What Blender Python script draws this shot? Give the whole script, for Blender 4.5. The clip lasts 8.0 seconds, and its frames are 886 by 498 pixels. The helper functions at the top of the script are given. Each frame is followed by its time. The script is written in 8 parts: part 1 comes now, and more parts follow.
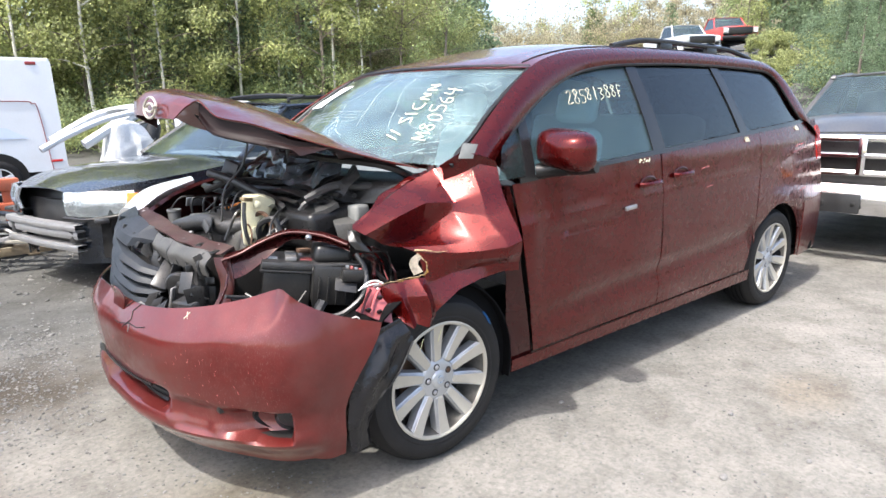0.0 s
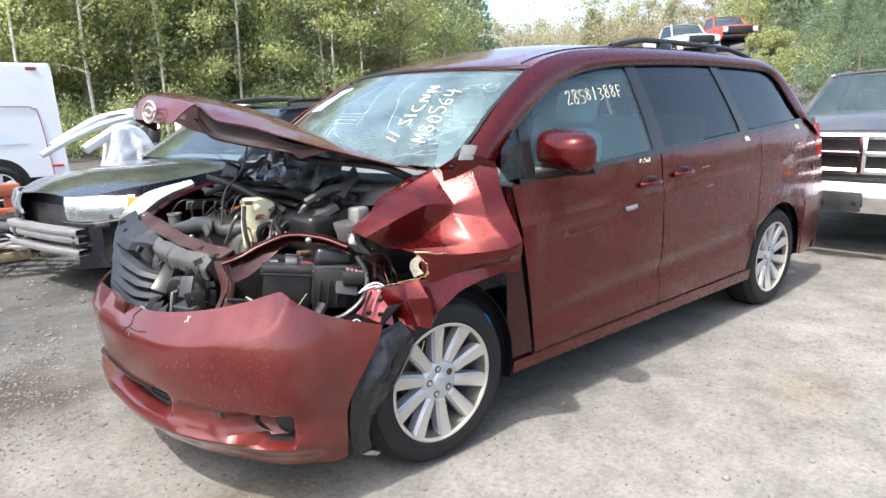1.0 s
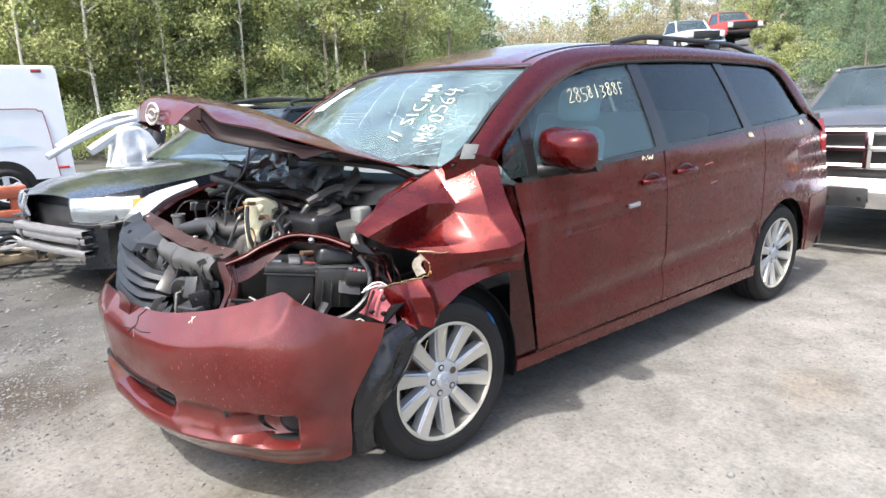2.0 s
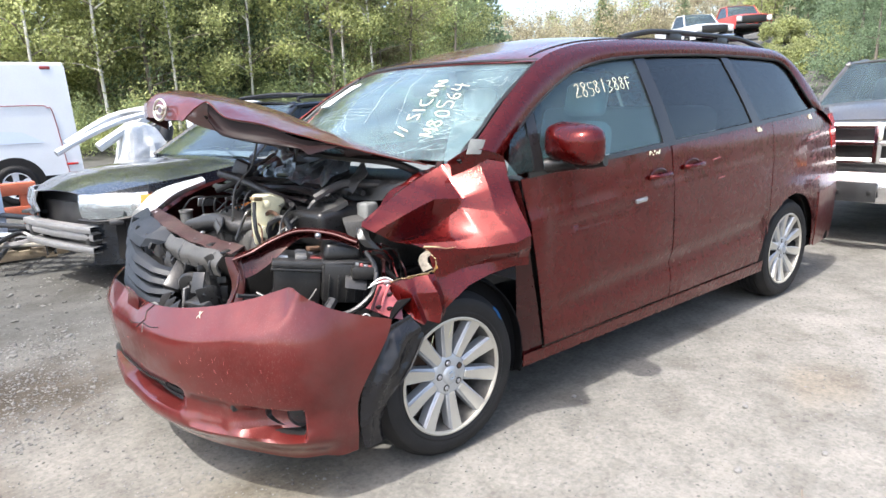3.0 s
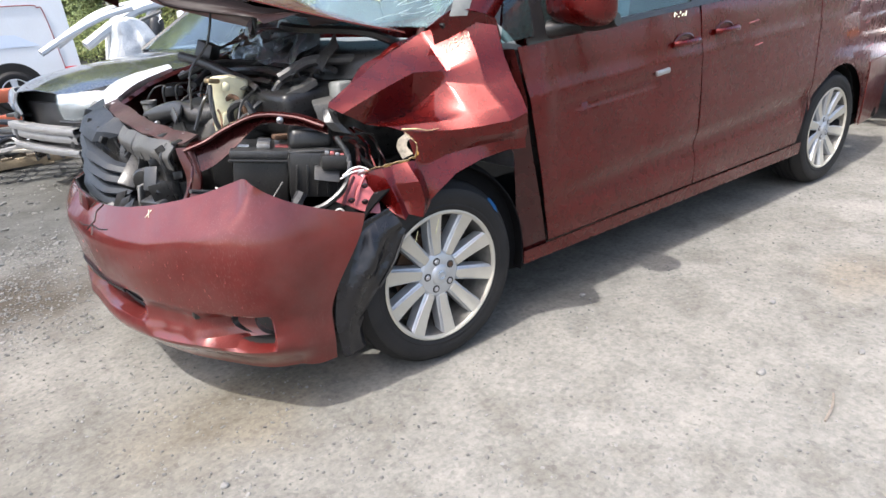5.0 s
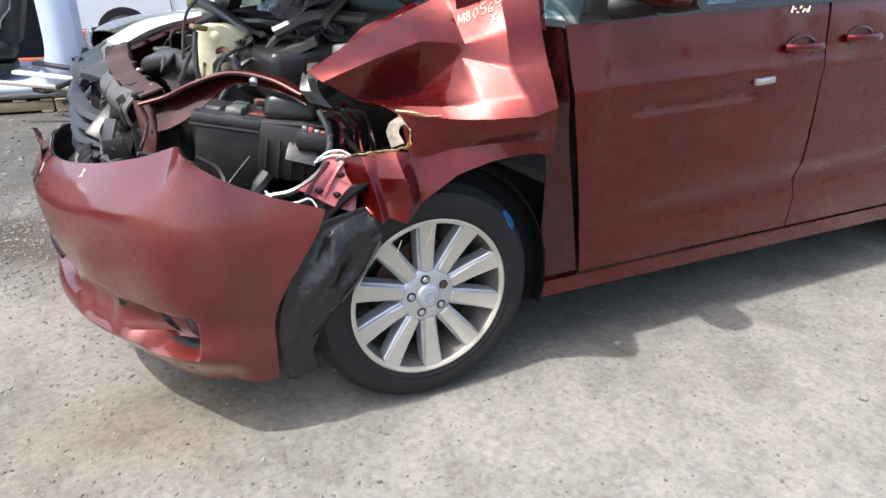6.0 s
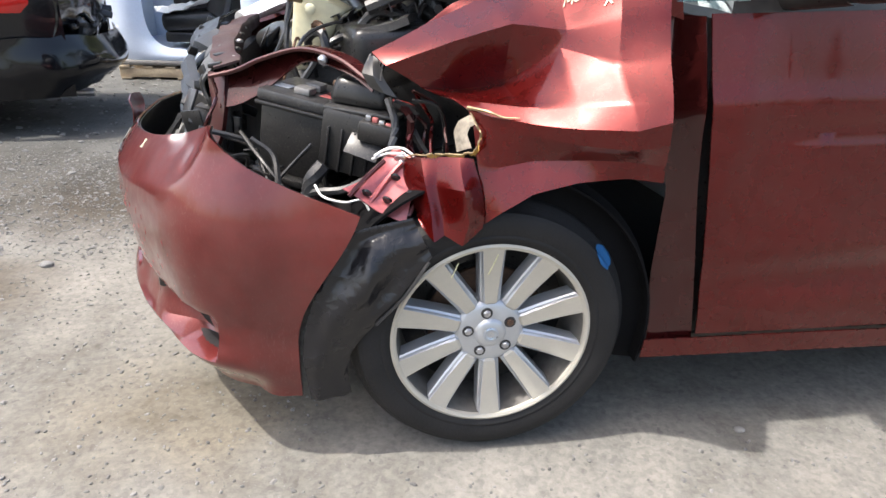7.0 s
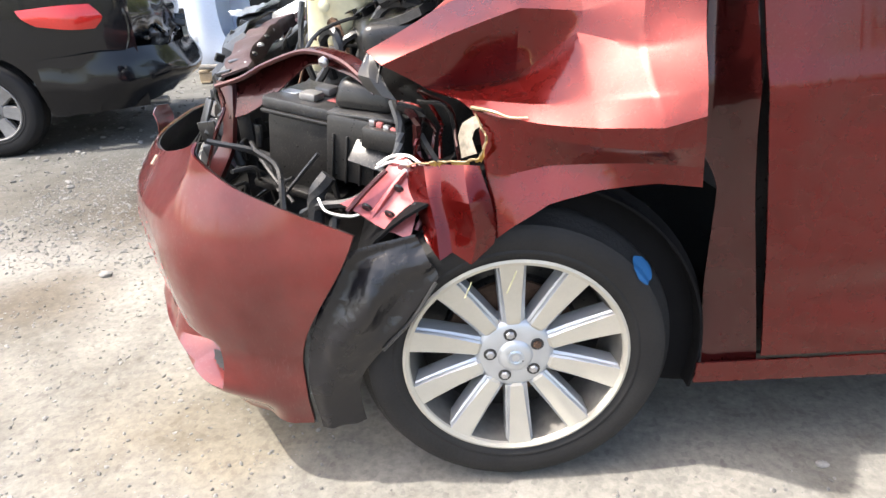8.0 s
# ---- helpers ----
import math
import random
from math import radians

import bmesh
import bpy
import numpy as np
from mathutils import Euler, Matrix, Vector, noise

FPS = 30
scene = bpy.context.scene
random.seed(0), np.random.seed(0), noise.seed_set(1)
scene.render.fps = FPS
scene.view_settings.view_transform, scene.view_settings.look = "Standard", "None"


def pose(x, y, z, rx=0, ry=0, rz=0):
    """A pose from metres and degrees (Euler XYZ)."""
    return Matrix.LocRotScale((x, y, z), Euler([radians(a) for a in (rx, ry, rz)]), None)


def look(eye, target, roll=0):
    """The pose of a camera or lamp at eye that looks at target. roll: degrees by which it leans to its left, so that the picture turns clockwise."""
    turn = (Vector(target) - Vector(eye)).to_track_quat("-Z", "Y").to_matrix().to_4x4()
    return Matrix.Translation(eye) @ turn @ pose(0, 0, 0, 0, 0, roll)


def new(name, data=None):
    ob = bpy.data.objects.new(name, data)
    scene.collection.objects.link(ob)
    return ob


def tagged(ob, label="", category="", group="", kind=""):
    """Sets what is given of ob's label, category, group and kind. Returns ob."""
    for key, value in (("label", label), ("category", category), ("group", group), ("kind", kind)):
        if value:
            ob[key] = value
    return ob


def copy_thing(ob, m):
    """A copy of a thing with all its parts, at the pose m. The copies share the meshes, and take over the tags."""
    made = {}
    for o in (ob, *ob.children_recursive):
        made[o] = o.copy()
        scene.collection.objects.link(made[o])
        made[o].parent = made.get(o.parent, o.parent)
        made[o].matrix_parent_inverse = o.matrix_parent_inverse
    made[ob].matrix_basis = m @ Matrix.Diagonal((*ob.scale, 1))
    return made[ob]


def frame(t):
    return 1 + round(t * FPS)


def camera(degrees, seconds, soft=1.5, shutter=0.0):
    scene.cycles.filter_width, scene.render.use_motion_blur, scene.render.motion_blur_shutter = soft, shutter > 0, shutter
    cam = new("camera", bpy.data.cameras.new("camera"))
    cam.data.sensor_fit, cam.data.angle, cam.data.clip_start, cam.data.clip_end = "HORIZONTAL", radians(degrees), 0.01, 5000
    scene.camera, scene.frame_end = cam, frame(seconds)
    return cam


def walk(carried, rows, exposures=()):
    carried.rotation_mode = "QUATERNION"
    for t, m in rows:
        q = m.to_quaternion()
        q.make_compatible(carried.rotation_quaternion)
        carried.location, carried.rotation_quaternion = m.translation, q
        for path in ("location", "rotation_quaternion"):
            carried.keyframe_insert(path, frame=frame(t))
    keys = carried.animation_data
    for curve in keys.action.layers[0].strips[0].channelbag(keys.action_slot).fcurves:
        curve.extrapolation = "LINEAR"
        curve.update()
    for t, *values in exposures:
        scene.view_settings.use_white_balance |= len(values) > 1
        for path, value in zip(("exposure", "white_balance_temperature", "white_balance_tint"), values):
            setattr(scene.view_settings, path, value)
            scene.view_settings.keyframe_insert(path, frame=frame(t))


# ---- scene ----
cam = camera(70.8, 8.0)
PATH = [
    (0, (-1.477, -1.824, 1.441), (-0.244, -0.315, 0.99), -0.9),
    (0.5, (-1.474, -1.824, 1.446), (-0.241, -0.316, 0.996), -1.1),
    (1, (-1.472, -1.824, 1.441), (-0.242, -0.312, 0.995), -1.4),
    (1.5, (-1.466, -1.832, 1.445), (-0.242, -0.315, 0.998), -1.8),
    (3, (-1.466, -1.837, 1.443), (-0.269, -0.304, 0.98), -2.1),
    (3.5, (-1.459, -1.843, 1.443), (-0.269, -0.305, 0.972), -2.6),
    (4, (-1.426, -1.844, 1.429), (-0.259, -0.298, 0.932), -2.7),
    (4.5, (-1.338, -1.83, 1.388), (-0.231, -0.305, 0.719), -3.6),
    (4.7, (-1.284, -1.791, 1.348), (-0.194, -0.272, 0.638), -4.4),
    (5.8, (-0.817, -1.495, 1.23), (0.121, 0.061, 0.394), -1.4),
    (6, (-0.701, -1.484, 1.207), (0.116, 0.165, 0.424), 0.9),
    (6.5, (-0.499, -1.441, 1.212), (0.026, 0.296, 0.371), 1.5),
    (7, (-0.344, -1.27, 1.165), (-0.044, 0.53, 0.348), 2.8),
    (7.5, (-0.233, -1.142, 1.143), (0.018, 0.637, 0.265), 0.6),
    (8, (-0.157, -1.125, 1.165), (-0.147, 0.68, 0.305), -2.4),
]
walk(cam, [(t, look(eye, target, roll)) for t, eye, target, roll in PATH],
     exposures=[(0.0, 1.7, 6500, 10), (4.0, 1.75, 6450, 10), (4.5, 1.63, 6450, 10), (6.0, 1.57, 6500, 10), (6.5, 1.6, 6550, 10), (7.0, 1.64, 6680, 10), (7.5, 2.0, 6820, 10), (8.0, 2.2, 6880, 10)])

# ---- world, sun and exposure ----
SUN_TO = Vector((-0.55, -0.10, 1.0)).normalized()
world = bpy.data.worlds.new("sky")
scene.world = world
world.use_nodes = True
wn = world.node_tree.nodes
sky = wn.new("ShaderNodeTexSky")
sky.sky_type = "NISHITA"
sky.sun_disc = False
sky.sun_elevation = math.asin(SUN_TO.z)
sky.sun_rotation = math.atan2(SUN_TO.x, SUN_TO.y)
sky.air_density, sky.dust_density, sky.ozone_density = 1.0, 4.0, 0.7
wn["Background"].inputs["Strength"].default_value = 0.15
world.node_tree.links.new(sky.outputs[0], wn["Background"].inputs["Color"])
sun = new("sun", bpy.data.lights.new("sun", "SUN"))
sun.data.energy, sun.data.angle, sun.data.color = 2.0, radians(0.9), (1.0, 0.98, 0.95)
sun.matrix_world = look(SUN_TO * 60, (0, 0, 0))


# ---- materials ----
def material(name, colour, rough=0.5, metal=0.0, vary=0.15, scale=6.0, fine=60.0, bump=0.0, dust=0.0, dust_colour=(0.42, 0.37, 0.30),
             coat=0.0, coat_ior=1.5, speck=0.0, spec=0.5, alpha=1.0, transmission=0.0, ior=1.45, per_object=0.0, per_island=0.0, relief=0.01, streak=1.0, coat_rough=0.05):
    m = bpy.data.materials.new(name)
    m.use_nodes = True
    n, l = m.node_tree.nodes, m.node_tree.links
    b = n["Principled BSDF"]
    b.inputs["Metallic"].default_value = metal
    b.inputs["Coat Weight"].default_value = coat
    b.inputs["Coat Roughness"].default_value = coat_rough
    b.inputs["Coat IOR"].default_value = coat_ior
    b.inputs["Specular IOR Level"].default_value = spec
    b.inputs["Alpha"].default_value = alpha
    b.inputs["Transmission Weight"].default_value = transmission
    b.inputs["IOR"].default_value = ior
    tc = n.new("ShaderNodeTexCoord")
    big, small = n.new("ShaderNodeTexNoise"), n.new("ShaderNodeTexNoise")
    for t, s, d in ((big, scale, 4.0), (small, fine, 6.0)):
        t.inputs["Scale"].default_value, t.inputs["Detail"].default_value = s, d
        l.new(tc.outputs["Object"], t.inputs["Vector"])
    blend = n.new("ShaderNodeMath")
    blend.operation = "ADD"
    l.new(big.outputs["Fac"], blend.inputs[0])
    l.new(small.outputs["Fac"], blend.inputs[1])
    ramp = n.new("ShaderNodeMapRange")
    ramp.inputs["From Min"].default_value, ramp.inputs["From Max"].default_value = 0.6, 1.4
    ramp.inputs["To Min"].default_value, ramp.inputs["To Max"].default_value = 1.0 - vary, 1.0 + vary
    l.new(blend.outputs[0], ramp.inputs["Value"])
    value = ramp.outputs[0]
    for on, node, socket in ((per_object, "ShaderNodeObjectInfo", "Random"), (per_island, "ShaderNodeNewGeometry", "Random Per Island")):
        if on:
            info, r2, mul = n.new(node), n.new("ShaderNodeMapRange"), n.new("ShaderNodeMath")
            mul.operation = "MULTIPLY"
            r2.inputs["To Min"].default_value, r2.inputs["To Max"].default_value = 1 - on, 1 + on
            l.new(info.outputs[socket], r2.inputs["Value"])
            l.new(r2.outputs[0], mul.inputs[0])
            l.new(value, mul.inputs[1])
            value = mul.outputs[0]
    tint = n.new("ShaderNodeVectorMath")
    tint.operation = "SCALE"
    tint.inputs[0].default_value = colour
    l.new(value, tint.inputs["Scale"])
    out = tint.outputs[0]
    rr = n.new("ShaderNodeMapRange")
    rr.inputs["From Min"].default_value, rr.inputs["From Max"].default_value = 0.3, 0.7
    rr.inputs["To Min"].default_value, rr.inputs["To Max"].default_value = max(0.02, rough - 0.06), min(1.0, rough + 0.08)
    l.new(small.outputs["Fac"], rr.inputs["Value"])
    rough_out = rr.outputs[0]
    if dust:
        dn, dr, mix = n.new("ShaderNodeTexNoise"), n.new("ShaderNodeMapRange"), n.new("ShaderNodeMixRGB")
        dn.inputs["Scale"].default_value, dn.inputs["Detail"].default_value = 3.5, 9.0
        dn.inputs["Roughness"].default_value = 0.65
        l.new(tc.outputs["Object"], dn.inputs["Vector"])
        dr.inputs["From Min"].default_value, dr.inputs["From Max"].default_value = 0.35, 0.75
        dr.inputs["To Max"].default_value = dust
        l.new(dn.outputs["Fac"], dr.inputs["Value"])
        l.new(dr.outputs[0], mix.inputs["Fac"])
        l.new(out, mix.inputs["Color1"])
        mix.inputs["Color2"].default_value = (*dust_colour, 1)
        out = mix.outputs[0]
        ra = n.new("ShaderNodeMath")
        ra.operation = "ADD"
        ra.use_clamp = True
        l.new(rough_out, ra.inputs[0])
        l.new(dr.outputs[0], ra.inputs[1])
        rough_out = ra.outputs[0]
    if speck:
        sn, sr, zone, zr, mul, mix = (n.new("ShaderNode" + q) for q in ("TexNoise", "MapRange", "TexNoise", "MapRange", "Math", "MixRGB"))
        sn.inputs["Scale"].default_value, sn.inputs["Detail"].default_value, sn.inputs["Roughness"].default_value = 240.0, 5.0, 0.75
        zone.inputs["Scale"].default_value, zone.inputs["Detail"].default_value = 2.6, 5.0
        sr.inputs["From Min"].default_value, sr.inputs["From Max"].default_value = 0.56, 0.66
        zr.inputs["From Min"].default_value, zr.inputs["From Max"].default_value, zr.inputs["To Max"].default_value = 0.40, 0.68, speck
        drawn = n.new("ShaderNodeMapping")
        drawn.inputs["Scale"].default_value = (1, 1, streak)
        l.new(tc.outputs["Object"], drawn.inputs["Vector"])
        for q in (sn, zone):
            l.new(drawn.outputs[0], q.inputs["Vector"])
        l.new(sn.outputs["Fac"], sr.inputs["Value"])
        l.new(zone.outputs["Fac"], zr.inputs["Value"])
        mul.operation = "MULTIPLY"
        l.new(sr.outputs[0], mul.inputs[0])
        l.new(zr.outputs[0], mul.inputs[1])
        l.new(mul.outputs[0], mix.inputs["Fac"])
        l.new(out, mix.inputs["Color1"])
        mix.inputs["Color2"].default_value = (*dust_colour, 1)
        out = mix.outputs[0]
    l.new(rough_out, b.inputs["Roughness"])
    l.new(out, b.inputs["Base Color"])
    if bump:
        bp = n.new("ShaderNodeBump")
        bp.inputs["Strength"].default_value, bp.inputs["Distance"].default_value = bump, relief
        l.new(small.outputs["Fac"], bp.inputs["Height"])
        l.new(bp.outputs[0], b.inputs["Normal"])
    return m


def glass(name, tint, opacity, rough=0.02, dust=0.0):
    """Car glass: a sheet that lets a tinted share through and mirrors the rest by Fresnel."""
    m = bpy.data.materials.new(name)
    m.use_nodes = True
    n, l = m.node_tree.nodes, m.node_tree.links
    n.remove(n["Principled BSDF"])
    tr, gl, df, fr = n.new("ShaderNodeBsdfTransparent"), n.new("ShaderNodeBsdfGlossy"), n.new("ShaderNodeBsdfDiffuse"), n.new("ShaderNodeLayerWeight")
    tr.inputs[0].default_value = (*tint, 1)
    gl.inputs["Roughness"].default_value = rough
    df.inputs[0].default_value = (0.42, 0.56, 0.57, 1)
    fr.inputs[0].default_value = 0.5
    pw, sc = n.new("ShaderNodeMath"), n.new("ShaderNodeMath")
    pw.operation, sc.operation = "POWER", "MULTIPLY_ADD"
    pw.inputs[1].default_value, sc.inputs[1].default_value, sc.inputs[2].default_value = 4.5, 0.95, 0.05
    l.new(fr.outputs["Facing"], pw.inputs[0])
    l.new(pw.outputs[0], sc.inputs[0])
    a, b2 = n.new("ShaderNodeMixShader"), n.new("ShaderNodeMixShader")
    tc, dn, dr = n.new("ShaderNodeTexCoord"), n.new("ShaderNodeTexNoise"), n.new("ShaderNodeMapRange")
    dn.inputs["Scale"].default_value, dn.inputs["Detail"].default_value = 5.0, 8.0
    dr.inputs["From Min"].default_value, dr.inputs["From Max"].default_value = 0.3, 0.8
    dr.inputs["To Min"].default_value, dr.inputs["To Max"].default_value = opacity, opacity + dust
    l.new(tc.outputs["Object"], dn.inputs["Vector"])
    l.new(dn.outputs["Fac"], dr.inputs["Value"])
    l.new(dr.outputs[0], a.inputs[0])
    l.new(tr.outputs[0], a.inputs[1])
    l.new(df.outputs[0], a.inputs[2])
    l.new(sc.outputs[0], b2.inputs[0])
    l.new(a.outputs[0], b2.inputs[1])
    l.new(gl.outputs[0], b2.inputs[2])
    l.new(b2.outputs[0], n["Material Output"].inputs[0])
    return m



def leafy(m):
    """Lets part of the light through a leaf."""
    n, l = m.node_tree.nodes, m.node_tree.links
    b = n["Principled BSDF"]
    t, mix = n.new("ShaderNodeBsdfTranslucent"), n.new("ShaderNodeMixShader")
    l.new(b.inputs["Base Color"].links[0].from_socket, t.inputs["Color"])
    mix.inputs[0].default_value = 0.6
    l.new(b.outputs[0], mix.inputs[1])
    l.new(t.outputs[0], mix.inputs[2])
    l.new(mix.outputs[0], n["Material Output"].inputs[0])
    return m


RED = material("red metallic paint", (0.088, 0.0028, 0.0025), rough=0.27, metal=0.68, vary=0.07, scale=3, fine=24, coat=0.55, coat_ior=1.5, coat_rough=0.06, speck=0.06, spec=0.4)
RED_DIRTY = material("scuffed red paint", (0.100, 0.0050, 0.0040), rough=0.34, metal=0.4, vary=0.18, scale=4, fine=30, coat=0.9, coat_ior=1.5, coat_rough=0.08, speck=0.2, spec=0.4, dust=0.07, dust_colour=(0.40, 0.31, 0.27), streak=0.3)
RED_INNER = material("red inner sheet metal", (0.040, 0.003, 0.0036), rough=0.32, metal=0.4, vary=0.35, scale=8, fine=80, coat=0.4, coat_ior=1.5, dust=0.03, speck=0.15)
# Body red darkened to hold the shade of the door gap and beam.
INNER_SHADE_RED = material("red post metal darkened for shade", (0.036, 0.0045, 0.0045), rough=0.24, metal=0.35, vary=0.2, scale=4, fine=20, coat=0.5, spec=0.3, dust=0.01)
# Much darker copy of the red, holding the shade under the bonnet.
UNDER_SHADE_RED = material("dull red underside with shade in the colour", (0.010, 0.0028, 0.003), rough=0.5, vary=0.3, scale=10, fine=90, dust=0.012, spec=0.3)
PINK = material("pale red primer", (0.38, 0.09, 0.09), rough=0.32, metal=0.3, vary=0.3, scale=25, coat=0.5, dust=0.15)
PALE_FLAP = material("bare primed metal", (0.20, 0.17, 0.13), rough=0.36, metal=0.4, vary=0.5, scale=30, fine=120, dust=0.15)
RUST_YELLOW = material("yellow rusty edge", (0.42, 0.26, 0.07), rough=0.55, metal=0.2, vary=0.5, scale=50, fine=160)
TORN = material("torn bare metal edge", (0.28, 0.21, 0.12), rough=0.34, metal=0.6, vary=0.35, scale=40, fine=160)
BLACK = material("black plastic", (0.010, 0.0104, 0.0112), rough=0.31, vary=0.3, scale=10, fine=120, bump=0.03, dust=0.03, speck=0.16, spec=0.5)
BLACK_GLOSS = material("glossy black trim", (0.012, 0.012, 0.014), rough=0.15, vary=0.1, dust=0.05)
GRILLE_GREY = material("weathered grey plastic grille", (0.014, 0.018, 0.024), rough=0.44, vary=0.4, scale=14, fine=60, dust=0.02, speck=0.14, spec=0.35)
RED_DUSTY = material("dusty dull red steel", (0.030, 0.010, 0.011), rough=0.55, vary=0.5, scale=16, fine=90, dust=0.10, speck=0.3, spec=0.3)
DARK_GREY = material("dark grey engine plastic", (0.024, 0.025, 0.027), rough=0.32, vary=0.45, scale=12, fine=120, dust=0.05, speck=0.3)
LINER = material("black liner film", (0.007, 0.007, 0.009), rough=0.22, vary=0.25, scale=10, fine=16, bump=0.4, relief=0.03, dust=0.015, spec=0.5)
ENGINE_GREY = material("dusty grey engine plastic", (0.056, 0.056, 0.054), rough=0.45, vary=0.45, scale=9, fine=90, dust=0.08, speck=0.45)
PALE_GREY = material("pale grey plastic", (0.17, 0.18, 0.175), rough=0.45, vary=0.15, scale=14, dust=0.15)
ARCH_BLACK = material("matt black arch lining", (0.004, 0.004, 0.0045), rough=0.85, vary=0.3, scale=9, fine=70, bump=0.1, spec=0.12)
GREY_METAL = material("grey cast metal", (0.22, 0.22, 0.22), rough=0.5, metal=0.7, vary=0.3, scale=20, fine=150, dust=0.3)
RUBBER = material("tyre rubber", (0.010, 0.010, 0.0105), rough=0.62, vary=0.3, scale=8, fine=150, bump=0.15, spec=0.3, dust=0.045, dust_colour=(0.20, 0.18, 0.16))
ALLOY = material("dusty alloy", (0.46, 0.43, 0.365), rough=0.48, metal=0.45, vary=0.10, scale=9, fine=120, dust=0.30, dust_colour=(0.50, 0.47, 0.40))
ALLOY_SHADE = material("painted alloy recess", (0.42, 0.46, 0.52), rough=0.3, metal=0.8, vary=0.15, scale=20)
# Alloy grey lowered to shade the wheel's inside, with a little dust.
BARREL = material("shade-darkened dusty wheel barrel", (0.13, 0.125, 0.115), rough=0.5, metal=0.5, vary=0.4, scale=14, fine=60, dust=0.12)
SPOKE_SIDE = material("painted silver alloy", (0.46, 0.475, 0.49), rough=0.36, metal=0.6, vary=0.10, scale=8, fine=30, dust=0.04)
BEAM_GREY = material("bare grey aluminium", (0.36, 0.36, 0.36), rough=0.45, metal=0.7, vary=0.15, scale=12, dust=0.15)
CHROME = material("chrome", (0.8, 0.8, 0.82), rough=0.08, metal=1.0, vary=0.05, dust=0.06)
STEEL = material("steel", (0.45, 0.45, 0.46), rough=0.35, metal=0.9, vary=0.2, scale=30)
RUST = material("rusty iron", (0.12, 0.07, 0.045), rough=0.8, metal=0.3, vary=0.5, scale=25, fine=140, bump=0.3)
CREAM = material("translucent cream plastic", (0.66, 0.62, 0.42), rough=0.45, vary=0.12, scale=9, fine=70, dust=0.2)
WHITE = material("white paint", (0.66, 0.69, 0.72), rough=0.38, vary=0.06, scale=2, fine=50, coat=0.3, dust=0.12)
PALE_BLUE = material("pale blue-white paint", (0.60, 0.68, 0.80), rough=0.3, vary=0.06, scale=2, coat=0.5, dust=0.10)
BODY_BLACK = material("black paint", (0.004, 0.0045, 0.006), rough=0.16, vary=0.1, coat=0.35, dust=0.004, spec=0.25)
BODY_NAVY = material("dusty dark blue paint", (0.007, 0.011, 0.019), rough=0.20, vary=0.1, coat=0.9, dust=0.10, dust_colour=(0.20, 0.20, 0.17), speck=0.1)
BODY_GREY = material("faded dark grey paint", (0.042, 0.043, 0.047), rough=0.36, vary=0.15, scale=3, coat=0.4, dust=0.16)
FAR_RED = material("bright red paint", (0.55, 0.045, 0.03), rough=0.35, vary=0.1, coat=0.4)
ORANGE = material("orange-red paint", (0.55, 0.13, 0.06), rough=0.5, vary=0.2, scale=8, dust=0.2)
LAMP_CLEAR = material("clear lamp plastic", (0.82, 0.82, 0.82), rough=0.16, metal=0.5, vary=0.15, scale=20, dust=0.1)
LAMP_CHROME = material("pale faceted reflector", (0.70, 0.70, 0.71), rough=0.16, metal=0.75, vary=0.35, scale=26, fine=70, bump=0.5, relief=0.02)
LAMP_AMBER = material("amber lens", (0.75, 0.22, 0.03), rough=0.2, vary=0.1, coat=0.5)
LAMP_RED = material("red lens", (0.55, 0.02, 0.015), rough=0.12, vary=0.1, coat=0.8)
FABRIC = material("light grey seat cloth", (0.68, 0.69, 0.70), rough=0.85, vary=0.15, scale=12, fine=250, bump=0.2)
INTERIOR = material("grey cabin plastic", (0.22, 0.22, 0.23), rough=0.7, vary=0.2, scale=6)
SILVER_FILM = material("crumpled silver film", (0.16, 0.19, 0.22), rough=0.2, metal=0.7, vary=0.6, scale=11, fine=30, bump=0.25, relief=0.02)
TRIM_RED = material("dull red trim", (0.24, 0.035, 0.035), rough=0.5, vary=0.2)
CRACK = material("crack in laminated glass", (0.45, 0.53, 0.53), rough=0.3, vary=0.3)
WOOD = material("weathered pallet wood", (0.36, 0.29, 0.20), rough=0.85, vary=0.3, scale=5, fine=70, bump=0.4, per_object=0.15)
CHALK = material("pale yellow paint marker", (0.70, 0.67, 0.50), rough=0.8, vary=0.1)
WHITE_MARK = material("white paint marker", (0.82, 0.83, 0.82), rough=0.8, vary=0.08)
YELLOW_MARK = material("pale yellow crayon", (0.52, 0.50, 0.30), rough=0.8, vary=0.3, scale=40)
BLUE_DOT = material("blue paint mark", (0.006, 0.09, 0.24), rough=0.7, vary=0.15)
WIRE_WHITE = material("white wire sleeve", (0.72, 0.72, 0.70), rough=0.5, vary=0.1)
CLEAR_FILM = material("milky plastic sheet", (0.66, 0.68, 0.68), rough=0.35, vary=0.12, scale=15, fine=60, bump=0.5, relief=0.03)
BARK = material("grey bark", (0.20, 0.17, 0.14), rough=0.9, vary=0.35, scale=6, fine=40, bump=0.5)
BIRCH = material("pale birch bark", (0.58, 0.55, 0.50), rough=0.8, vary=0.3, scale=4, fine=20)
LEAF_LIGHT = leafy(material("young yellow-green leaf", (0.42, 0.45, 0.20), rough=0.6, vary=0.25, scale=1.2, per_island=0.45, per_object=0.15))
LEAF_MID = leafy(material("mid green leaf", (0.35, 0.41, 0.20), rough=0.6, vary=0.25, scale=1.2, per_island=0.45, per_object=0.15))
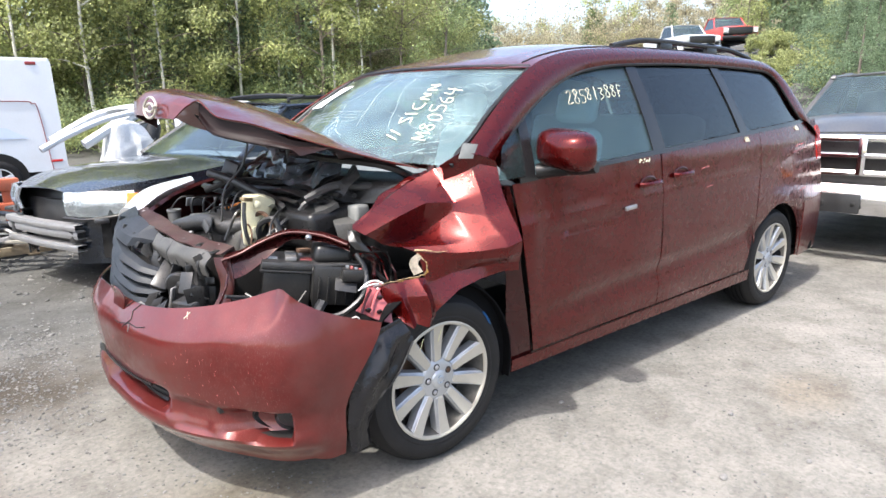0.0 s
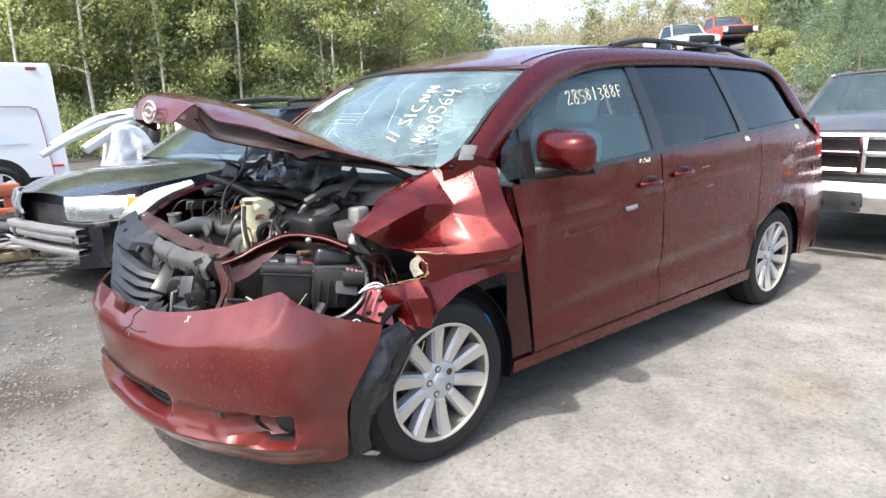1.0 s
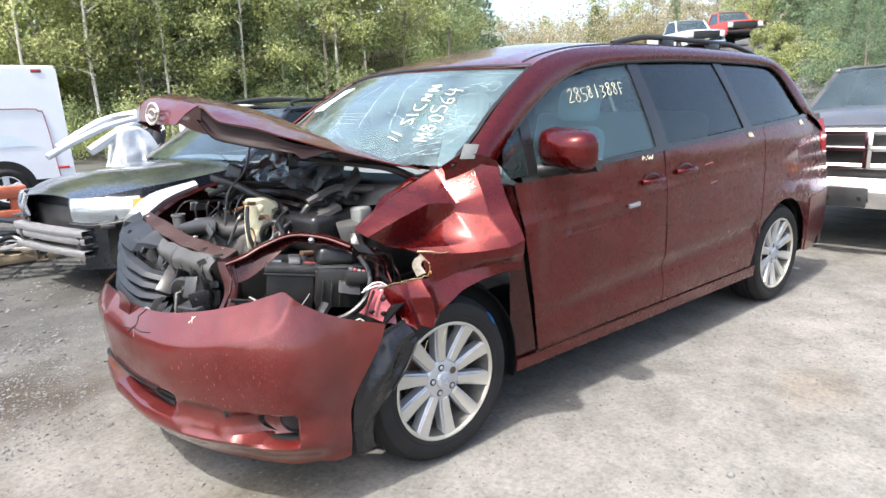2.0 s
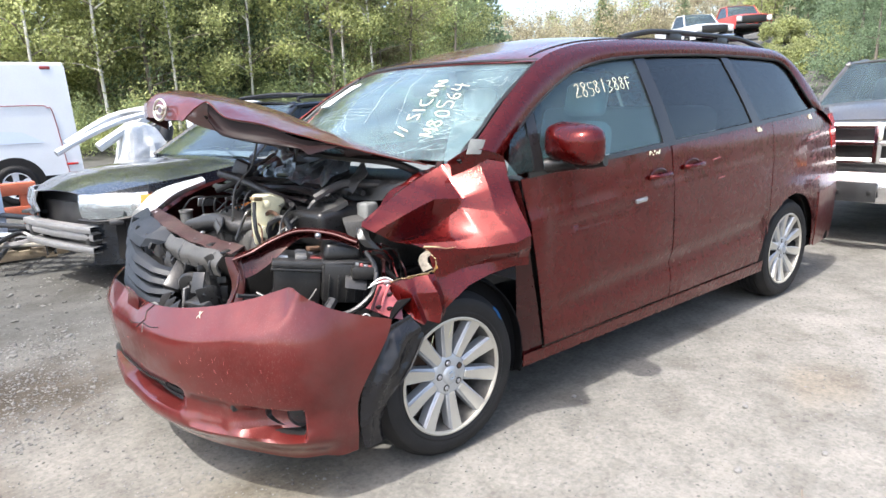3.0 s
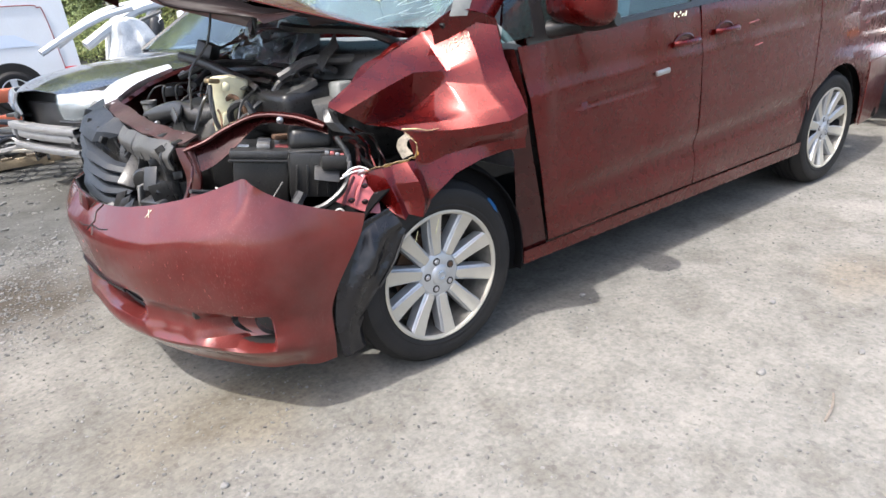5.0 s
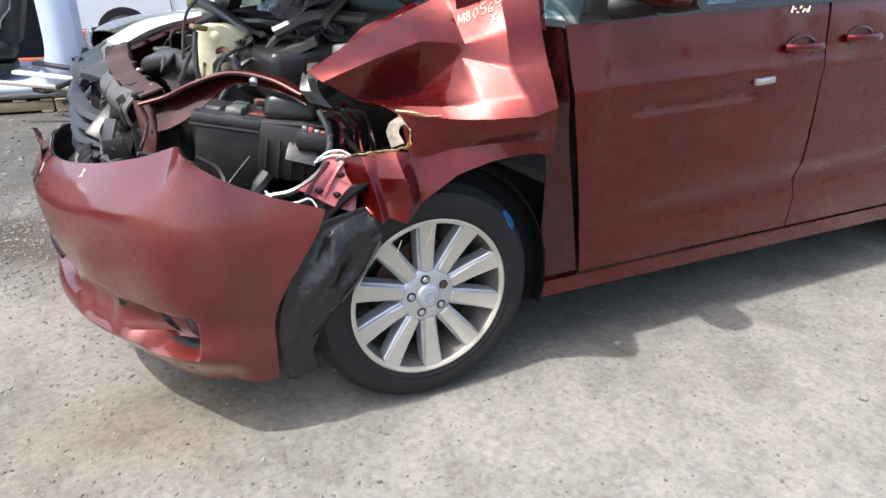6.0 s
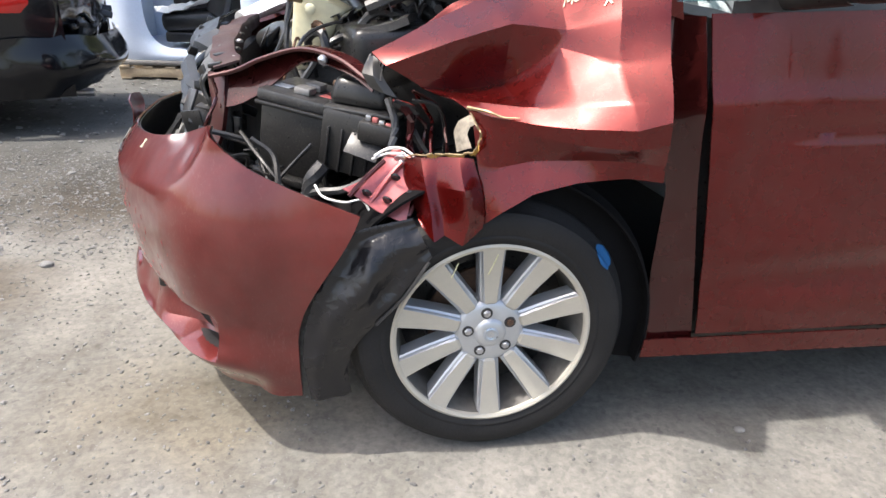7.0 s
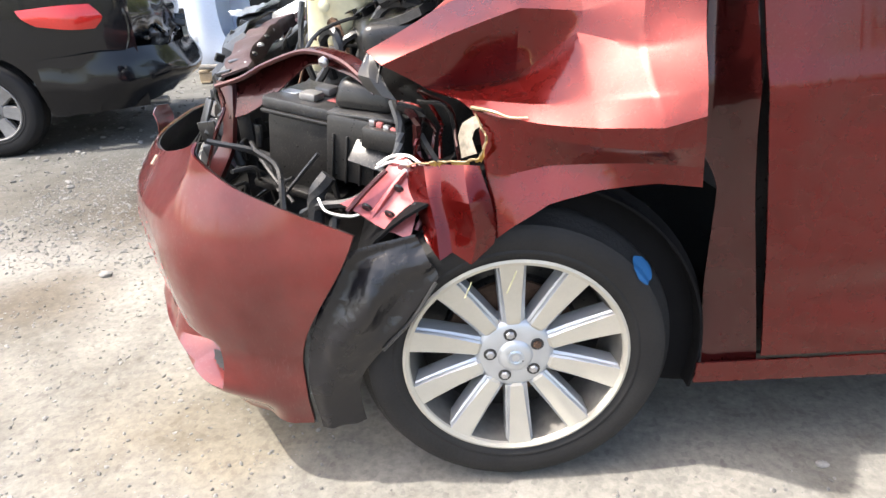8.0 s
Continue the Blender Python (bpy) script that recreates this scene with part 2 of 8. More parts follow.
LEAF_PINE = leafy(material("dark pine needles", (0.22, 0.29, 0.17), rough=0.65, vary=0.3, scale=1.0, per_island=0.5, per_object=0.15))
LEAF_TAN = leafy(material("budding tan twigs", (0.44, 0.40, 0.27), rough=0.7, vary=0.25, scale=1.0, per_island=0.4, per_object=0.15))
STONE = material("grey gravel stone", (0.146, 0.143, 0.135), rough=0.9, vary=0.2, scale=30, fine=200, bump=0.4, per_island=0.38)
GLASS_CLEAR = glass("green tinted clear glass", (0.56, 0.70, 0.72), 0.02, dust=0.03)
GLASS_DARK = glass("dark privacy glass", (0.34, 0.37, 0.38), 0.005, dust=0.005)
GLASS_SUV = glass("dusty windscreen glass", (0.70, 0.80, 0.84), 0.02, dust=0.05)
LENS = glass("clear lamp lens", (0.96, 0.97, 0.97), 0.03, dust=0.04)


# ---- mesh helpers ----
def thing(name, label, category, m=None, group="", kind=""):
    ob = new(name)
    ob.empty_display_size = 0.2
    if m is not None:
        ob.matrix_world = m
    return tagged(ob, label, category, group, kind)


def part(name, bm, mat, parent=None, label="", angle=38, flat=False, kind=""):
    if len(bm.faces):
        bmesh.ops.recalc_face_normals(bm, faces=bm.faces[:])
    me = bpy.data.meshes.new(name)
    bm.to_mesh(me)
    bm.free()
    me.materials.append(mat)
    if not flat:
        me.polygons.foreach_set("use_smooth", [True] * len(me.polygons))
        me.set_sharp_from_angle(angle=radians(angle))
    ob = new(name, me)
    ob.parent = parent
    return tagged(ob, label, kind=kind)


def lerp(a, b, t):
    return a + (b - a) * t


def ease(a, b, x):
    t = min(1.0, max(0.0, (x - a) / (b - a)))
    return t * t * (3 - 2 * t)


def curve_at(keys, x):
    """Smooth interpolation through (x, value) keys."""
    n = len(keys)
    if x <= keys[0][0]:
        return keys[0][1]
    if x >= keys[-1][0]:
        return keys[-1][1]
    for i in range(n - 1):
        x0, y0 = keys[i]
        x1, y1 = keys[i + 1]
        if x <= x1:
            h = x1 - x0
            d = (y1 - y0) / h
            m0 = d if i == 0 else 0.5 * (d + (y0 - keys[i - 1][1]) / (x0 - keys[i - 1][0]))
            m1 = d if i == n - 2 else 0.5 * (d + (keys[i + 2][1] - y1) / (keys[i + 2][0] - x1))
            t = (x - x0) / h
            return ((2 * t - 3) * t * t + 1) * y0 + ((t - 2) * t + 1) * t * h * m0 + (3 - 2 * t) * t * t * y1 + (t - 1) * t * t * h * m1
    return keys[-1][1]


def spline(points, n):
    """n + 1 points along a Catmull-Rom curve through the points."""
    p = [Vector(q) for q in points]
    p = [2 * p[0] - p[1], *p, 2 * p[-1] - p[-2]]
    out, spans = [], len(p) - 3
    for k in range(n + 1):
        f = min(k / n * spans, spans - 1e-6)
        i, t = int(f), f - int(f)
        a, b, c, d = p[i:i + 4]
        out.append(0.5 * (2 * b + (c - a) * t + (2 * a - 5 * b + 4 * c - d) * t * t + (3 * b - a - 3 * c + d) * t ** 3))
    return out


def grid(bm, fn, nu, nv, wrap_u=False):
    rows = [[bm.verts.new(fn(i / nu, j / nv)) for i in range(nu if wrap_u else nu + 1)] for j in range(nv + 1)]
    made = []
    for j in range(nv):
        for i in range(nu):
            k = (i + 1) % len(rows[0])
            made.append(bm.faces.new((rows[j][i], rows[j][k], rows[j + 1][k], rows[j + 1][i])))
    return made


def sheet(fn, nu, nv, thick=0.004):
    bm = bmesh.new()
    grid(bm, fn, nu, nv)
    bmesh.ops.recalc_face_normals(bm, faces=bm.faces[:])
    if thick:
        bmesh.ops.solidify(bm, geom=bm.faces[:], thickness=thick)
    return bm


def cage(rows, nu, nv, thick=0.003, rough=0.0, seed=0.0, sharp=0.0):
    """A sheet through a small cage of control points. sharp: share by which it keeps the cage's flat facets."""
    cols = [spline(r, nu) for r in rows]
    flat = []
    for r in rows:
        p, line = [Vector(q) for q in r], []
        for k in range(nu + 1):
            f = min(k / nu * (len(p) - 1), len(p) - 1 - 1e-6)
            line.append(p[int(f)].lerp(p[int(f) + 1], f - int(f)))
        flat.append(line)
    bm = bmesh.new()
    lines = []
    for k in range(nu + 1):
        s = spline([c[k] for c in cols], nv)
        fl = [c[k] for c in flat]
        line = []
        for j in range(nv + 1):
            f = min(j / nv * (len(fl) - 1), len(fl) - 1 - 1e-6)
            q = s[j].lerp(fl[int(f)].lerp(fl[int(f) + 1], f - int(f)), sharp)
            if rough:
                q = q + rough * noise.noise_vector(q * 9 + Vector((seed, seed, seed)))
            line.append(q)
        lines.append(line)
    verts = [[bm.verts.new(q) for q in line] for line in lines]
    for k in range(nu):
        for j in range(nv):
            bm.faces.new((verts[k][j], verts[k + 1][j], verts[k + 1][j + 1], verts[k][j + 1]))
    bmesh.ops.recalc_face_normals(bm, faces=bm.faces[:])
    if thick:
        bmesh.ops.solidify(bm, geom=bm.faces[:], thickness=thick)
    return bm


def tube(points, r, seg=8, n=0, bm=None, closed=False, taper=None):
    bm = bm or bmesh.new()
    pts = spline(points, n) if n else [Vector(q) for q in points]
    rings, up = [], Vector((0.13, 0.31, 0.94))
    for i, q in enumerate(pts):
        d = (pts[min(i + 1, len(pts) - 1)] - pts[max(i - 1, 0)]).normalized()
        side = d.cross(up)
        side = side.normalized() if side.length > 1e-4 else d.orthogonal().normalized()
        up2 = side.cross(d).normalized()
        rad = r if taper is None else lerp(r, taper, i / (len(pts) - 1))
        rings.append([bm.verts.new(q + rad * (math.cos(a) * side + math.sin(a) * up2)) for a in [2 * math.pi * k / seg for k in range(seg)]])
    for a, b in zip(rings, rings[1:]):
        for k in range(seg):
            bm.faces.new((a[k], a[(k + 1) % seg], b[(k + 1) % seg], b[k]))
    if not closed:
        bm.faces.new(rings[0][::-1])
        bm.faces.new(rings[-1])
    return bm


def block(size, at=(0, 0, 0), bevel=0.006, turn=(0, 0, 0), bm=None, seg=2, taper=1.0):
    """A bevelled block; taper: the top's share of the bottom."""
    out = bm or bmesh.new()
    b = bmesh.new()
    bmesh.ops.create_cube(b, size=1)
    for v in b.verts:
        k = taper if v.co.z > 0 else 1.0
        v.co = Vector((v.co.x * size[0] * k, v.co.y * size[1] * k, v.co.z * size[2]))
    if bevel:
        bmesh.ops.bevel(b, geom=b.edges[:], offset=min(bevel, 0.45 * min(size)), segments=seg, profile=0.5, affect="EDGES")
    m = pose(*at, *turn)
    made = {v: out.verts.new(m @ v.co) for v in b.verts}
    for f in b.faces:
        out.faces.new([made[v] for v in f.verts])
    b.free()
    return out


def lathe(profile, seg=48, m=None, bm=None):
    """Turns (radius, along) about the local y axis."""
    bm = bm or bmesh.new()
    m = m or Matrix()
    rings = []
    for r, a in profile:
        rings.append([bm.verts.new(m @ Vector((r * math.cos(2 * math.pi * k / seg), a, r * math.sin(2 * math.pi * k / seg)))) for k in range(seg)])
    for a, b in zip(rings, rings[1:]):
        for k in range(seg):
            bm.faces.new((a[k], a[(k + 1) % seg], b[(k + 1) % seg], b[k]))
    return bm


def quad(p00, p10, p11, p01, bulge=0.0, n=10, thick=0.004):
    """A pane between four corners, bulged along its normal."""
    a, b, c, d = (Vector(q) for q in (p00, p10, p11, p01))
    nrm = (b - a).cross(d - a).normalized()
    return sheet(lambda u, v: a.lerp(b, u).lerp(d.lerp(c, u), v) + nrm * bulge * (1 - (2 * u - 1) ** 2) * (1 - 0.6 * (2 * v - 1) ** 2), n, n, thick)


def slab(outline, depth, bevel=0.006):
    """A flat outline pushed through by the vector depth, with softened edges."""
    bm = bmesh.new()
    f = bm.faces.new([bm.verts.new(q) for q in outline])
    made = bmesh.ops.extrude_face_region(bm, geom=[f])["geom"]
    bmesh.ops.translate(bm, vec=depth, verts=[g for g in made if isinstance(g, bmesh.types.BMVert)])
    bmesh.ops.recalc_face_normals(bm, faces=bm.faces[:])
    bmesh.ops.bevel(bm, geom=bm.edges[:], offset=bevel, segments=2, profile=0.5, affect="EDGES")
    return bm


def strokes(paths, r, mat, name, parent, label=""):
    bm = bmesh.new()
    for p in paths:
        tube(p, r, 5, bm=bm)
    return part(name, bm, mat, parent, label, kind="stuff")


# ---- wheels ----
def wheel(parent, at, radius, width, rim_r, spokes, outward=-1, name="wheel", face=ALLOY, dots=False, turn=0.0, hub_depth=0.02):
    """A wheel whose outer face looks along local -y (outward=-1) or +y; at: the middle of its outer sidewall."""
    w = new(name)
    w.parent = parent
    w.matrix_local = pose(*at, 0, 0, turn + (0 if outward < 0 else 180))
    R, W, r = radius, width, rim_r
    prof = [(r - 0.008, 0.012), (r + 0.004, 0.004), (r + 0.014, 0.001), (r + 0.018, -0.002), (r + 0.022, -0.002), (r + 0.026, 0.000), (lerp(r, R, 0.45), -0.006), (lerp(r, R, 0.66), -0.001), (lerp(r, R, 0.69), 0.0005), (lerp(r, R, 0.75), 0.004), (R - 0.022, 0.018), (R - 0.006, 0.034), (R, 0.052)]
    back = [(R - 0.02, W - 0.018), (lerp(r, R, 0.4), W), (r, W - 0.01)]
    part("tyre", lathe(prof + [(R, 0.058), (R - 0.008, 0.060), (R - 0.008, W - 0.060), (R, W - 0.058), (R, W - 0.055)] + back, 80), RUBBER, w, "dusty black rubber tyre")
    ribs = bmesh.new()
    for k in range(3):
        a, b = lerp(0.064, W - 0.064, k / 3 + 0.02), lerp(0.064, W - 0.064, (k + 1) / 3 - 0.02)
        lathe([(R - 0.009, a), (R, a + 0.002), (R, b - 0.002), (R - 0.009, b)], 64, None, ribs)
    part("tread", ribs, RUBBER, w)
    barrel = [(r + 0.002, 0.006), (r + 0.004, 0.002), (r - 0.002, -0.001), (r - 0.010, 0.003), (r - 0.012, 0.010), (r - 0.020, 0.045), (r - 0.026, W * 0.55), (r - 0.05, W - 0.02)]
    part("rim", lathe(barrel[:5], 80), face, w)
    part("barrel", lathe(barrel[4:], 64), BARREL if spokes == 10 else BLACK, w, "dusty wheel barrel darkened for shade")
    part("brake_backing", lathe([(r - 0.03, 0.125), (0.16, 0.12), (0.155, 0.11), (0.06, 0.11), (0.001, 0.11)], 40), BLACK, w, "dark brake backing")
    part("brake_disc", lathe([(0.150, 0.104), (0.150, 0.094), (0.085, 0.092), (0.080, 0.075), (0.001, 0.075)], 40), RUST if spokes == 10 else BLACK, w, "rusty brake disc")
    d = hub_depth
    for k in range(spokes):
        bm, m = bmesh.new(), pose(0, 0, 0, 0, 360 / spokes * k - 3, 0)
        inner, outer = 0.074, r - 0.004
        hw0, hw1 = (0.0135, 0.0262) if spokes == 10 else (0.03, 0.045)

        def face_at(u, v, back=0.0, wide=0.0):
            """Rounded at the hub, widening to the rim, with its face running out into the rim's edge."""
            rad = lerp(inner, outer, v)
            half = (lerp(hw0, hw1, v) + wide) * (1 - max(0.0, 1 - v / 0.06) ** 2 * 0.55)
            y = d + 0.002 + (0.001 - d) * v ** 1.5 + 0.006 * v * (1 - v) + back + 0.010 * max(0.0, 1 - v / 0.10) ** 2
            return m @ Vector((half * (2 * u - 1), y, rad))
        grid(bm, face_at, 4, 16)
        edge, steps = [], ((0.0, 0.0), (0.004, 0.0028), (0.008, 0.0034), (0.012, 0.0075), (0.050, 0.0090))
        for e in (0, 1):
            for (b0, w0), (b1, w1) in zip(steps, steps[1:]):
                edge += grid(bm, lambda u, v: face_at(e, v, lerp(b0, b1, u), lerp(w0, w1, u) * (1.5 - 0.7 * v)), 1, 16)
        for f in edge:
            f.material_index = 1
        bmesh.ops.remove_doubles(bm, verts=bm.verts[:], dist=0.0003)
        part("spoke", bm, face, w, angle=30).data.materials.append(SPOKE_SIDE if face is ALLOY else face)
    part("hub", lathe([(0.096, d + 0.05), (0.092, d + 0.024), (0.084, d + 0.011), (0.074, d + 0.006), (0.040, d + 0.004), (0.036, d - 0.001), (0.032, d - 0.004), (0.015, d - 0.006), (0.0005, d - 0.006)], 40), SPOKE_SIDE if face is ALLOY else face, w)
    part("hub_badge", lathe([(0.020, d - 0.0062), (0.015, d - 0.0085), (0.009, d - 0.0062)], 24), ALLOY_SHADE, w, "plain oval hub badge")
    for k in range(5):
        m = pose(0, 0, 0, 0, 72 * k - 30, 0) @ pose(0.056, 0, 0)
        part("lug_recess", lathe([(0.0150, d + 0.006), (0.0148, d + 0.0036), (0.0145, d + 0.0030), (0.0006, d + 0.0034)], 18, m), DARK_GREY, w)
        part("lug_nut", lathe([(0.0100, d + 0.02), (0.0100, d + 0.001), (0.007, d - 0.002), (0.0005, d - 0.002)], 6, m), RUST if k == 0 and dots else STEEL, w)
    return w


# ---- the wrecked red minivan ----
# x runs from its nose to its tail (0 at the front axle), its flank lies near y = 0, its middle at MID
MID, WHEELBASE = 0.98, 3.03
van = thing("minivan", "wrecked dark red minivan with crumpled front and buckled bonnet", "minivan")


def half_width(x, z):
    w = 0.990
    if z < 0.62:
        w -= 0.016 * ((0.62 - z) / 0.32) ** 2
    elif z < 1.15:
        w -= 0.034 * ((z - 0.62) / 0.53) ** 2
    else:
        w = 0.956 - 0.28 * (z - 1.15) - 0.22 * (z - 1.15) ** 2
    w -= 0.020 * math.exp(-((z - (0.455 + 0.05 * x)) / 0.05) ** 2) * ease(0.4, 0.9, x) * (1 - ease(2.9, 3.4, x))
    w += 0.006 * math.exp(-((z - (0.90 + 0.035 * x)) / 0.035) ** 2) * (1 - ease(2.6, 3.3, x))
    if x > 3.0:
        w -= 0.11 * ((x - 3.0) / 1.1) ** 2
    return w


def flank(x, z, out=0.0, side=-1):
    return Vector((x, MID + side * (half_width(x, z) + out), z))


def belt(x):
    return 1.095 + 0.056 * x


GLASS_TOP = [(0.28, 1.18), (0.45, 1.32), (0.70, 1.47), (0.95, 1.57), (1.20, 1.618), (1.50, 1.64), (2.10, 1.656), (2.60, 1.652), (2.95, 1.640), (3.10, 1.622), (3.20, 1.56), (3.30, 1.42), (3.40, 1.32), (3.50, 1.29)]
ROOF_EDGE = [(-0.02, 1.12), (0.22, 1.29), (0.45, 1.455), (0.72, 1.61), (0.95, 1.675), (1.30, 1.712), (1.80, 1.728), (2.40, 1.724), (2.84, 1.710), (3.20, 1.672), (3.36, 1.58), (3.48, 1.45), (3.64, 1.29), (3.80, 1.13)]


def glass_top(x):
    return curve_at(GLASS_TOP, x)


def roof_edge(x):
    return curve_at(ROOF_EDGE, x)


def arch(x, cx, low, r=0.395):
    d = abs(x - cx)
    return max(low, 0.345 + math.sqrt(max(0.0, r * r - d * d))) if d < r else low


def panel(x0, x1, z0, z1, nu, nv, out=0.0, thick=0.004, dent=None, side=-1):
    """A body panel over the flank; x0, x1 are functions of z, z0, z1 of x."""
    def fn(u, v):
        x = lerp(x0(0.8), x1(0.8), u)
        z = lerp(z0(x), z1(x), v)
        x = lerp(x0(z), x1(z), u)
        z = lerp(z0(x), z1(x), v)
        p = flank(x, z, out, side)
        return p + (dent(x, z) if dent else Vector())
    return sheet(fn, nu, nv, thick)


def door_dent(x, z):
    """Pressed-in creases along the middle of the door."""
    d = 0.012 * math.exp(-((z - 0.86 - 0.05 * (x - 0.6)) / 0.018) ** 2) * ease(0.55, 0.75, x) * (1 - ease(1.15, 1.35, x))
    d += 0.006 * noise.noise(Vector((x * 3.1, 0, z * 3.7)))
    d -= 0.012 * math.exp(-((x - 0.52) / 0.05) ** 2) * math.exp(-((z - 0.95) / 0.25) ** 2)
    return Vector((0, d, 0))


def slider_dent(x, z):
    return Vector((0, 0.004 * noise.noise(Vector((x * 2.7 + 9, 0, z * 3.1))), 0))


door_front = lambda z: 0.545 - 0.16 * max(0.0, z - 0.31)
sill_top = lambda x: 0.330 + 0.006 * x

front_door = part("front_door", panel(door_front, lambda z: 1.545, sill_top, lambda x: belt(x) - 0.012, 40, 36, dent=door_dent), RED, van, "dark red front door with scratched creases")
slide_door = part("sliding_door", panel(lambda z: 1.553, lambda z: 2.665 + 0.10 * max(0, z - 0.72), lambda x: max(sill_top(x), arch(x, WHEELBASE, 0.0, 0.43)), lambda x: belt(x) - 0.012, 40, 36, dent=slider_dent), RED, van, "dark red sliding door")
part("rear_quarter", panel(lambda z: 2.673 + 0.10 * max(0, z - 0.72), lambda z: 3.93 - 0.14 * ease(0.7, 1.25, z), lambda x: arch(x, WHEELBASE, 0.30 + 0.05 * ease(3.4, 4, x)), lambda x: belt(x) - 0.012, 64, 30), RED, van, "dark red rear quarter panel with scrapes")
part("rocker", panel(lambda z: 0.40, lambda z: 2.64, lambda x: 0.268, lambda x: sill_top(x) - 0.008, 30, 5, out=0.004), RED, van, "dark red door sill")
part("right_side", panel(lambda z: 0.35, lambda z: 3.80, lambda x: arch(x, WHEELBASE, 0.27), lambda x: belt(x), 40, 10, side=1), RED, van)

# inner shell that closes the gaps behind the doors
part("inner_shell", panel(lambda z: 0.46, lambda z: 3.74, lambda x: arch(x, WHEELBASE, 0.29, 0.40), lambda x: belt(x) - 0.02, 40, 10, out=-0.045), BLACK, van, "dark inner shell")
part("floor_pan", block((3.3, 1.86, 0.08), (2.18, MID, 0.325), 0.02), ARCH_BLACK, van)
part("rear_wheel_housing", sheet(lambda u, v: Vector((WHEELBASE + 0.40 * math.cos(math.pi * u), 0.05 + 0.35 * v, 0.345 + 0.40 * math.sin(math.pi * u))), 20, 2, 0.01), ARCH_BLACK, van)

# upper side: red cant rail, pillars, panes
def rail(side):
    def fn(u, v):
        xl, xu = lerp(0.32, 3.48, u), lerp(0.17, 3.80, u)
        a, b = flank(xl, glass_top(xl), 0.012, side), flank(xu, roof_edge(xu), 0.0, side)
        return a.lerp(b, v) + Vector((0, side * 0.022 * math.sin(math.pi * v), 0.004 * math.sin(math.pi * v)))
    return sheet(fn, 70, 6, 0.004)


for side in (-1, 1):
    part("roof_rail_panel", rail(side), RED, van, "dark red pillar and cant rail")


def pane(x0, x1, x0t, x1t, side=-1, low=0.012, top=0.014, out=-0.010, n=14, thick=0.004):
    def fn(u, v):
        x = lerp(lerp(x0, x1, u), lerp(x0t, x1t, u), v)
        z = lerp(belt(x) + low, glass_top(x) - top, v)
        return flank(x, z, out, side)
    return sheet(fn, n, n, thick)


def strip(x0, x1, x0t, x1t, out=0.0, side=-1, low=-0.01, top=0.0):
    return pane(x0, x1, x0t, x1t, side, low, top, out, 8, 0.006)


for side in (-1, 1):
    for nm, args, mat, lab in (("quarter_glass", (0.34, 0.50, 0.40, 0.52), GLASS_CLEAR, "small clear corner glass"), ("front_window", (0.55, 1.50, 0.57, 1.45), GLASS_CLEAR, "clear front door window"),
                               ("sliding_door_window", (1.60, 2.49, 1.52, 2.34), GLASS_DARK, "dark tinted window"), ("rear_side_window", (2.57, 3.42, 2.41, 3.16), GLASS_DARK, "dark tinted rear window")):
        w = part(nm, pane(*args, side=side), mat, van, lab)
        w.visible_shadow = False
    part("mirror_pillar", strip(0.50, 0.56, 0.515, 0.575, -0.002, side), BLACK_GLOSS, van)
    part("centre_pillar", strip(1.49, 1.61, 1.44, 1.53, -0.001, side), BLACK_GLOSS, van)
    part("rear_pillar", strip(2.48, 2.58, 2.33, 2.42, -0.002, side), BLACK_GLOSS, van)
    part("belt_moulding", sheet(lambda u, v, s=side: flank(lerp(0.46, 3.46, u), belt(lerp(0.46, 3.46, u)) + 0.024 * (v - 0.5), 0.006, s), 40, 2, 0.008), BLACK_GLOSS, van, "black window moulding")

    def frame_line(s):
        return [flank(x, glass_top(x) - 0.006, 0.006, s) for x in [0.44 + 0.04 * k for k in range(76)]]
    part("window_surround", tube(frame_line(side), 0.008, 6), BLACK, van, "black window surround")


# roof skin, with the pressed lines and the rails on it
def roof_fn(u, v):
    x = lerp(0.70, 3.34, u)
    e = flank(x, roof_edge(x))
    w, s = MID - e.y, 2 * v - 1
    front = 0.14 * (1 - s * s) * (1 - ease(0, 0.12, u))
    return Vector((x - front * 0.9, MID + s * w, e.z + 0.062 * (1 - s * s) * (0.25 + 0.75 * ease(0.0, 0.25, u)) - 0.004 * math.exp(-((abs(s) - 0.80) / 0.03) ** 2)))


part("roof", sheet(roof_fn, 50, 30, 0.004), RED_DIRTY, van, "dusty dark red roof")
for side in (-1, 1):
    part("roof_seam", tube([roof_fn(0.02 + 0.9 * k / 30, 0.5 + side * 0.455) + Vector((0, 0, 0.001)) for k in range(31)], 0.0045, 5), BLACK, van, "black roof seam")
part("headliner", sheet(lambda u, v: roof_fn(0.03 + 0.94 * u, 0.06 + 0.88 * v) - Vector((0, 0, 0.05)), 12, 8, 0.01), FABRIC, van)
for side in (-1, 1):
    def bar(t, s=side):
        x = lerp(1.50, 3.10, t)
        e = flank(x, roof_edge(x), 0, s)
        return Vector((x, e.y - s * 0.085, e.z + 0.016 + 0.040 * min(1.0, 6 * t * (1 - t) * 1.1)))
    r = part("roof_rack", tube([bar(k / 24) for k in range(25)], 0.016, 8), BLACK, van, "black roof rail")
    for t in (0.02, 0.33, 0.66, 0.98):
        q = bar(t)
        part("rack_foot", block((0.13, 0.035, 0.06), q - Vector((0, 0, 0.035)), 0.012), BLACK, r)

# windscreen with cracks, from the bonnet's rear edge up to the roof
WS_LOW_L, WS_LOW_R = Vector((0.14, 0.10, 1.20)), Vector((0.14, 1.86, 1.20))
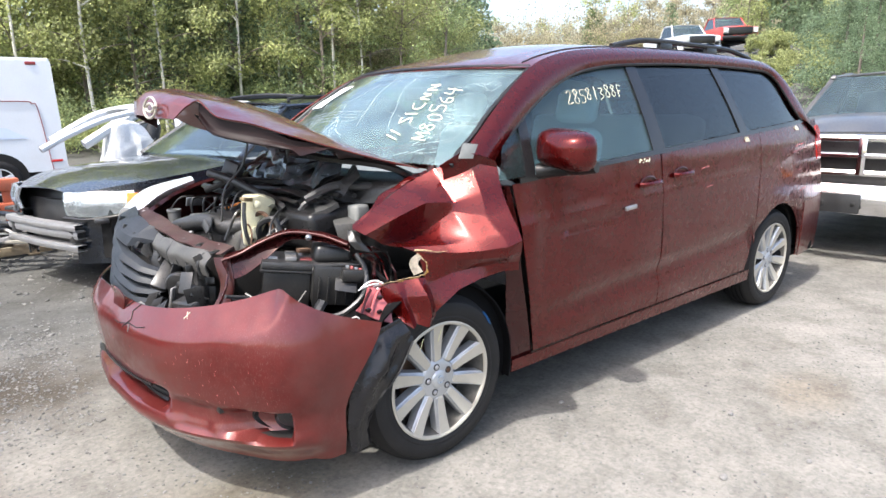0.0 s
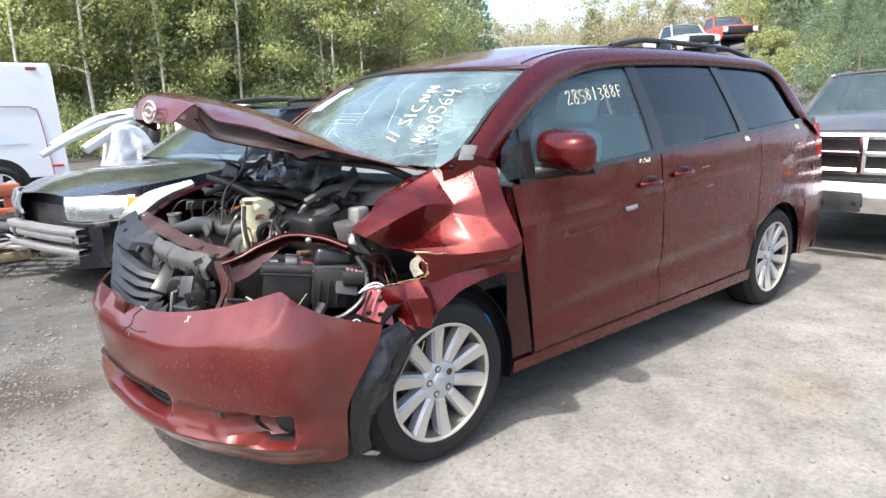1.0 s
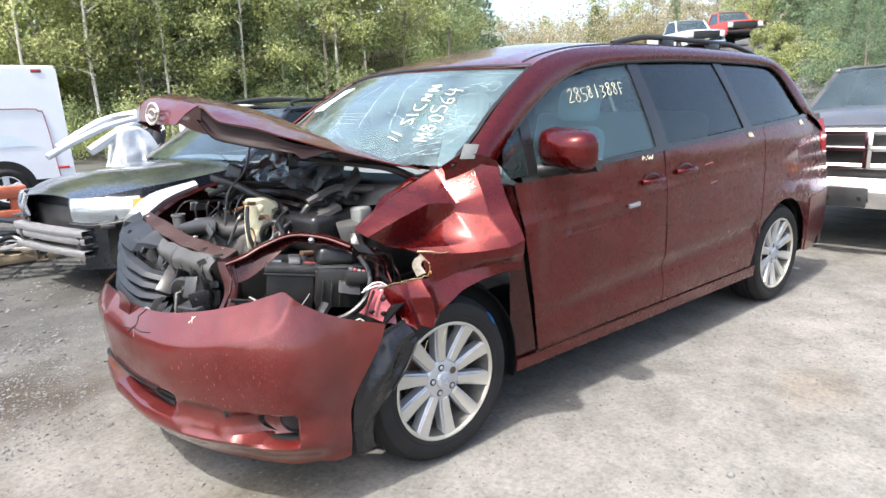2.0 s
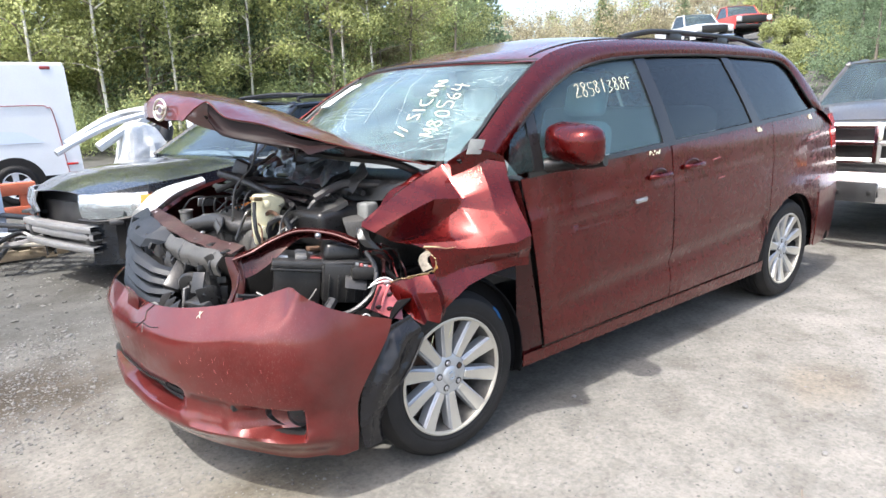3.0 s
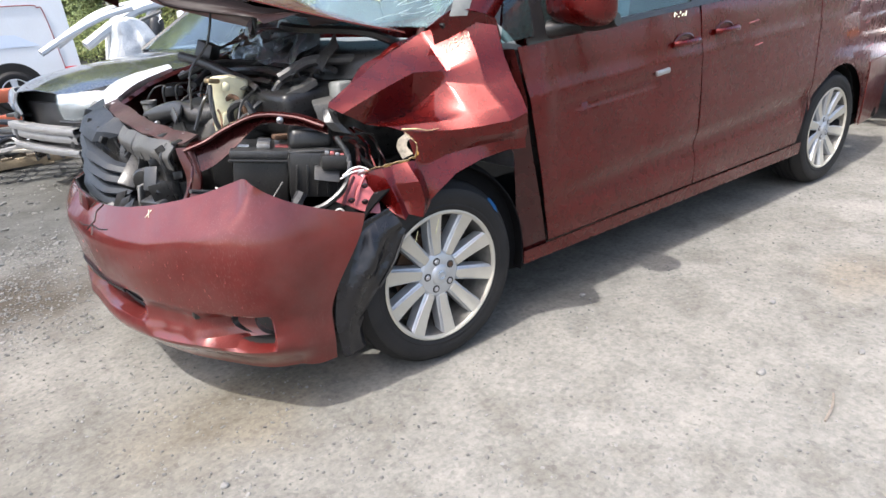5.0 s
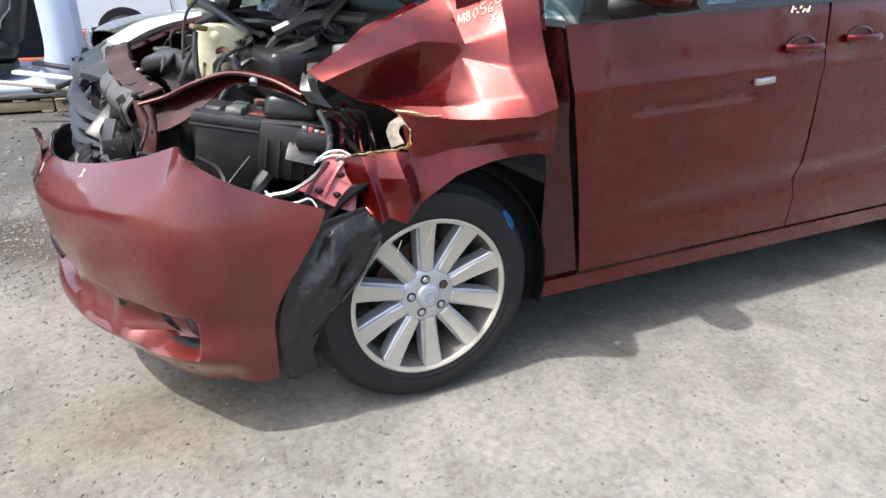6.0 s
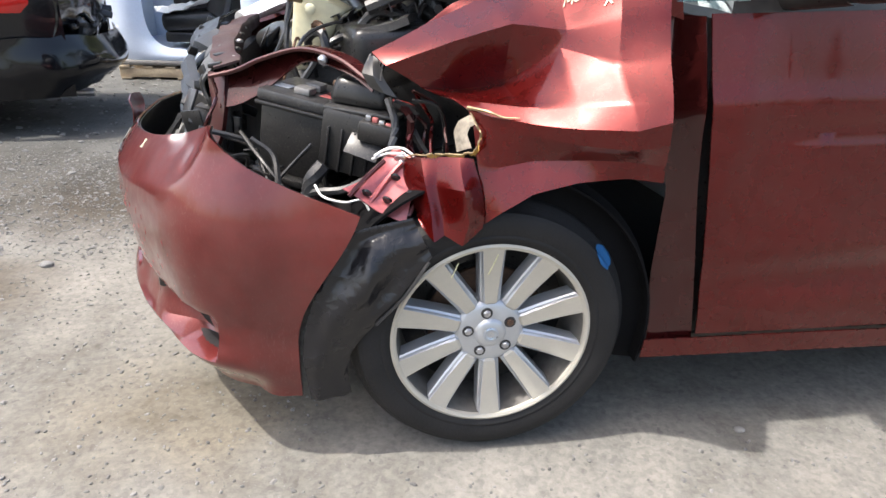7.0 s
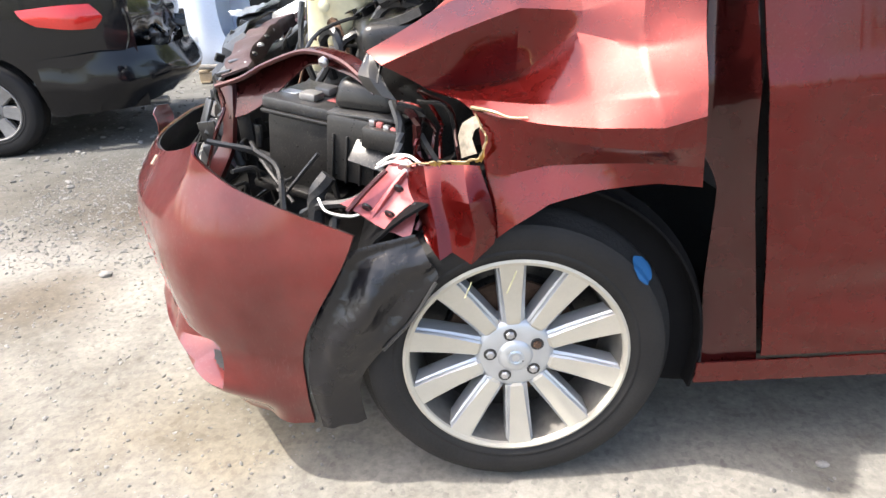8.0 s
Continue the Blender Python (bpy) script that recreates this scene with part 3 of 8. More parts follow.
WS_TOP_L, WS_TOP_R = Vector((0.72, 0.215, 1.605)), Vector((0.72, 1.745, 1.605))


def screen(u, v, out=0.0):
    a, b = WS_LOW_L.lerp(WS_LOW_R, u), WS_TOP_L.lerp(WS_TOP_R, u)
    s = 2 * u - 1
    sag = 0.022 * noise.noise(Vector((u * 4, v * 4, 3.3))) * (1 - v * 0.6)
    return a.lerp(b, v) + Vector((-0.20 + 0.07 * v, 0, 0.02)) * (1 - s * s) + Vector((-0.57, 0, 0.82)) * (0.015 * math.sin(math.pi * v) + out + sag)


def cracked_glass():
    """Laminated glass with a web of bright cracks and crushed whitish zones."""
    m = glass("cracked windscreen glass", (0.70, 0.82, 0.82), 0.05, 0.04, 0.16)
    n, l = m.node_tree.nodes, m.node_tree.links
    tc = [q for q in n if q.type == "TEX_COORD"][0]
    rng = [q for q in n if q.type == "MAP_RANGE"][0]
    vor, r1 = n.new("ShaderNodeTexVoronoi"), n.new("ShaderNodeMapRange")
    vor.feature = "DISTANCE_TO_EDGE"
    vor.inputs["Scale"].default_value = 17.0
    r1.inputs["From Min"].default_value, r1.inputs["From Max"].default_value = 0.0, 0.016
    r1.inputs["To Min"].default_value, r1.inputs["To Max"].default_value = 0.40, 0.0
    zone, r2, mul, add = n.new("ShaderNodeTexNoise"), n.new("ShaderNodeMapRange"), n.new("ShaderNodeMath"), n.new("ShaderNodeMath")
    zone.inputs["Scale"].default_value = 2.2
    r2.inputs["From Min"].default_value, r2.inputs["From Max"].default_value = 0.34, 0.58
    mul.operation, add.operation = "MULTIPLY", "ADD"
    bend, mixv = n.new("ShaderNodeTexNoise"), n.new("ShaderNodeMixRGB")
    bend.inputs["Scale"].default_value, bend.inputs["Detail"].default_value, mixv.inputs[0].default_value = 6.0, 4.0, 0.10
    l.new(tc.outputs["Object"], bend.inputs["Vector"])
    l.new(tc.outputs["Object"], mixv.inputs[1])
    l.new(bend.outputs["Color"], mixv.inputs[2])
    l.new(mixv.outputs[0], vor.inputs["Vector"])
    l.new(tc.outputs["Object"], zone.inputs["Vector"])
    l.new(vor.outputs["Distance"], r1.inputs["Value"])
    l.new(zone.outputs["Fac"], r2.inputs["Value"])
    l.new(r1.outputs[0], mul.inputs[0])
    l.new(r2.outputs[0], mul.inputs[1])
    l.new(rng.outputs[0], add.inputs[0])
    l.new(mul.outputs[0], add.inputs[1])
    for mix in [q for q in n if q.type == "MIX_SHADER"]:
        if mix.inputs[0].links[0].from_node == rng:
            l.new(add.outputs[0], mix.inputs[0])
    return m


GLASS_CRACK = cracked_glass()
ws = part("windscreen", sheet(screen, 60, 40, 0.006), GLASS_CRACK, van, "shattered greenish windscreen with painted marks")
ws.visible_shadow = False
part("screen_surround", tube([screen(0.0, k / 10, 0.0) for k in range(11)] + [screen(k / 14, 1.0) for k in range(15)] + [screen(1.0, 1 - k / 10) for k in range(11)], 0.012, 6), BLACK, van)


def screen_frame(u, v, out=0.009):
    """A flat frame on the windscreen for words that climb the glass."""
    p = screen(u, v, out)
    ax = (screen(u + 0.01, v + 0.2, out) - p).normalized()
    nrm = ax.cross(screen(u + 0.1, v, out) - p).normalized()
    return Matrix.Translation(p) @ Matrix((ax, nrm.cross(ax), nrm)).transposed().to_4x4()


HAND = {"M": "0,0 0.05,1 0.3,0.3 0.55,1 0.6,0", "8": "0.5,0.8 0.3,1 0.08,0.8 0.5,0.3 0.3,0 0.05,0.25 0.5,0.8", "0": "0.3,1 0.05,0.6 0.2,0.02 0.5,0.25 0.5,0.8 0.3,1", "5": "0.55,1 0.1,0.95 0.1,0.6 0.5,0.5 0.45,0.08 0.02,0.02",
        "6": "0.45,1 0.1,0.6 0.08,0.1 0.45,0.05 0.45,0.42 0.1,0.4", "4": "0.08,1 0.05,0.45 0.6,0.5|0.5,0.95 0.42,-0.1", "2": "0.05,0.8 0.35,1 0.5,0.7 0.02,0.02 0.6,0.05", "1": "0.3,1 0.25,0", "3": "0.05,0.95 0.5,0.9 0.2,0.55 0.5,0.3 0.02,0.02", "F": "0.6,0.95 0.1,1 0.12,0|0.12,0.5 0.45,0.55",
        "X": "0,0 0.6,1|0,1 0.6,0"}


def hand_written(text, size, m, r, mat, name, parent, label, seed=1, pitch=0.78):
    """Characters drawn by hand as thin paint strokes on the plane of m."""
    rnd, paths = random.Random(seed), []
    for k, ch in enumerate(text):
        lift, big = rnd.uniform(-0.10, 0.10), rnd.uniform(0.9, 1.12)
        for line in HAND[ch].split("|"):
            pts = [tuple(float(q) for q in pair.split(",")) for pair in line.split()]
            paths.append(spline([m @ Vector(((k * pitch + px * big + 0.12 * py) * size, (py * big + lift) * size, 0)) for px, py in pts], 5 * len(pts)))
    return strokes(paths, r, mat, name, parent, label)


hand_written("M80564", 0.085, screen_frame(0.10, 0.17), 0.0023, CHALK, "painted_number", ws, "pale yellow hand-painted stock number", 4)
strokes([spline([screen_frame(0.185, 0.17) @ Vector((x, y, 0)) for x, y in path], 8) for path in
         (((0, 0), (0.03, 0.07)), ((0.035, 0), (0.065, 0.07)), ((0.12, 0.0), (0.16, 0.01), (0.14, 0.04), (0.12, 0.06), (0.16, 0.07)),
          ((0.19, 0), (0.19, 0.07)), ((0.27, 0.07), (0.23, 0.05), (0.23, 0.01), (0.27, 0)), ((0.30, 0), (0.31, 0.06), (0.34, 0.01), (0.35, 0.06)), ((0.38, 0), (0.38, 0.06), (0.42, 0), (0.42, 0.06)))],
        0.0032, CHALK, "painted_line", ws, "pale yellow hand-painted strokes")
# long cracks across the glass and the crushed corner
rng = random.Random(61)
cracks = []
for k in range(12):
    u, v = rng.uniform(0.05, 0.75), rng.uniform(0.03, 0.30)
    du, dv, line = rng.uniform(-0.05, 0.05), rng.uniform(0.03, 0.10), []
    for q in range(rng.randint(4, 9)):
        line.append(screen(min(0.97, max(0.03, u)), min(0.97, v), 0.0065))
        u, v = u + du + rng.uniform(-0.02, 0.02), v + dv + rng.uniform(-0.02, 0.02)
    cracks.append(line)
for k in range(4):
    cracks.append([screen(lerp(0.95, 0.42, t), lerp(0.16, 0.34, t) + 0.035 * k + 0.05 * math.sin(math.pi * t) + rng.uniform(-0.006, 0.006), 0.0065) for t in [q / 12 for q in range(13)]])
for k in range(60):
    u, v = rng.uniform(0.03, 0.12) , rng.uniform(0.05, 0.8)
    cracks.append([screen(u, v, 0.0065), screen(u + rng.uniform(-0.03, 0.05), v + rng.uniform(-0.05, 0.05), 0.0065)])
strokes(cracks, 0.0005, CRACK, "crack_in_glass", ws, "bright cracks across the glass")
part("mirror_inside", block((0.03, 0.24, 0.07), (0.66, MID, 1.50), 0.02), BLACK, van, "black inside mirror")
part("paper_label", sheet(lambda u, v: screen(0.78 + 0.13 * u - 0.04 * v, 0.50 + 0.30 * v, 0.006), 4, 4, 0.001), WHITE_MARK, ws, "white paper label")

# cabin: seats, dash, steering wheel
def seat(parent, at):
    s = new("seat")
    s.parent = parent
    s.matrix_local = pose(*at)
    part("cushion", block((0.52, 0.50, 0.16), (0, 0, 0.50), 0.06, (0, 4, 0), seg=4), FABRIC, s, "light grey cushion")
    part("backrest", block((0.16, 0.48, 0.66), (0.28, 0, 0.86), 0.065, (0, 14, 0), seg=4, taper=0.85), FABRIC, s, "light grey backrest")
    part("headrest", block((0.10, 0.27, 0.19), (0.40, 0, 1.30), 0.045, (0, 12, 0), seg=4), FABRIC, s)
    return s


for y in (0.52, 1.44):
    seat(van, (1.05, y, 0.12))
part("rear_bench", block((0.2, 1.4, 0.75), (2.35, MID, 0.98), 0.06, (0, 12, 0), seg=3), FABRIC, van)
part("dashboard", cage([[(0.12, 0.12, 1.10), (0.02, MID, 1.12), (0.12, 1.84, 1.10)], [(0.42, 0.14, 1.12), (0.36, MID, 1.14), (0.42, 1.82, 1.12)], [(0.60, 0.14, 1.03), (0.56, MID, 1.05), (0.60, 1.82, 1.03)], [(0.58, 0.14, 0.6), (0.52, MID, 0.6), (0.58, 1.82, 0.6)]], 16, 16, 0.02), INTERIOR, van, "grey dashboard")
part("steering_wheel", tube([Vector((0.72, 0.52, 1.02)) + pose(0, 0, 0, 0, -25, 0) @ Vector((0, 0.185 * math.cos(a), 0.185 * math.sin(a))) for a in [k * math.pi / 16 for k in range(33)]], 0.015, 8), INTERIOR, van)
part("airbag", cage([[(0.60, 0.42, 1.06), (0.66, 0.52, 1.14), (0.60, 0.64, 1.06)], [(0.70, 0.40, 1.0), (0.80, 0.52, 1.05), (0.72, 0.66, 0.98)], [(0.62, 0.42, 0.9), (0.66, 0.52, 0.82), (0.62, 0.62, 0.9)]], 10, 10, 0.004, 0.02), CLEAR_FILM, van)
part("tailgate", sheet(lambda u, v: (lambda x, z: Vector((x + 0.10 * (1 - (2 * u - 1) ** 2), MID + (2 * u - 1) * 0.965 * half_width(min(x, 4.0), z), z)))(curve_at([(0.45, 3.93), (1.1, 3.82), (1.30, 3.64), (1.46, 3.48), (1.66, 3.26)], lerp(0.45, 1.66, v)), lerp(0.45, 1.66, v)), 16, 16, 0.01), RED, van)
part("rear_bumper", panel(lambda z: 3.50 - 0.05 * z, lambda z: 3.935, lambda x: 0.29, lambda x: 0.70 + 0.03 * (x - 3.5), 24, 14, out=0.005), RED_DIRTY, van, "scuffed dark red rear bumper cover")
part("bumper_back", sheet(lambda u, v: (lambda e: Vector((e.x + 0.14 * math.sin(math.pi * u) ** 0.6, lerp(e.y, 2 * MID - e.y, u), e.z)))(flank(3.935, lerp(0.29, 0.72, v), 0.005)), 24, 8, 0.006), RED_DIRTY, van)
part("tail_lamp", panel(lambda z: 3.70 + 0.3 * abs(z - 1.12), lambda z: 3.84, lambda x: 1.00, lambda x: belt(x) - 0.06, 12, 10, out=0.005), LAMP_RED, van, "red tail lamp")

# door furniture
for x, z in ((1.415, 1.02), (1.735, 1.045)):
    h = new("door_handle")
    h.parent = front_door if x < 1.5 else slide_door
    part("recess", lathe([(0.060, 0.0), (0.052, -0.004), (0.03, 0.012), (0.001, 0.018)], 28, Matrix.Translation(flank(x, z, 0.001)) @ Matrix.Diagonal((1.35, 1, 0.75, 1))), RED_INNER, h)
    part("grip", tube([flank(x - 0.085, z + 0.002, 0.006), flank(x - 0.05, z + 0.004, 0.034), flank(x + 0.05, z + 0.006, 0.036), flank(x + 0.095, z + 0.008, 0.006)], 0.014, 8, 14), RED, h, "dark red door handle")
part("lock_cover", block((0.095, 0.016, 0.024), flank(1.245, 0.918, 0.006), 0.008, (0, -4, 0)), STEEL, front_door, "bright bare lock mechanism")
strokes([[flank(1.34 + 0.014 * k, 1.135 + 0.012 * (k % 2), 0.004), flank(1.348 + 0.014 * k, 1.155 - 0.01 * (k % 3), 0.004)] for k in range(7)], 0.003, CHALK, "paint_mark", front_door, "small pale yellow paint strokes")
for x in (2.50, 3.28):
    strokes([[flank(x + 0.012 * k, belt(x) - 0.03 + 0.01 * (k % 2), 0.004), flank(x + 0.01 + 0.012 * k, belt(x) - 0.05, 0.004)] for k in range(5)], 0.003, CHALK, "paint_mark", van, "small pale yellow paint strokes")
rng = random.Random(8)
# Pale strokes draw scratches and the highlight along the door crease.
strokes([[flank(x + t * l, z + t * l * 0.12 + 0.004 * rng.random(), 0.0015) for t in (0, 0.5, 1)] for x, z, l in [(rng.uniform(0.58, 0.75), rng.uniform(0.82, 0.9), rng.uniform(0.03, 0.08)) for k in range(2)] + [(rng.uniform(1.0, 1.2), rng.uniform(0.86, 0.9), 0.06) for k in range(3)]], 0.0006, RED_DIRTY, "scratched_paint", front_door, "pale scratches and painted highlight on the door crease")
strokes([[flank(x + t * l, z + t * l * 0.1, 0.002) for t in (0, 0.5, 1)] for x, z, l in ((3.2, 1.08, 0.22), (3.25, 1.12, 0.18), (1.95, 1.06, 0.09), (2.0, 0.95, 0.07), (3.35, 0.80, 0.12), (3.3, 0.95, 0.06))], 0.003, PINK, "scratched_paint", van, "pale scrapes on the rear quarter")
# hand-painted number on the front window, leaning with the glass
g0, g1 = flank(0.885, 1.435, 0.004), flank(1.37, 1.475, 0.004)
g_x = (g1 - g0).normalized()
g_z = g_x.cross(flank(0.95, 1.53, 0.004) - flank(0.95, 1.43, 0.004)).normalized()
window_number = hand_written("28581388F", 0.066, Matrix.Translation(g0) @ Matrix((g_x, g_z.cross(g_x), g_z)).transposed().to_4x4(), 0.0016, CHALK, "painted_number", van, "pale yellow hand-painted number on the window", 9)
for v in window_number.data.vertices:
    v.co.y += flank(v.co.x, v.co.z, 0.002).y - lerp(g0.y, g1.y, (v.co.x - g0.x) / (g1.x - g0.x)) - (v.co.z - lerp(g0.z, g1.z, (v.co.x - g0.x) / (g1.x - g0.x))) * g_z.cross(g_x).y

# mirror
mir = new("door_mirror")
mir.parent = front_door


def mirror_shell(u, v):
    a, b = 2 * math.pi * u, math.pi * (v - 0.5)
    ex = 0.55
    cx = math.copysign(abs(math.cos(a)) ** ex, math.cos(a))
    sx = math.copysign(abs(math.sin(a)) ** ex, math.sin(a))
    r = abs(math.cos(b)) ** 0.75
    return Vector((0.625 + 0.112 * math.sin(b) * (1.0 if v < 0.5 else 0.5) + 0.01 * cx * r, -0.100 + 0.150 * cx * r, 1.248 + 0.086 * sx * r + 0.01 * cx * r))


bm = bmesh.new()
grid(bm, mirror_shell, 40, 20, wrap_u=True)
bmesh.ops.remove_doubles(bm, verts=bm.verts[:], dist=0.0005)
part("mirror_cover", bm, RED, mir, "dark red mirror cover")
part("mirror_foot", tube([(0.58, 0.03, 1.150), (0.61, -0.03, 1.160), (0.63, -0.10, 1.170)], 0.034, 10, 8), BLACK, mir, "black mirror foot")
part("mirror_base_trim", tube([(0.62, -0.02, 1.175), (0.63, -0.13, 1.165), (0.645, -0.235, 1.180)], 0.024, 10, 10), BLACK, mir)

# wheels
W_R, RIM_R = 0.352, 0.246
fw = wheel(van, (0, -0.002, W_R - 0.004), W_R, 0.225, RIM_R, 10, dots=True, turn=0)


def tyre_mark(u, v):
    """A brushed oval that follows the tyre's shoulder."""
    a, q = 2 * math.pi * u, max(v, 0.02)
    edge = q * (1 + 0.05 * math.sin(3 * a + 1) + 0.03 * math.sin(7 * a))
    ang, rad = radians(38.2) + 0.100 * edge * math.cos(a), 0.3335 + 0.0165 * edge * math.sin(a)
    return Vector((rad * math.cos(ang), float(np.interp(rad, (0.2937, 0.316, 0.319, 0.3255, 0.330, 0.346, 0.352), (-0.006, -0.001, 0.0005, 0.004, 0.018, 0.034, 0.052))) - 0.003, rad * math.sin(ang)))


bm = bmesh.new()
grid(bm, tyre_mark, 28, 4, wrap_u=True)
part("blue_mark", bm, BLUE_DOT, fw, "blue paint dot on the tyre")
for k, (a0, rr, ln) in enumerate(((93, 0.205, 0.030), (118, 0.215, 0.022))):
    c = Vector((rr * math.cos(radians(a0)), -0.001, rr * math.sin(radians(a0))))
    part("yellow_mark", tube([c - Vector((ln * 0.4, 0.0005, ln)), c, c + Vector((ln * 0.25, -0.0005, ln * 0.7))], 0.0016, 5, 8), YELLOW_MARK, fw, "faint yellow crayon stroke")
wheel(van, (WHEELBASE, 0.02, W_R - 0.004), W_R, 0.225, RIM_R, 10)
for x in (0, WHEELBASE):
    wheel(van, (x, 1.96, W_R - 0.004), W_R, 0.225, RIM_R, 10, outward=1)

# ---- the wrecked nose ----
from mathutils.bvhtree import BVHTree

# bumper cover: plan line from the flank round the nose, as (across from the middle, along)
PLAN = [Vector((0.0, -1.015, 0)), Vector((0.34, -0.985, 0)), Vector((0.60, -0.90, 0)), Vector((0.79, -0.790, 0)), Vector((0.93, -0.690, 0)), Vector((0.987, -0.585, 0)), Vector((0.998, -0.46, 0)), Vector((1.03, -0.31, 0))]
HALF = spline(PLAN, 70)


def plan_at(s):
    """s from -1 (flank that is seen) over 0 (nose) to 1."""
    f = min(abs(s) * 70, 69.999)
    p = HALF[int(f)].lerp(HALF[int(f) + 1], f - int(f))
    q = HALF[min(int(f) + 1, 70)] - HALF[max(int(f) - 1, 0)]
    sign = 1 if s > 0 else -1
    return Vector((p.y, MID + sign * p.x, 0)), Vector((-q.x, sign * q.y, 0)).normalized()


BUMPER_TOP = [(-1.0, 0.690), (-0.86, 0.735), (-0.70, 0.805), (-0.62, 0.845), (-0.54, 0.832), (-0.44, 0.795), (-0.33, 0.760), (-0.20, 0.732), (0.0, 0.722), (0.10, 0.705), (0.22, 0.672), (0.36, 0.665), (0.5, 0.66), (0.62, 0.66), (1.0, 0.64)]

BUMPER_FOLD = [(-1.0, 0.86), (-0.67, 0.86), (-0.62, 0.80), (-0.57, 0.735), (-0.50, 0.695), (-0.40, 0.675), (-0.30, 0.650), (-0.15, 0.645), (0.0, 0.64), (0.3, 0.60), (1.0, 0.60)]


def bumper(u, v, out=0.0):
    s = 2 * u - 1
    a = abs(s)
    top = curve_at(BUMPER_TOP, s)
    low = 0.205 + 0.02 * (1 - ease(0.0, 0.5, a))
    z = lerp(low, top, v)
    p, n = plan_at(s * (1 - 0.145 * (1 - ease(0.36, 0.74, z)) * ease(0.55, 1.0, a)))
    o = -0.055 * (1 - ease(0.20, 0.30, z)) * (0.3 + 0.7 * (1 - ease(0.75, 0.95, a)))
    o += 0.018 * math.exp(-((z - 0.315) / 0.035) ** 2) * (1 - ease(0.6, 0.8, a))
    o += 0.020 * math.sin(math.pi * min(1, max(0, (z - 0.40) / 0.40)))
    # a leaning shelf above a sharp bent line, ending at the raised corner
    shelf = z - curve_at(BUMPER_FOLD, s)
    o -= 0.40 * max(0.0, shelf) + 0.10 * max(0.0, shelf + 0.03) * (1 - ease(0.60, 0.68, a)) + 0.03 * ease(0.62, 0.90, z)
    # pressed line under the corner's top, lamp recess and lower intake
    rec = ease(0.36, 0.50, a) * (1 - ease(0.62, 0.645, a)) * ease(0.305, 0.325, z) * (1 - ease(0.385, 0.43, z))
    o -= 0.075 * rec
    mid = (1 - ease(0.20, 0.25, a)) * ease(0.345, 0.36, z) * (1 - ease(0.43, 0.45, z))
    o -= 0.07 * mid
    side_line = ease(0.24, 0.29, a) * (1 - ease(0.34, 0.40, a)) * ease(0.30, 0.32, z) * (1 - ease(0.40, 0.44, z))
    o -= 0.02 * side_line
    o += 0.007 * noise.noise(Vector((s * 5, z * 6, 1.7))) + 0.014 * noise.noise(Vector((s * 2.3, z * 2.5, 7.7))) * (1 - ease(0.5, 0.8, a))
    return Vector((p.x, p.y, z)) + n * (o + out)


cover = part("bumper_cover", sheet(bumper, 200, 64, 0.005), RED_DIRTY, van, "dented dusty red front bumper cover", angle=30)
part("cover_inside", sheet(lambda u, v: bumper(u, v * 0.995, -0.010), 100, 30, 0.003), BLACK, cover, "black inside of the bumper cover")
for sgn in (-1, 1):
    lamp = part("fog_lamp", lathe([(0.050, 0.03), (0.048, 0.0), (0.040, -0.008), (0.02, -0.014), (0.001, -0.015)], 24, Matrix.Translation(bumper(0.5 + sgn * 0.292, 0.265, 0.010)) @ pose(0, 0, 0, 0, 0, -sgn * -52)), BLACK_GLOSS, cover, "dark fog lamp")
    part("fog_lamp_surround", lathe([(0.062, 0.004), (0.056, -0.006), (0.048, 0.010), (0.001, 0.014)], 32, Matrix.Translation(bumper(0.5 + sgn * 0.276, 0.268, 0.004)) @ pose(0, 0, 0, 0, 0, sgn * 46) @ Matrix.Diagonal((1.75, 1, 0.80, 1))), BLACK, cover, "black oval recess of the fog lamp")
part("lower_grille", sheet(lambda u, v: bumper(lerp(0.40, 0.60, u), lerp(0.27, 0.45, v), 0.010), 30, 6, 0.004), BLACK, cover, "black mesh of the lower intake")
for k in range(5):
    part("grille_bar", tube([bumper(lerp(0.40, 0.60, i / 20), 0.29 + 0.038 * k, 0.014) for i in range(21)], 0.005, 5), DARK_GREY, cover)
part("torn_tab", cage([[bumper(0.448, 0.93), bumper(0.46, 0.93), bumper(0.475, 0.93)], [bumper(0.446, 1.0, 0.012) + Vector((-0.01, 0, 0.01)), bumper(0.46, 1.0, 0.015) + Vector((-0.01, 0, 0.015)), bumper(0.475, 1.0, 0.01) + Vector((-0.01, 0, 0.01))],
                       [bumper(0.450, 1.0) + Vector((-0.03, -0.01, 0.04)), bumper(0.46, 1.0) + Vector((-0.035, 0, 0.05)), bumper(0.473, 1.0) + Vector((-0.03, 0.01, 0.04))]], 6, 8, 0.003), RED_DIRTY, cover, "bent torn tab of the bumper")
strokes([[bumper(0.348, 0.940, 0.002), bumper(0.352, 0.978, 0.002)], [bumper(0.353, 0.940, 0.002), bumper(0.3475, 0.975, 0.002)]], 0.0014, CHALK, "painted_cross", cover, "pale yellow painted cross")
strokes([[bumper(u, v, 0.0015) for u, v in line] for line in (((0.424, 1.0), (0.431, 0.95), (0.427, 0.90), (0.435, 0.84)), ((0.402, 0.875), (0.414, 0.865), (0.427, 0.875), (0.446, 0.850), (0.455, 0.855)), ((0.427, 0.875), (0.424, 0.82)), ((0.44, 1.0), (0.445, 0.96)))], 0.0022, BLACK, "crack_in_bumper", cover, "dark cracks in the bumper cover")
rng = random.Random(3)
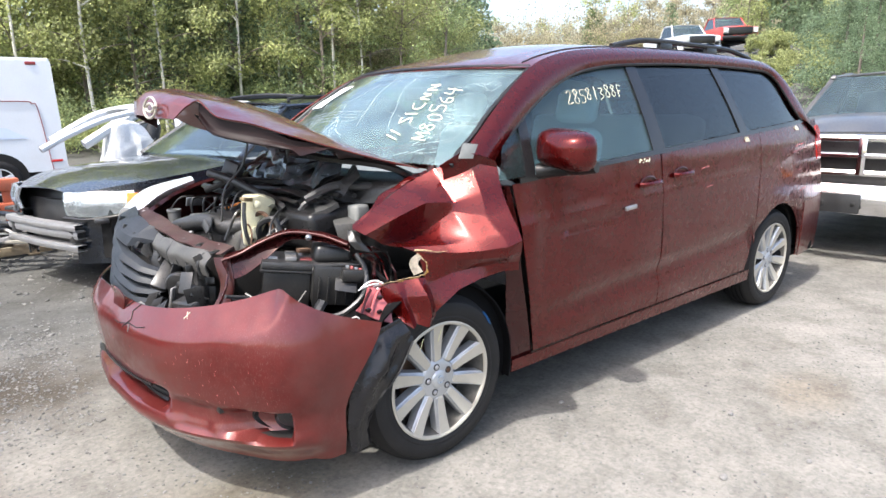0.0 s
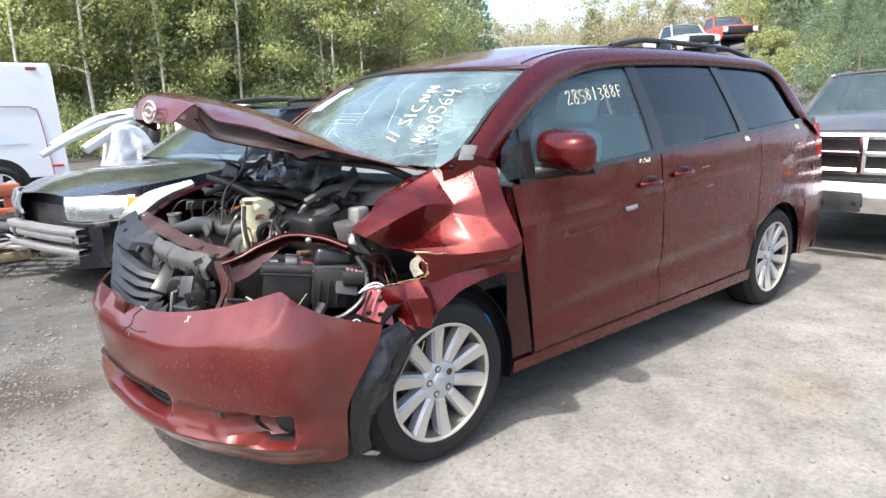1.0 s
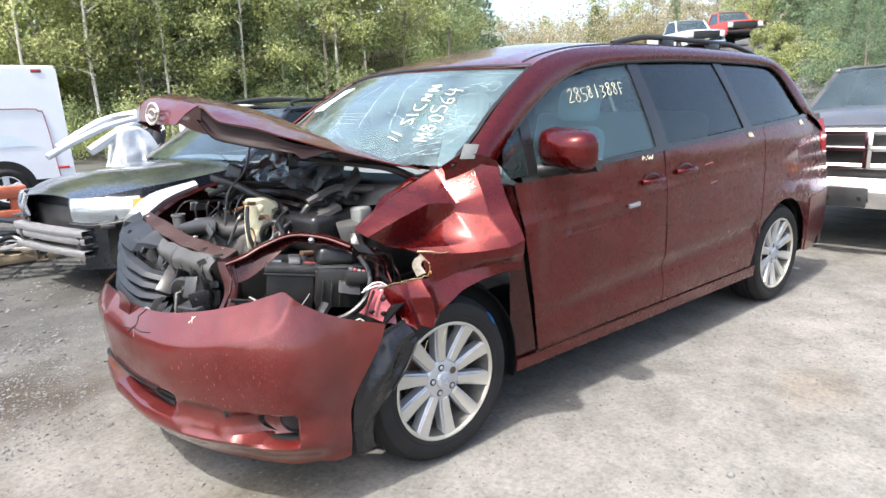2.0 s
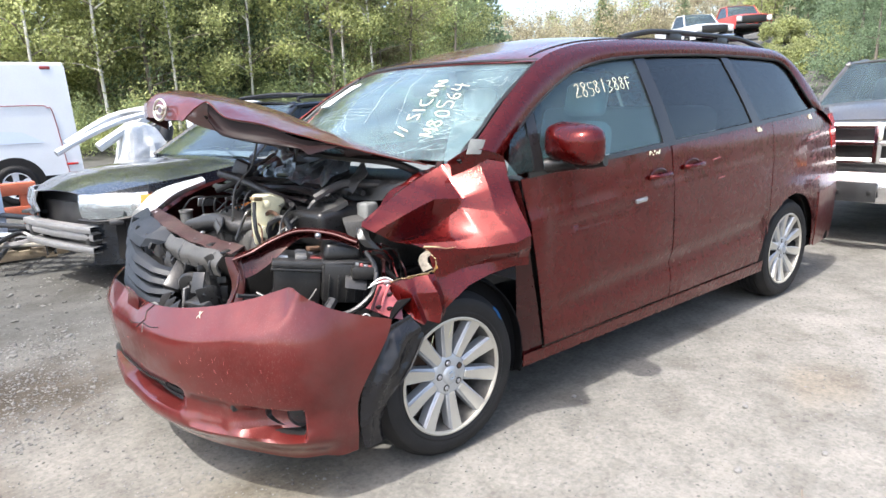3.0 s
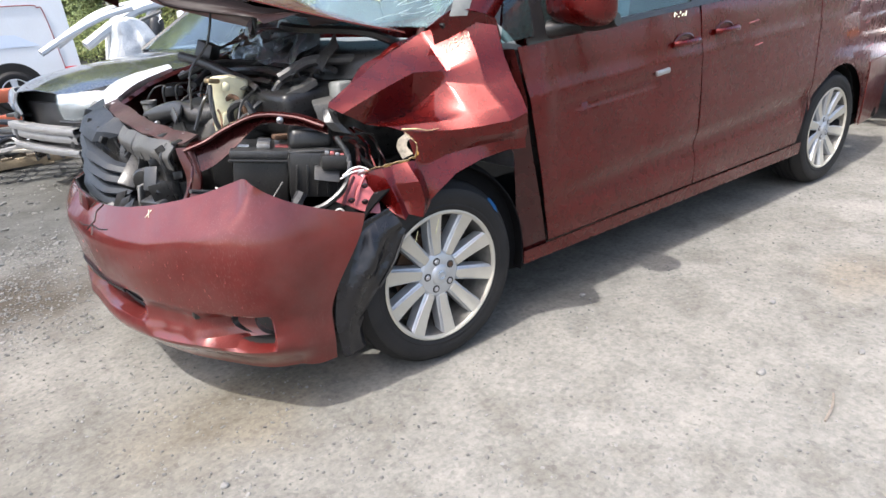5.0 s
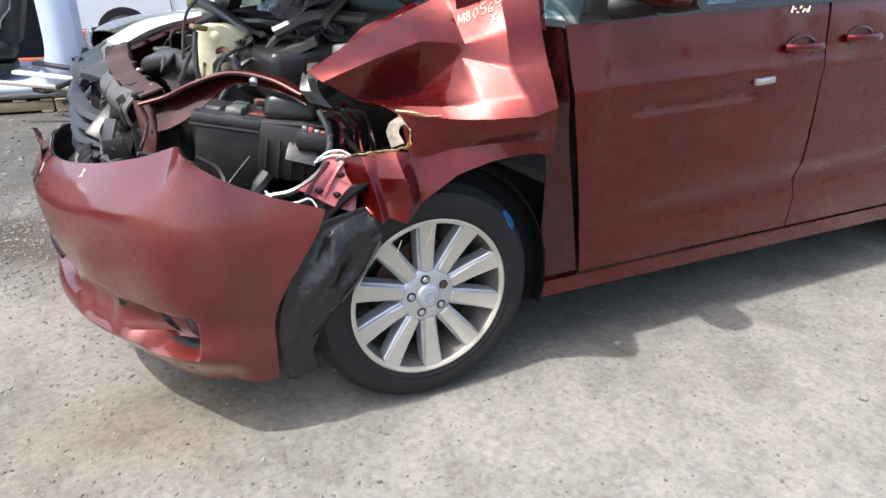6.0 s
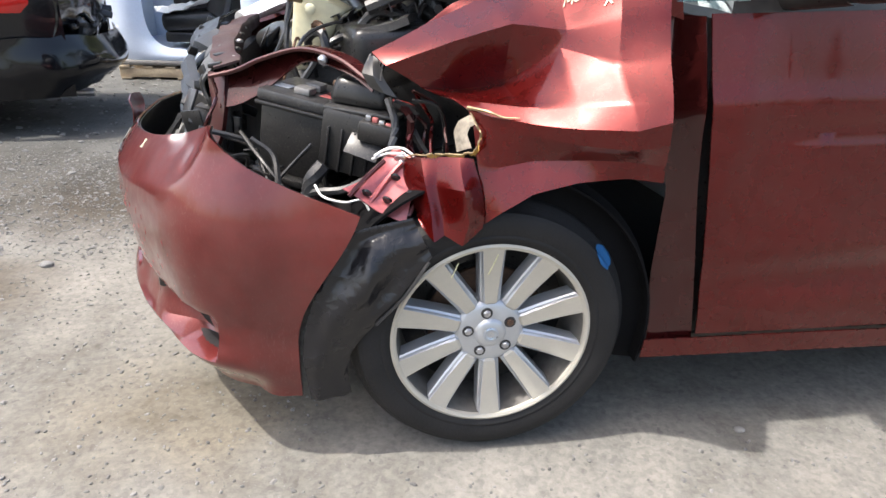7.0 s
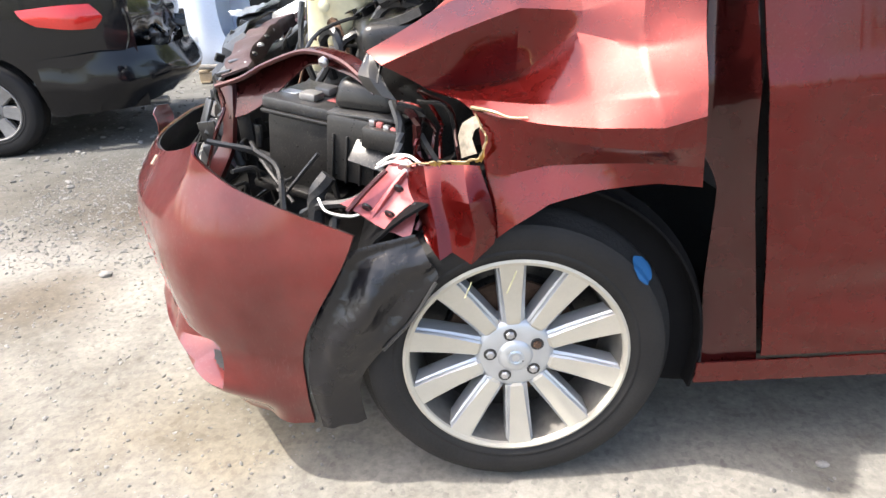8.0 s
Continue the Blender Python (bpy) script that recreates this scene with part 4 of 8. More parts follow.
strokes([[bumper(u + 0.002 * t * sg, v + ln * t, 0.0006) for t in (0, 0.25, 0.5, 0.75, 1)] for u, v, sg, ln in [(rng.gauss(0.34, 0.05), rng.uniform(0.25, 0.75), rng.uniform(-1, 1), rng.uniform(0.004, 0.025)) for k in range(60)]], 0.0005, PINK, "scratched_paint", cover, "fine pale scratches")

# crumpled front wing, in small rows of bends from its upper edge down to the wheel arch
wing = [
    [(-0.285, 0.165, 0.992), (-0.15, 0.205, 1.060), (0.00, 0.225, 1.125), (0.12, 0.190, 1.182), (0.22, 0.078, 1.214), (0.300, 0.000, 1.190)],
    [(-0.255, 0.130, 0.968), (-0.12, 0.110, 1.025), (0.01, 0.095, 1.068), (0.115, 0.055, 1.062), (0.205, -0.010, 1.095), (0.296, -0.040, 1.090)],
    [(-0.175, 0.140, 0.925), (-0.09, 0.150, 0.918), (0.01, 0.135, 0.935), (0.105, 0.050, 1.025), (0.195, -0.055, 1.010), (0.281, -0.098, 1.020)],
    [(-0.110, 0.090, 0.908), (-0.06, 0.060, 0.908), (0.02, -0.005, 0.910), (0.112, -0.072, 0.928), (0.200, -0.135, 0.945), (0.268, -0.158, 0.955)],
    [(-0.085, 0.050, 0.893), (-0.04, 0.010, 0.887), (0.03, -0.045, 0.885), (0.118, -0.115, 0.890), (0.205, -0.170, 0.902), (0.262, -0.184, 0.922)],
    [(-0.074, 0.032, 0.858), (-0.03, 0.004, 0.858), (0.035, -0.042, 0.858), (0.122, -0.106, 0.855), (0.210, -0.160, 0.862), (0.272, -0.171, 0.876)],
    [(-0.062, 0.012, 0.775), (-0.02, 0.000, 0.780), (0.048, -0.022, 0.800), (0.130, -0.070, 0.815), (0.215, -0.120, 0.828), (0.285, -0.148, 0.828)],
    [(-0.045, -0.020, 0.655), (-0.01, -0.035, 0.690), (0.05, -0.050, 0.735), (0.130, -0.085, 0.772), (0.220, -0.120, 0.792), (0.292, -0.140, 0.790)],
]
fender = part("front_wing", cage(wing, 60, 70, 0.003, 0.003, 2.0, 0.90), RED, van, "crumpled dark red front wing", angle=16)
part("wing_tear", cage([[(-0.225, 0.120, 0.765), (-0.185, 0.060, 0.785), (-0.150, 0.045, 0.792), (-0.105, 0.012, 0.800), (-0.075, 0.000, 0.800)], [(-0.212, 0.085, 0.722), (-0.175, 0.020, 0.735), (-0.150, 0.020, 0.733), (-0.098, -0.040, 0.738), (-0.055, -0.010, 0.740)],
                        [(-0.190, 0.050, 0.672), (-0.160, -0.012, 0.668), (-0.135, 0.000, 0.672), (-0.085, -0.052, 0.668), (-0.045, -0.020, 0.675)], [(-0.182, 0.012, 0.650), (-0.155, -0.034, 0.622), (-0.130, -0.018, 0.632), (-0.095, -0.050, 0.618), (-0.05, -0.030, 0.648)]], 40, 36, 0.003, 0.006, 5.0, 0.86), RED, fender, "torn curled front corner of the wing", angle=16)
rng = random.Random(17)
lip = spline([(-0.228, 0.122, 0.768), (-0.185, 0.058, 0.789), (-0.150, 0.042, 0.797), (-0.105, 0.012, 0.805), (-0.072, 0.000, 0.822), (-0.066, 0.015, 0.86), (-0.085, 0.055, 0.897)], 40)
lip = [q + Vector((rng.uniform(-0.003, 0.003), rng.uniform(-0.003, 0.003), rng.uniform(-0.003, 0.003))) for q in lip]
part("torn_lip", tube(lip, 0.0020, 5), TORN, fender, "yellowish torn metal lip")
part("rusty_edge", sheet(lambda u, v: lip[min(40, int(10 + 22 * u))].lerp(lip[min(40, int(11 + 22 * u))], 22 * u - int(22 * u)) + Vector((0.002, 0.006 * v, -0.016 * v * (0.6 + 0.4 * math.sin(19 * u)))), 22, 3, 0.0012), RUST_YELLOW, fender, "rusty yellow peeled edge", angle=20)
part("torn_flap", cage([[(-0.105, 0.030, 0.802), (-0.108, 0.048, 0.842), (-0.098, 0.048, 0.868), (-0.074, 0.040, 0.884)], [(-0.078, 0.006, 0.815), (-0.084, 0.024, 0.840), (-0.078, 0.026, 0.858), (-0.066, 0.018, 0.868)]], 24, 14, 0.0015, 0.014, 3, 0.6), PALE_FLAP, fender, "peeled greyish metal flap", angle=18)
part("bare_crease", tube([(-0.085, 0.052, 0.897), (-0.05, 0.014, 0.897), (-0.02, -0.008, 0.890), (0.010, -0.026, 0.893)], 0.0045, 6, 16, taper=0.001), TORN, fender)
part("wing_lip", cage([[(-0.27, 0.18, 0.985), (-0.15, 0.22, 1.055), (0.0, 0.245, 1.12), (0.12, 0.23, 1.175)], [(-0.255, 0.205, 1.000), (-0.145, 0.240, 1.075), (0.005, 0.265, 1.138), (0.125, 0.26, 1.190)], [(-0.23, 0.24, 0.985), (-0.13, 0.275, 1.06), (0.015, 0.295, 1.115), (0.135, 0.29, 1.165)]], 48, 9, 0.002, 0.020, 8.0, 0.7), RED, fender, "jagged inner lip of the wing", angle=20)
part("corner_bracket", cage([[(-0.295, 0.192, 0.976), (-0.280, 0.180, 0.980), (-0.265, 0.168, 0.972)], [(-0.302, 0.160, 0.948), (-0.275, 0.142, 0.946), (-0.250, 0.140, 0.935)], [(-0.282, 0.148, 0.922), (-0.255, 0.132, 0.914), (-0.230, 0.130, 0.905)]], 14, 14, 0.003, 0.012, 1.0, 0.7), BLACK, fender, "dark bent bracket", angle=14)
for k in range(5):
    part("boot_fold", tube([(-0.285 + 0.007 * k, 0.200 - 0.006 * k, 0.982 - 0.004 * k), (-0.292 + 0.007 * k, 0.184 - 0.006 * k, 0.968 - 0.004 * k), (-0.296 + 0.007 * k, 0.168 - 0.006 * k, 0.948 - 0.004 * k)], 0.005, 6, 6), BLACK, fender, "black rubber fold")
n_x = Vector((0.11, -0.06, 0.027)).normalized()
n_z = n_x.cross(Vector((0.05, 0.11, 0.07))).normalized()
m80 = Matrix.Translation(Vector((0.108, 0.090, 1.128)) + 0.016 * n_z) @ Matrix((n_x, n_z.cross(n_x), n_z)).transposed().to_4x4()


def lay_on(ob, base, up):
    """Drops a thin mark along -up on to the surface that it is painted on."""
    tree = BVHTree.FromPolygons([v.co.copy() for v in base.data.vertices], [list(p.vertices) for p in base.data.polygons])
    for v in ob.data.vertices:
        hit = tree.ray_cast(v.co + 0.15 * up, -up)[0]
        if hit:
            v.co = hit + 0.0025 * up


lay_on(strokes([[m80 @ Vector(p) for p in q] for q in (((0.088, -0.034, 0), (0.104, -0.010, 0)), ((0.104, -0.034, 0), (0.090, -0.010, 0)))], 0.0018, CHALK, "painted_cross", fender, "pale yellow painted cross"), fender, n_z)
lay_on(hand_written("M80564", 0.027, m80, 0.0014, CHALK, "painted_number", fender, "pale yellow hand-painted stock number"), fender, n_z)
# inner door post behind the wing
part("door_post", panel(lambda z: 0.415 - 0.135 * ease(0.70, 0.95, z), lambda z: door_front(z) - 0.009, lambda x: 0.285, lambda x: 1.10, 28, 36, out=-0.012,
                        dent=lambda x, z: Vector((0.006 * math.sin(7 * z), 0.045 * math.sin(math.pi * min(1.0, max(0.0, (x - 0.30) / (door_front(z) - 0.305)))) * ease(0.30, 0.5, z) + 0.022 * ease(0.44, 0.36, x) + 0.010 * noise.noise(Vector((x * 8, 2, z * 5))), 0))), INNER_SHADE_RED, van, "bent red hinge post darkened for shade", angle=60)
part("pillar_base", cage([[(0.10, 0.125, 1.205), (0.15, 0.080, 1.244), (0.22, 0.050, 1.280)], [(0.12, 0.130, 1.185), (0.20, 0.066, 1.214), (0.32, 0.034, 1.218)], [(0.14, 0.140, 1.120), (0.22, 0.080, 1.130), (0.37, 0.048, 1.090)]], 18, 14, 0.004, 0.003, 3.0, 0.3), RED, van, "dark red base of the windscreen pillar", angle=30)
part("pillar_cover", quad((0.150, 0.062, 1.232), (0.205, 0.036, 1.230), (0.230, 0.034, 1.285), (0.172, 0.058, 1.292), 0.004, 6, 0.004), PALE_GREY, van, "pale grey pillar cover")

# wheel housing and black arch liner
part("arch_liner", sheet(lambda u, v: Vector((0.415 * math.cos(math.pi * lerp(-0.08, 0.80, u)), 0.02 + 0.50 * v, 0.345 + 0.415 * math.sin(math.pi * lerp(-0.08, 0.80, u)))), 30, 6, 0.006), ARCH_BLACK, van, "black wheel arch liner")


def liner(u, v):
    a = lerp(124, 203, u)
    r = curve_at([(104, 0.345), (125, 0.285), (145, 0.262), (165, 0.290), (185, 0.345), (203, 0.372)], a)
    inner = Vector((r * math.cos(radians(a)), -0.030 + 0.04 * ease(160, 200, a), 0.345 + r * math.sin(radians(a))))
    z = lerp(0.668, 0.200, u)
    x = curve_at([(0.20, -0.440), (0.35, -0.452), (0.5, -0.415), (0.6, -0.365), (0.640, -0.325), (0.668, -0.205)], z)
    outer = Vector((x, -0.010 - 0.010 * math.sin(math.pi * u), z))
    q = outer.lerp(inner, v)
    fold = (0.012 * math.sin(9 * v + 3 * u) * (1 - 0.7 * ease(0.3, 0.6, u)) + 0.012 * abs(math.sin(7 * u - 6 * v + 1.2)) * (1 - ease(0.3, 0.75, u))) * ease(0.0, 0.3, v) * (1 - ease(0.7, 1.0, v))
    return q + Vector((0, -0.030 * math.sin(math.pi * v) * (0.4 + 0.6 * math.sin(math.pi * min(1, u * 1.6))) + fold + 0.006 * noise.noise(Vector((u * 4, v * 3, 0))), 0))


part("torn_liner", sheet(liner, 60, 28, 0.004), LINER, van, "torn black plastic liner")
part("liner_edge", tube([liner(k / 30, 1.0) + Vector((0, -0.004, 0)) for k in range(1, 17)], 0.004, 6), DARK_GREY, van)

# bonnet, buckled upwards in the middle
bonnet_rows = [
    [(0.07, 0.22, 1.190), (0.03, 0.70, 1.265), (0.03, 1.20, 1.320), (0.05, 1.50, 1.285), (0.12, 1.76, 1.205)],
    [(-0.24, 0.45, 1.294), (-0.18, 0.80, 1.375), (-0.20, 1.20, 1.450), (-0.20, 1.50, 1.400), (-0.12, 1.72, 1.280)],
    [(-0.447, 0.614, 1.376), (-0.42, 0.85, 1.450), (-0.43, 1.20, 1.510), (-0.42, 1.45, 1.470), (-0.34, 1.68, 1.350)],
    [(-0.56, 0.70, 1.412), (-0.55, 0.88, 1.480), (-0.57, 1.20, 1.530), (-0.55, 1.42, 1.500), (-0.45, 1.62, 1.400)],
    [(-0.614, 0.75, 1.475), (-0.64, 0.90, 1.495), (-0.68, 1.18, 1.520), (-0.65, 1.38, 1.500), (-0.52, 1.58, 1.420)],
    [(-0.66, 0.77, 1.450), (-0.70, 0.92, 1.470), (-0.73, 1.16, 1.485), (-0.70, 1.36, 1.470), (-0.56, 1.55, 1.400)],
    [(-0.70, 0.80, 1.400), (-0.73, 0.92, 1.405), (-0.745, 1.14, 1.420), (-0.71, 1.34, 1.410), (-0.57, 1.53, 1.350)],
]
bonnet = part("bonnet", cage(bonnet_rows, 40, 48, 0.005, 0.004, 6.0, 0.45), RED_DIRTY, van, "buckled dusty dark red bonnet", angle=24)
inner_rows = [[(x + 0.01, y + 0.02, z - 0.006) for x, y, z in ((-0.10, 0.345, 1.253), (-0.24, 0.45, 1.292), (-0.33, 0.52, 1.316), (-0.447, 0.614, 1.374), (-0.56, 0.70, 1.410), (-0.612, 0.75, 1.472))],
              [(-0.10, 0.37, 1.235), (-0.23, 0.47, 1.270), (-0.32, 0.54, 1.285), (-0.44, 0.63, 1.325), (-0.56, 0.72, 1.360), (-0.61, 0.77, 1.43)],
              [(-0.09, 0.40, 1.240), (-0.24, 0.46, 1.282), (-0.312, 0.515, 1.276), (-0.42, 0.60, 1.292), (-0.575, 0.72, 1.338), (-0.615, 0.755, 1.402)],
              [(-0.07, 0.55, 1.27), (-0.20, 0.65, 1.32), (-0.30, 0.72, 1.33), (-0.42, 0.80, 1.35), (-0.52, 0.86, 1.38), (-0.58, 0.90, 1.42)]]
part("bonnet_frame", cage(inner_rows, 30, 20, 0.004, 0.004, 4.0, 0.4), UNDER_SHADE_RED, bonnet, "crumpled red underside of the bonnet, darkened for shade", angle=24)
EMB = Matrix.Translation((-0.742, 0.955, 1.447)) @ pose(0, 0, 0, 80, 4, -86)
bm = bmesh.new()
for rx, ry in ((0.066, 0.042), (0.040, 0.017)):
    tube([EMB @ Vector((rx * math.cos(a), ry * math.sin(a), 0)) for a in [k * math.pi / 12 for k in range(25)]], 0.0055, 6, bm=bm)
part("bonnet_badge", bm, ALLOY, bonnet, "plain bright oval badge")
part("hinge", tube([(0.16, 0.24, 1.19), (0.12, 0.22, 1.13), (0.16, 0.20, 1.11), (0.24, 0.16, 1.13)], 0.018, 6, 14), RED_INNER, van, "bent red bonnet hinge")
part("prop_rod", tube([(-0.53, 0.86, 0.95), (-0.50, 0.86, 1.10), (-0.42, 0.84, 1.20), (-0.38, 0.82, 1.36)], 0.005, 6, 14), DARK_GREY, van, "thin bonnet prop rod")
part("bonnet_latch", tube([(-0.30, 0.66, 1.33), (-0.29, 0.66, 1.26), (-0.31, 0.65, 1.21)], 0.010, 6), BLACK, bonnet)

# engine bay
part("bay_floor", block((0.95, 1.5, 0.06), (-0.35, MID, 0.42), 0.01), BLACK, van)
part("bulkhead", cage([[(0.12, 0.2, 0.45), (0.10, MID, 0.45), (0.12, 1.76, 0.45)], [(0.16, 0.2, 0.85), (0.14, MID, 0.85), (0.16, 1.76, 0.85)], [(0.14, 0.15, 1.13), (0.10, MID, 1.14), (0.14, 1.8, 1.13)]], 12, 12, 0.02), DARK_GREY, van)
part("cowl_panel", cage([[(0.16, 0.16, 1.155), (0.02, 0.6, 1.165), (-0.02, MID, 1.17), (0.02, 1.4, 1.165), (0.15, 1.8, 1.16)], [(0.06, 0.2, 1.13), (-0.08, 0.6, 1.12), (-0.12, MID, 1.12), (-0.08, 1.4, 1.12), (0.06, 1.76, 1.13)], [(0.02, 0.25, 1.05), (-0.12, 0.6, 1.03), (-0.16, MID, 1.02), (-0.12, 1.4, 1.03), (0.02, 1.7, 1.05)]], 30, 12, 0.006, 0.008, 2), BLACK, van, "black cowl panel")
part("wiper_arm", tube([(0.09, 0.30, 1.15), (-0.02, 0.36, 1.20), (-0.13, 0.62, 1.22), (-0.16, 0.72, 1.235)], 0.016, 6, 16), BLACK, van, "black wiper arm")
part("wiper_blade", tube([(-0.02, 0.45, 1.20), (-0.12, 0.85, 1.215), (-0.08, 1.35, 1.21)], 0.009, 6, 14), BLACK, van)
for k in range(7):
    bm = cage([[(-0.10 - 0.03 * k, 0.75 + 0.09 * k, 1.14 + 0.015 * (k % 3)), (-0.08, 0.95 + 0.08 * k, 1.19), (0.0, 1.10 + 0.08 * k, 1.16)], [(-0.02, 0.70 + 0.09 * k, 1.20), (0.02, 0.92 + 0.08 * k, 1.23 + 0.01 * (k % 2)), (0.06, 1.05 + 0.08 * k, 1.20)]], 10, 8, 0.002, 0.02, k * 3.1)
    part("foil_scrap", bm, SILVER_FILM if k % 2 else BLACK, van, "crumpled scrap of silver film" if k % 2 else "", angle=20)
for k, (a, b, r) in enumerate((((-0.28, 0.55, 1.06), (0.02, 0.40, 1.10), 0.020), ((-0.42, 1.35, 1.04), (-0.10, 0.95, 1.08), 0.016), ((-0.45, 1.05, 1.03), (0.0, 1.55, 1.10), 0.014), ((-0.20, 0.50, 1.02), (-0.28, 1.30, 1.05), 0.018), ((-0.10, 0.45, 1.07), (-0.15, 1.2, 1.10), 0.012))):
    a, b = Vector(a), Vector(b)
    part("hose", tube([a, a.lerp(b, 0.3) + Vector((0.02, 0.02, 0.035)), a.lerp(b, 0.7) + Vector((-0.02, 0.03, 0.02)), b], r, 8, 18), BLACK if k % 2 else DARK_GREY, van, "black hose")
part("strut_brace", cage([[(-0.30, 0.45, 1.015), (-0.15, 0.95, 1.02), (-0.25, 1.5, 1.02)], [(-0.18, 0.45, 1.05), (-0.06, 0.95, 1.06), (-0.15, 1.5, 1.05)]], 20, 6, 0.02, 0.01), ENGINE_GREY, van)
# engine cover and manifold
part("engine_cover", block((0.42, 0.62, 0.16), (-0.33, 1.02, 0.885), 0.05, (0, -6, 4), seg=4, taper=0.80), ENGINE_GREY, van, "dusty grey engine cover")
part("intake_box", block((0.26, 0.34, 0.16), (-0.22, 0.62, 0.945), 0.03, (0, -4, 10), seg=3), BLACK, van, "dark grey air box")
part("intake_duct", tube([(-0.62, 1.16, 0.905), (-0.55, 1.0, 0.945), (-0.50, 0.86, 0.93), (-0.40, 0.76, 0.95)], 0.040, 12, 16), DARK_GREY, van, "dusty grey intake duct")
part("engine_block", block((0.5, 0.7, 0.36), (-0.30, 1.05, 0.66), 0.04), BLACK, van)
for k in range(4):
    y = 1.22 - 0.03 * k
    part("fuel_pipe", tube([(-0.535 + 0.045 * k, y, 0.93), (-0.535 + 0.045 * k, y, 1.00), (-0.510 + 0.045 * k, y, 1.028), (-0.42 + 0.03 * k, y - 0.01, 1.024), (-0.33, y - 0.02, 1.002)], 0.006, 6, 18), BLACK, van, "thin black fuel pipe")
part("valve_block", block((0.17, 0.10, 0.05), (-0.47, 1.17, 0.925), 0.012, (0, 4, 6)), GREY_METAL, van, "dusty aluminium valve block")
part("throttle_casting", cage([[(-0.60, 1.12, 0.88), (-0.52, 1.02, 0.945), (-0.42, 0.95, 0.955), (-0.34, 0.92, 0.93)], [(-0.58, 1.05, 0.87), (-0.50, 0.95, 0.935), (-0.40, 0.88, 0.940), (-0.32, 0.86, 0.91)], [(-0.56, 1.00, 0.80), (-0.49, 0.90, 0.84), (-0.38, 0.83, 0.85), (-0.31, 0.81, 0.83)]], 24, 16, 0.01, 0.010, 2.0, 0.3), ENGINE_GREY, van, "dusty grey engine top casting", angle=25)
for k in range(5):
    part("casting_rib", tube([(-0.585 + 0.05 * k, 1.09 - 0.035 * k, 0.905 + 0.012 * k), (-0.55 + 0.05 * k, 1.00 - 0.03 * k, 0.925 + 0.006 * k), (-0.54 + 0.05 * k, 0.97 - 0.03 * k, 0.86)], 0.007, 6, 8), ENGINE_GREY, van)
part("coolant_elbow", tube([(-0.60, 1.18, 0.84), (-0.61, 1.14, 0.905), (-0.565, 1.10, 0.925), (-0.535, 1.05, 0.88)], 0.022, 10, 14), DARK_GREY, van, "grey coolant elbow")
part("long_hose", tube([(-0.408, 1.30, 1.130), (-0.355, 1.15, 1.100), (-0.308, 1.00, 1.055), (-0.275, 0.84, 1.020), (-0.24, 0.74, 0.98)], 0.021, 10, 24), DARK_GREY, van, "long dusty black hose")
part("ducting", cage([[(-0.20, 0.48, 0.99), (-0.11, 0.47, 0.985), (-0.02, 0.45, 0.955)], [(-0.22, 0.42, 0.965), (-0.12, 0.40, 0.96), (-0.02, 0.39, 0.93)], [(-0.21, 0.40, 0.90), (-0.12, 0.385, 0.89), (-0.02, 0.37, 0.87)]], 18, 12, 0.008, 0.006, 5.0, 0.5), ENGINE_GREY, van, "dusty grey duct", angle=25)
part("black_box", block((0.06, 0.09, 0.10), (-0.30, 1.28, 1.13), 0.008, (20, 12, 30)), BLACK, van, "black relay box")
for k in range(4):
    part("wiper_link", cage([[(-0.22 + 0.03 * k, 1.15 - 0.04 * k, 1.085 - 0.015 * k), (-0.15 + 0.03 * k, 0.85, 1.085 - 0.015 * k), (-0.05 + 0.02 * k, 0.48 + 0.03 * k, 1.075 - 0.012 * k)], [(-0.20 + 0.03 * k, 1.15 - 0.04 * k, 1.097 - 0.015 * k), (-0.13 + 0.03 * k, 0.86, 1.099 - 0.015 * k), (-0.03 + 0.02 * k, 0.49 + 0.03 * k, 1.088 - 0.012 * k)]], 20, 3, 0.008, 0.008, 3.0 * k, 0.4), BLACK if k % 2 else DARK_GREY, van, "bent dark metal link", angle=25)
filler = part("filler_neck", lathe([(0.030, 0.0), (0.030, 0.09), (0.034, 0.095), (0.034, 0.105), (0.026, 0.105), (0.026, 0.05)], 20, pose(-0.56, 1.43, 0.845, 90, 0, 0)), GREY_METAL, van, "grey filler neck")
part("amber_wire", tube([(-0.40, 1.15, 0.97), (-0.36, 1.05, 1.0), (-0.34, 1.0, 0.97)], 0.007, 6, 8), LAMP_AMBER, van)
# washer reservoir
res = part("reservoir", slab([(-0.490, 0.70, 1.078), (-0.415, 0.68, 1.080), (-0.335, 0.71, 1.045), (-0.375, 0.70, 0.985), (-0.412, 0.69, 0.932), (-0.448, 0.69, 0.872), (-0.500, 0.70, 0.868), (-0.503, 0.70, 0.960)], (0.035, 0.095, 0.0), 0.014), CREAM, van, "cream plastic washer bottle")
part("float_switch", lathe([(0.016, 0.0), (0.016, -0.010), (0.010, -0.014), (0.001, -0.014)], 14, pose(-0.44, 0.676, 1.045)), CREAM, res)
part("moulded_step", block((0.035, 0.03, 0.05), (-0.455, 0.68, 0.925), 0.008, (0, 20, 0)), CREAM, res)
part("reservoir_tube", tube([(-0.495, 0.67, 1.06), (-0.505, 0.66, 1.00), (-0.505, 0.65, 0.93), (-0.48, 0.64, 0.85)], 0.009, 6, 14), DARK_GREY, van)
part("reservoir_cap", block((0.05, 0.03, 0.018), (-0.485, 0.67, 1.072), 0.006, (0, 10, 20)), TORN, van)
part("brake_reservoir", block((0.085, 0.075, 0.075), (-0.085, 0.45, 0.995), 0.014, (0, 0, 12), seg=3, taper=0.88), PALE_GREY, van, "pale grey fluid bottle")
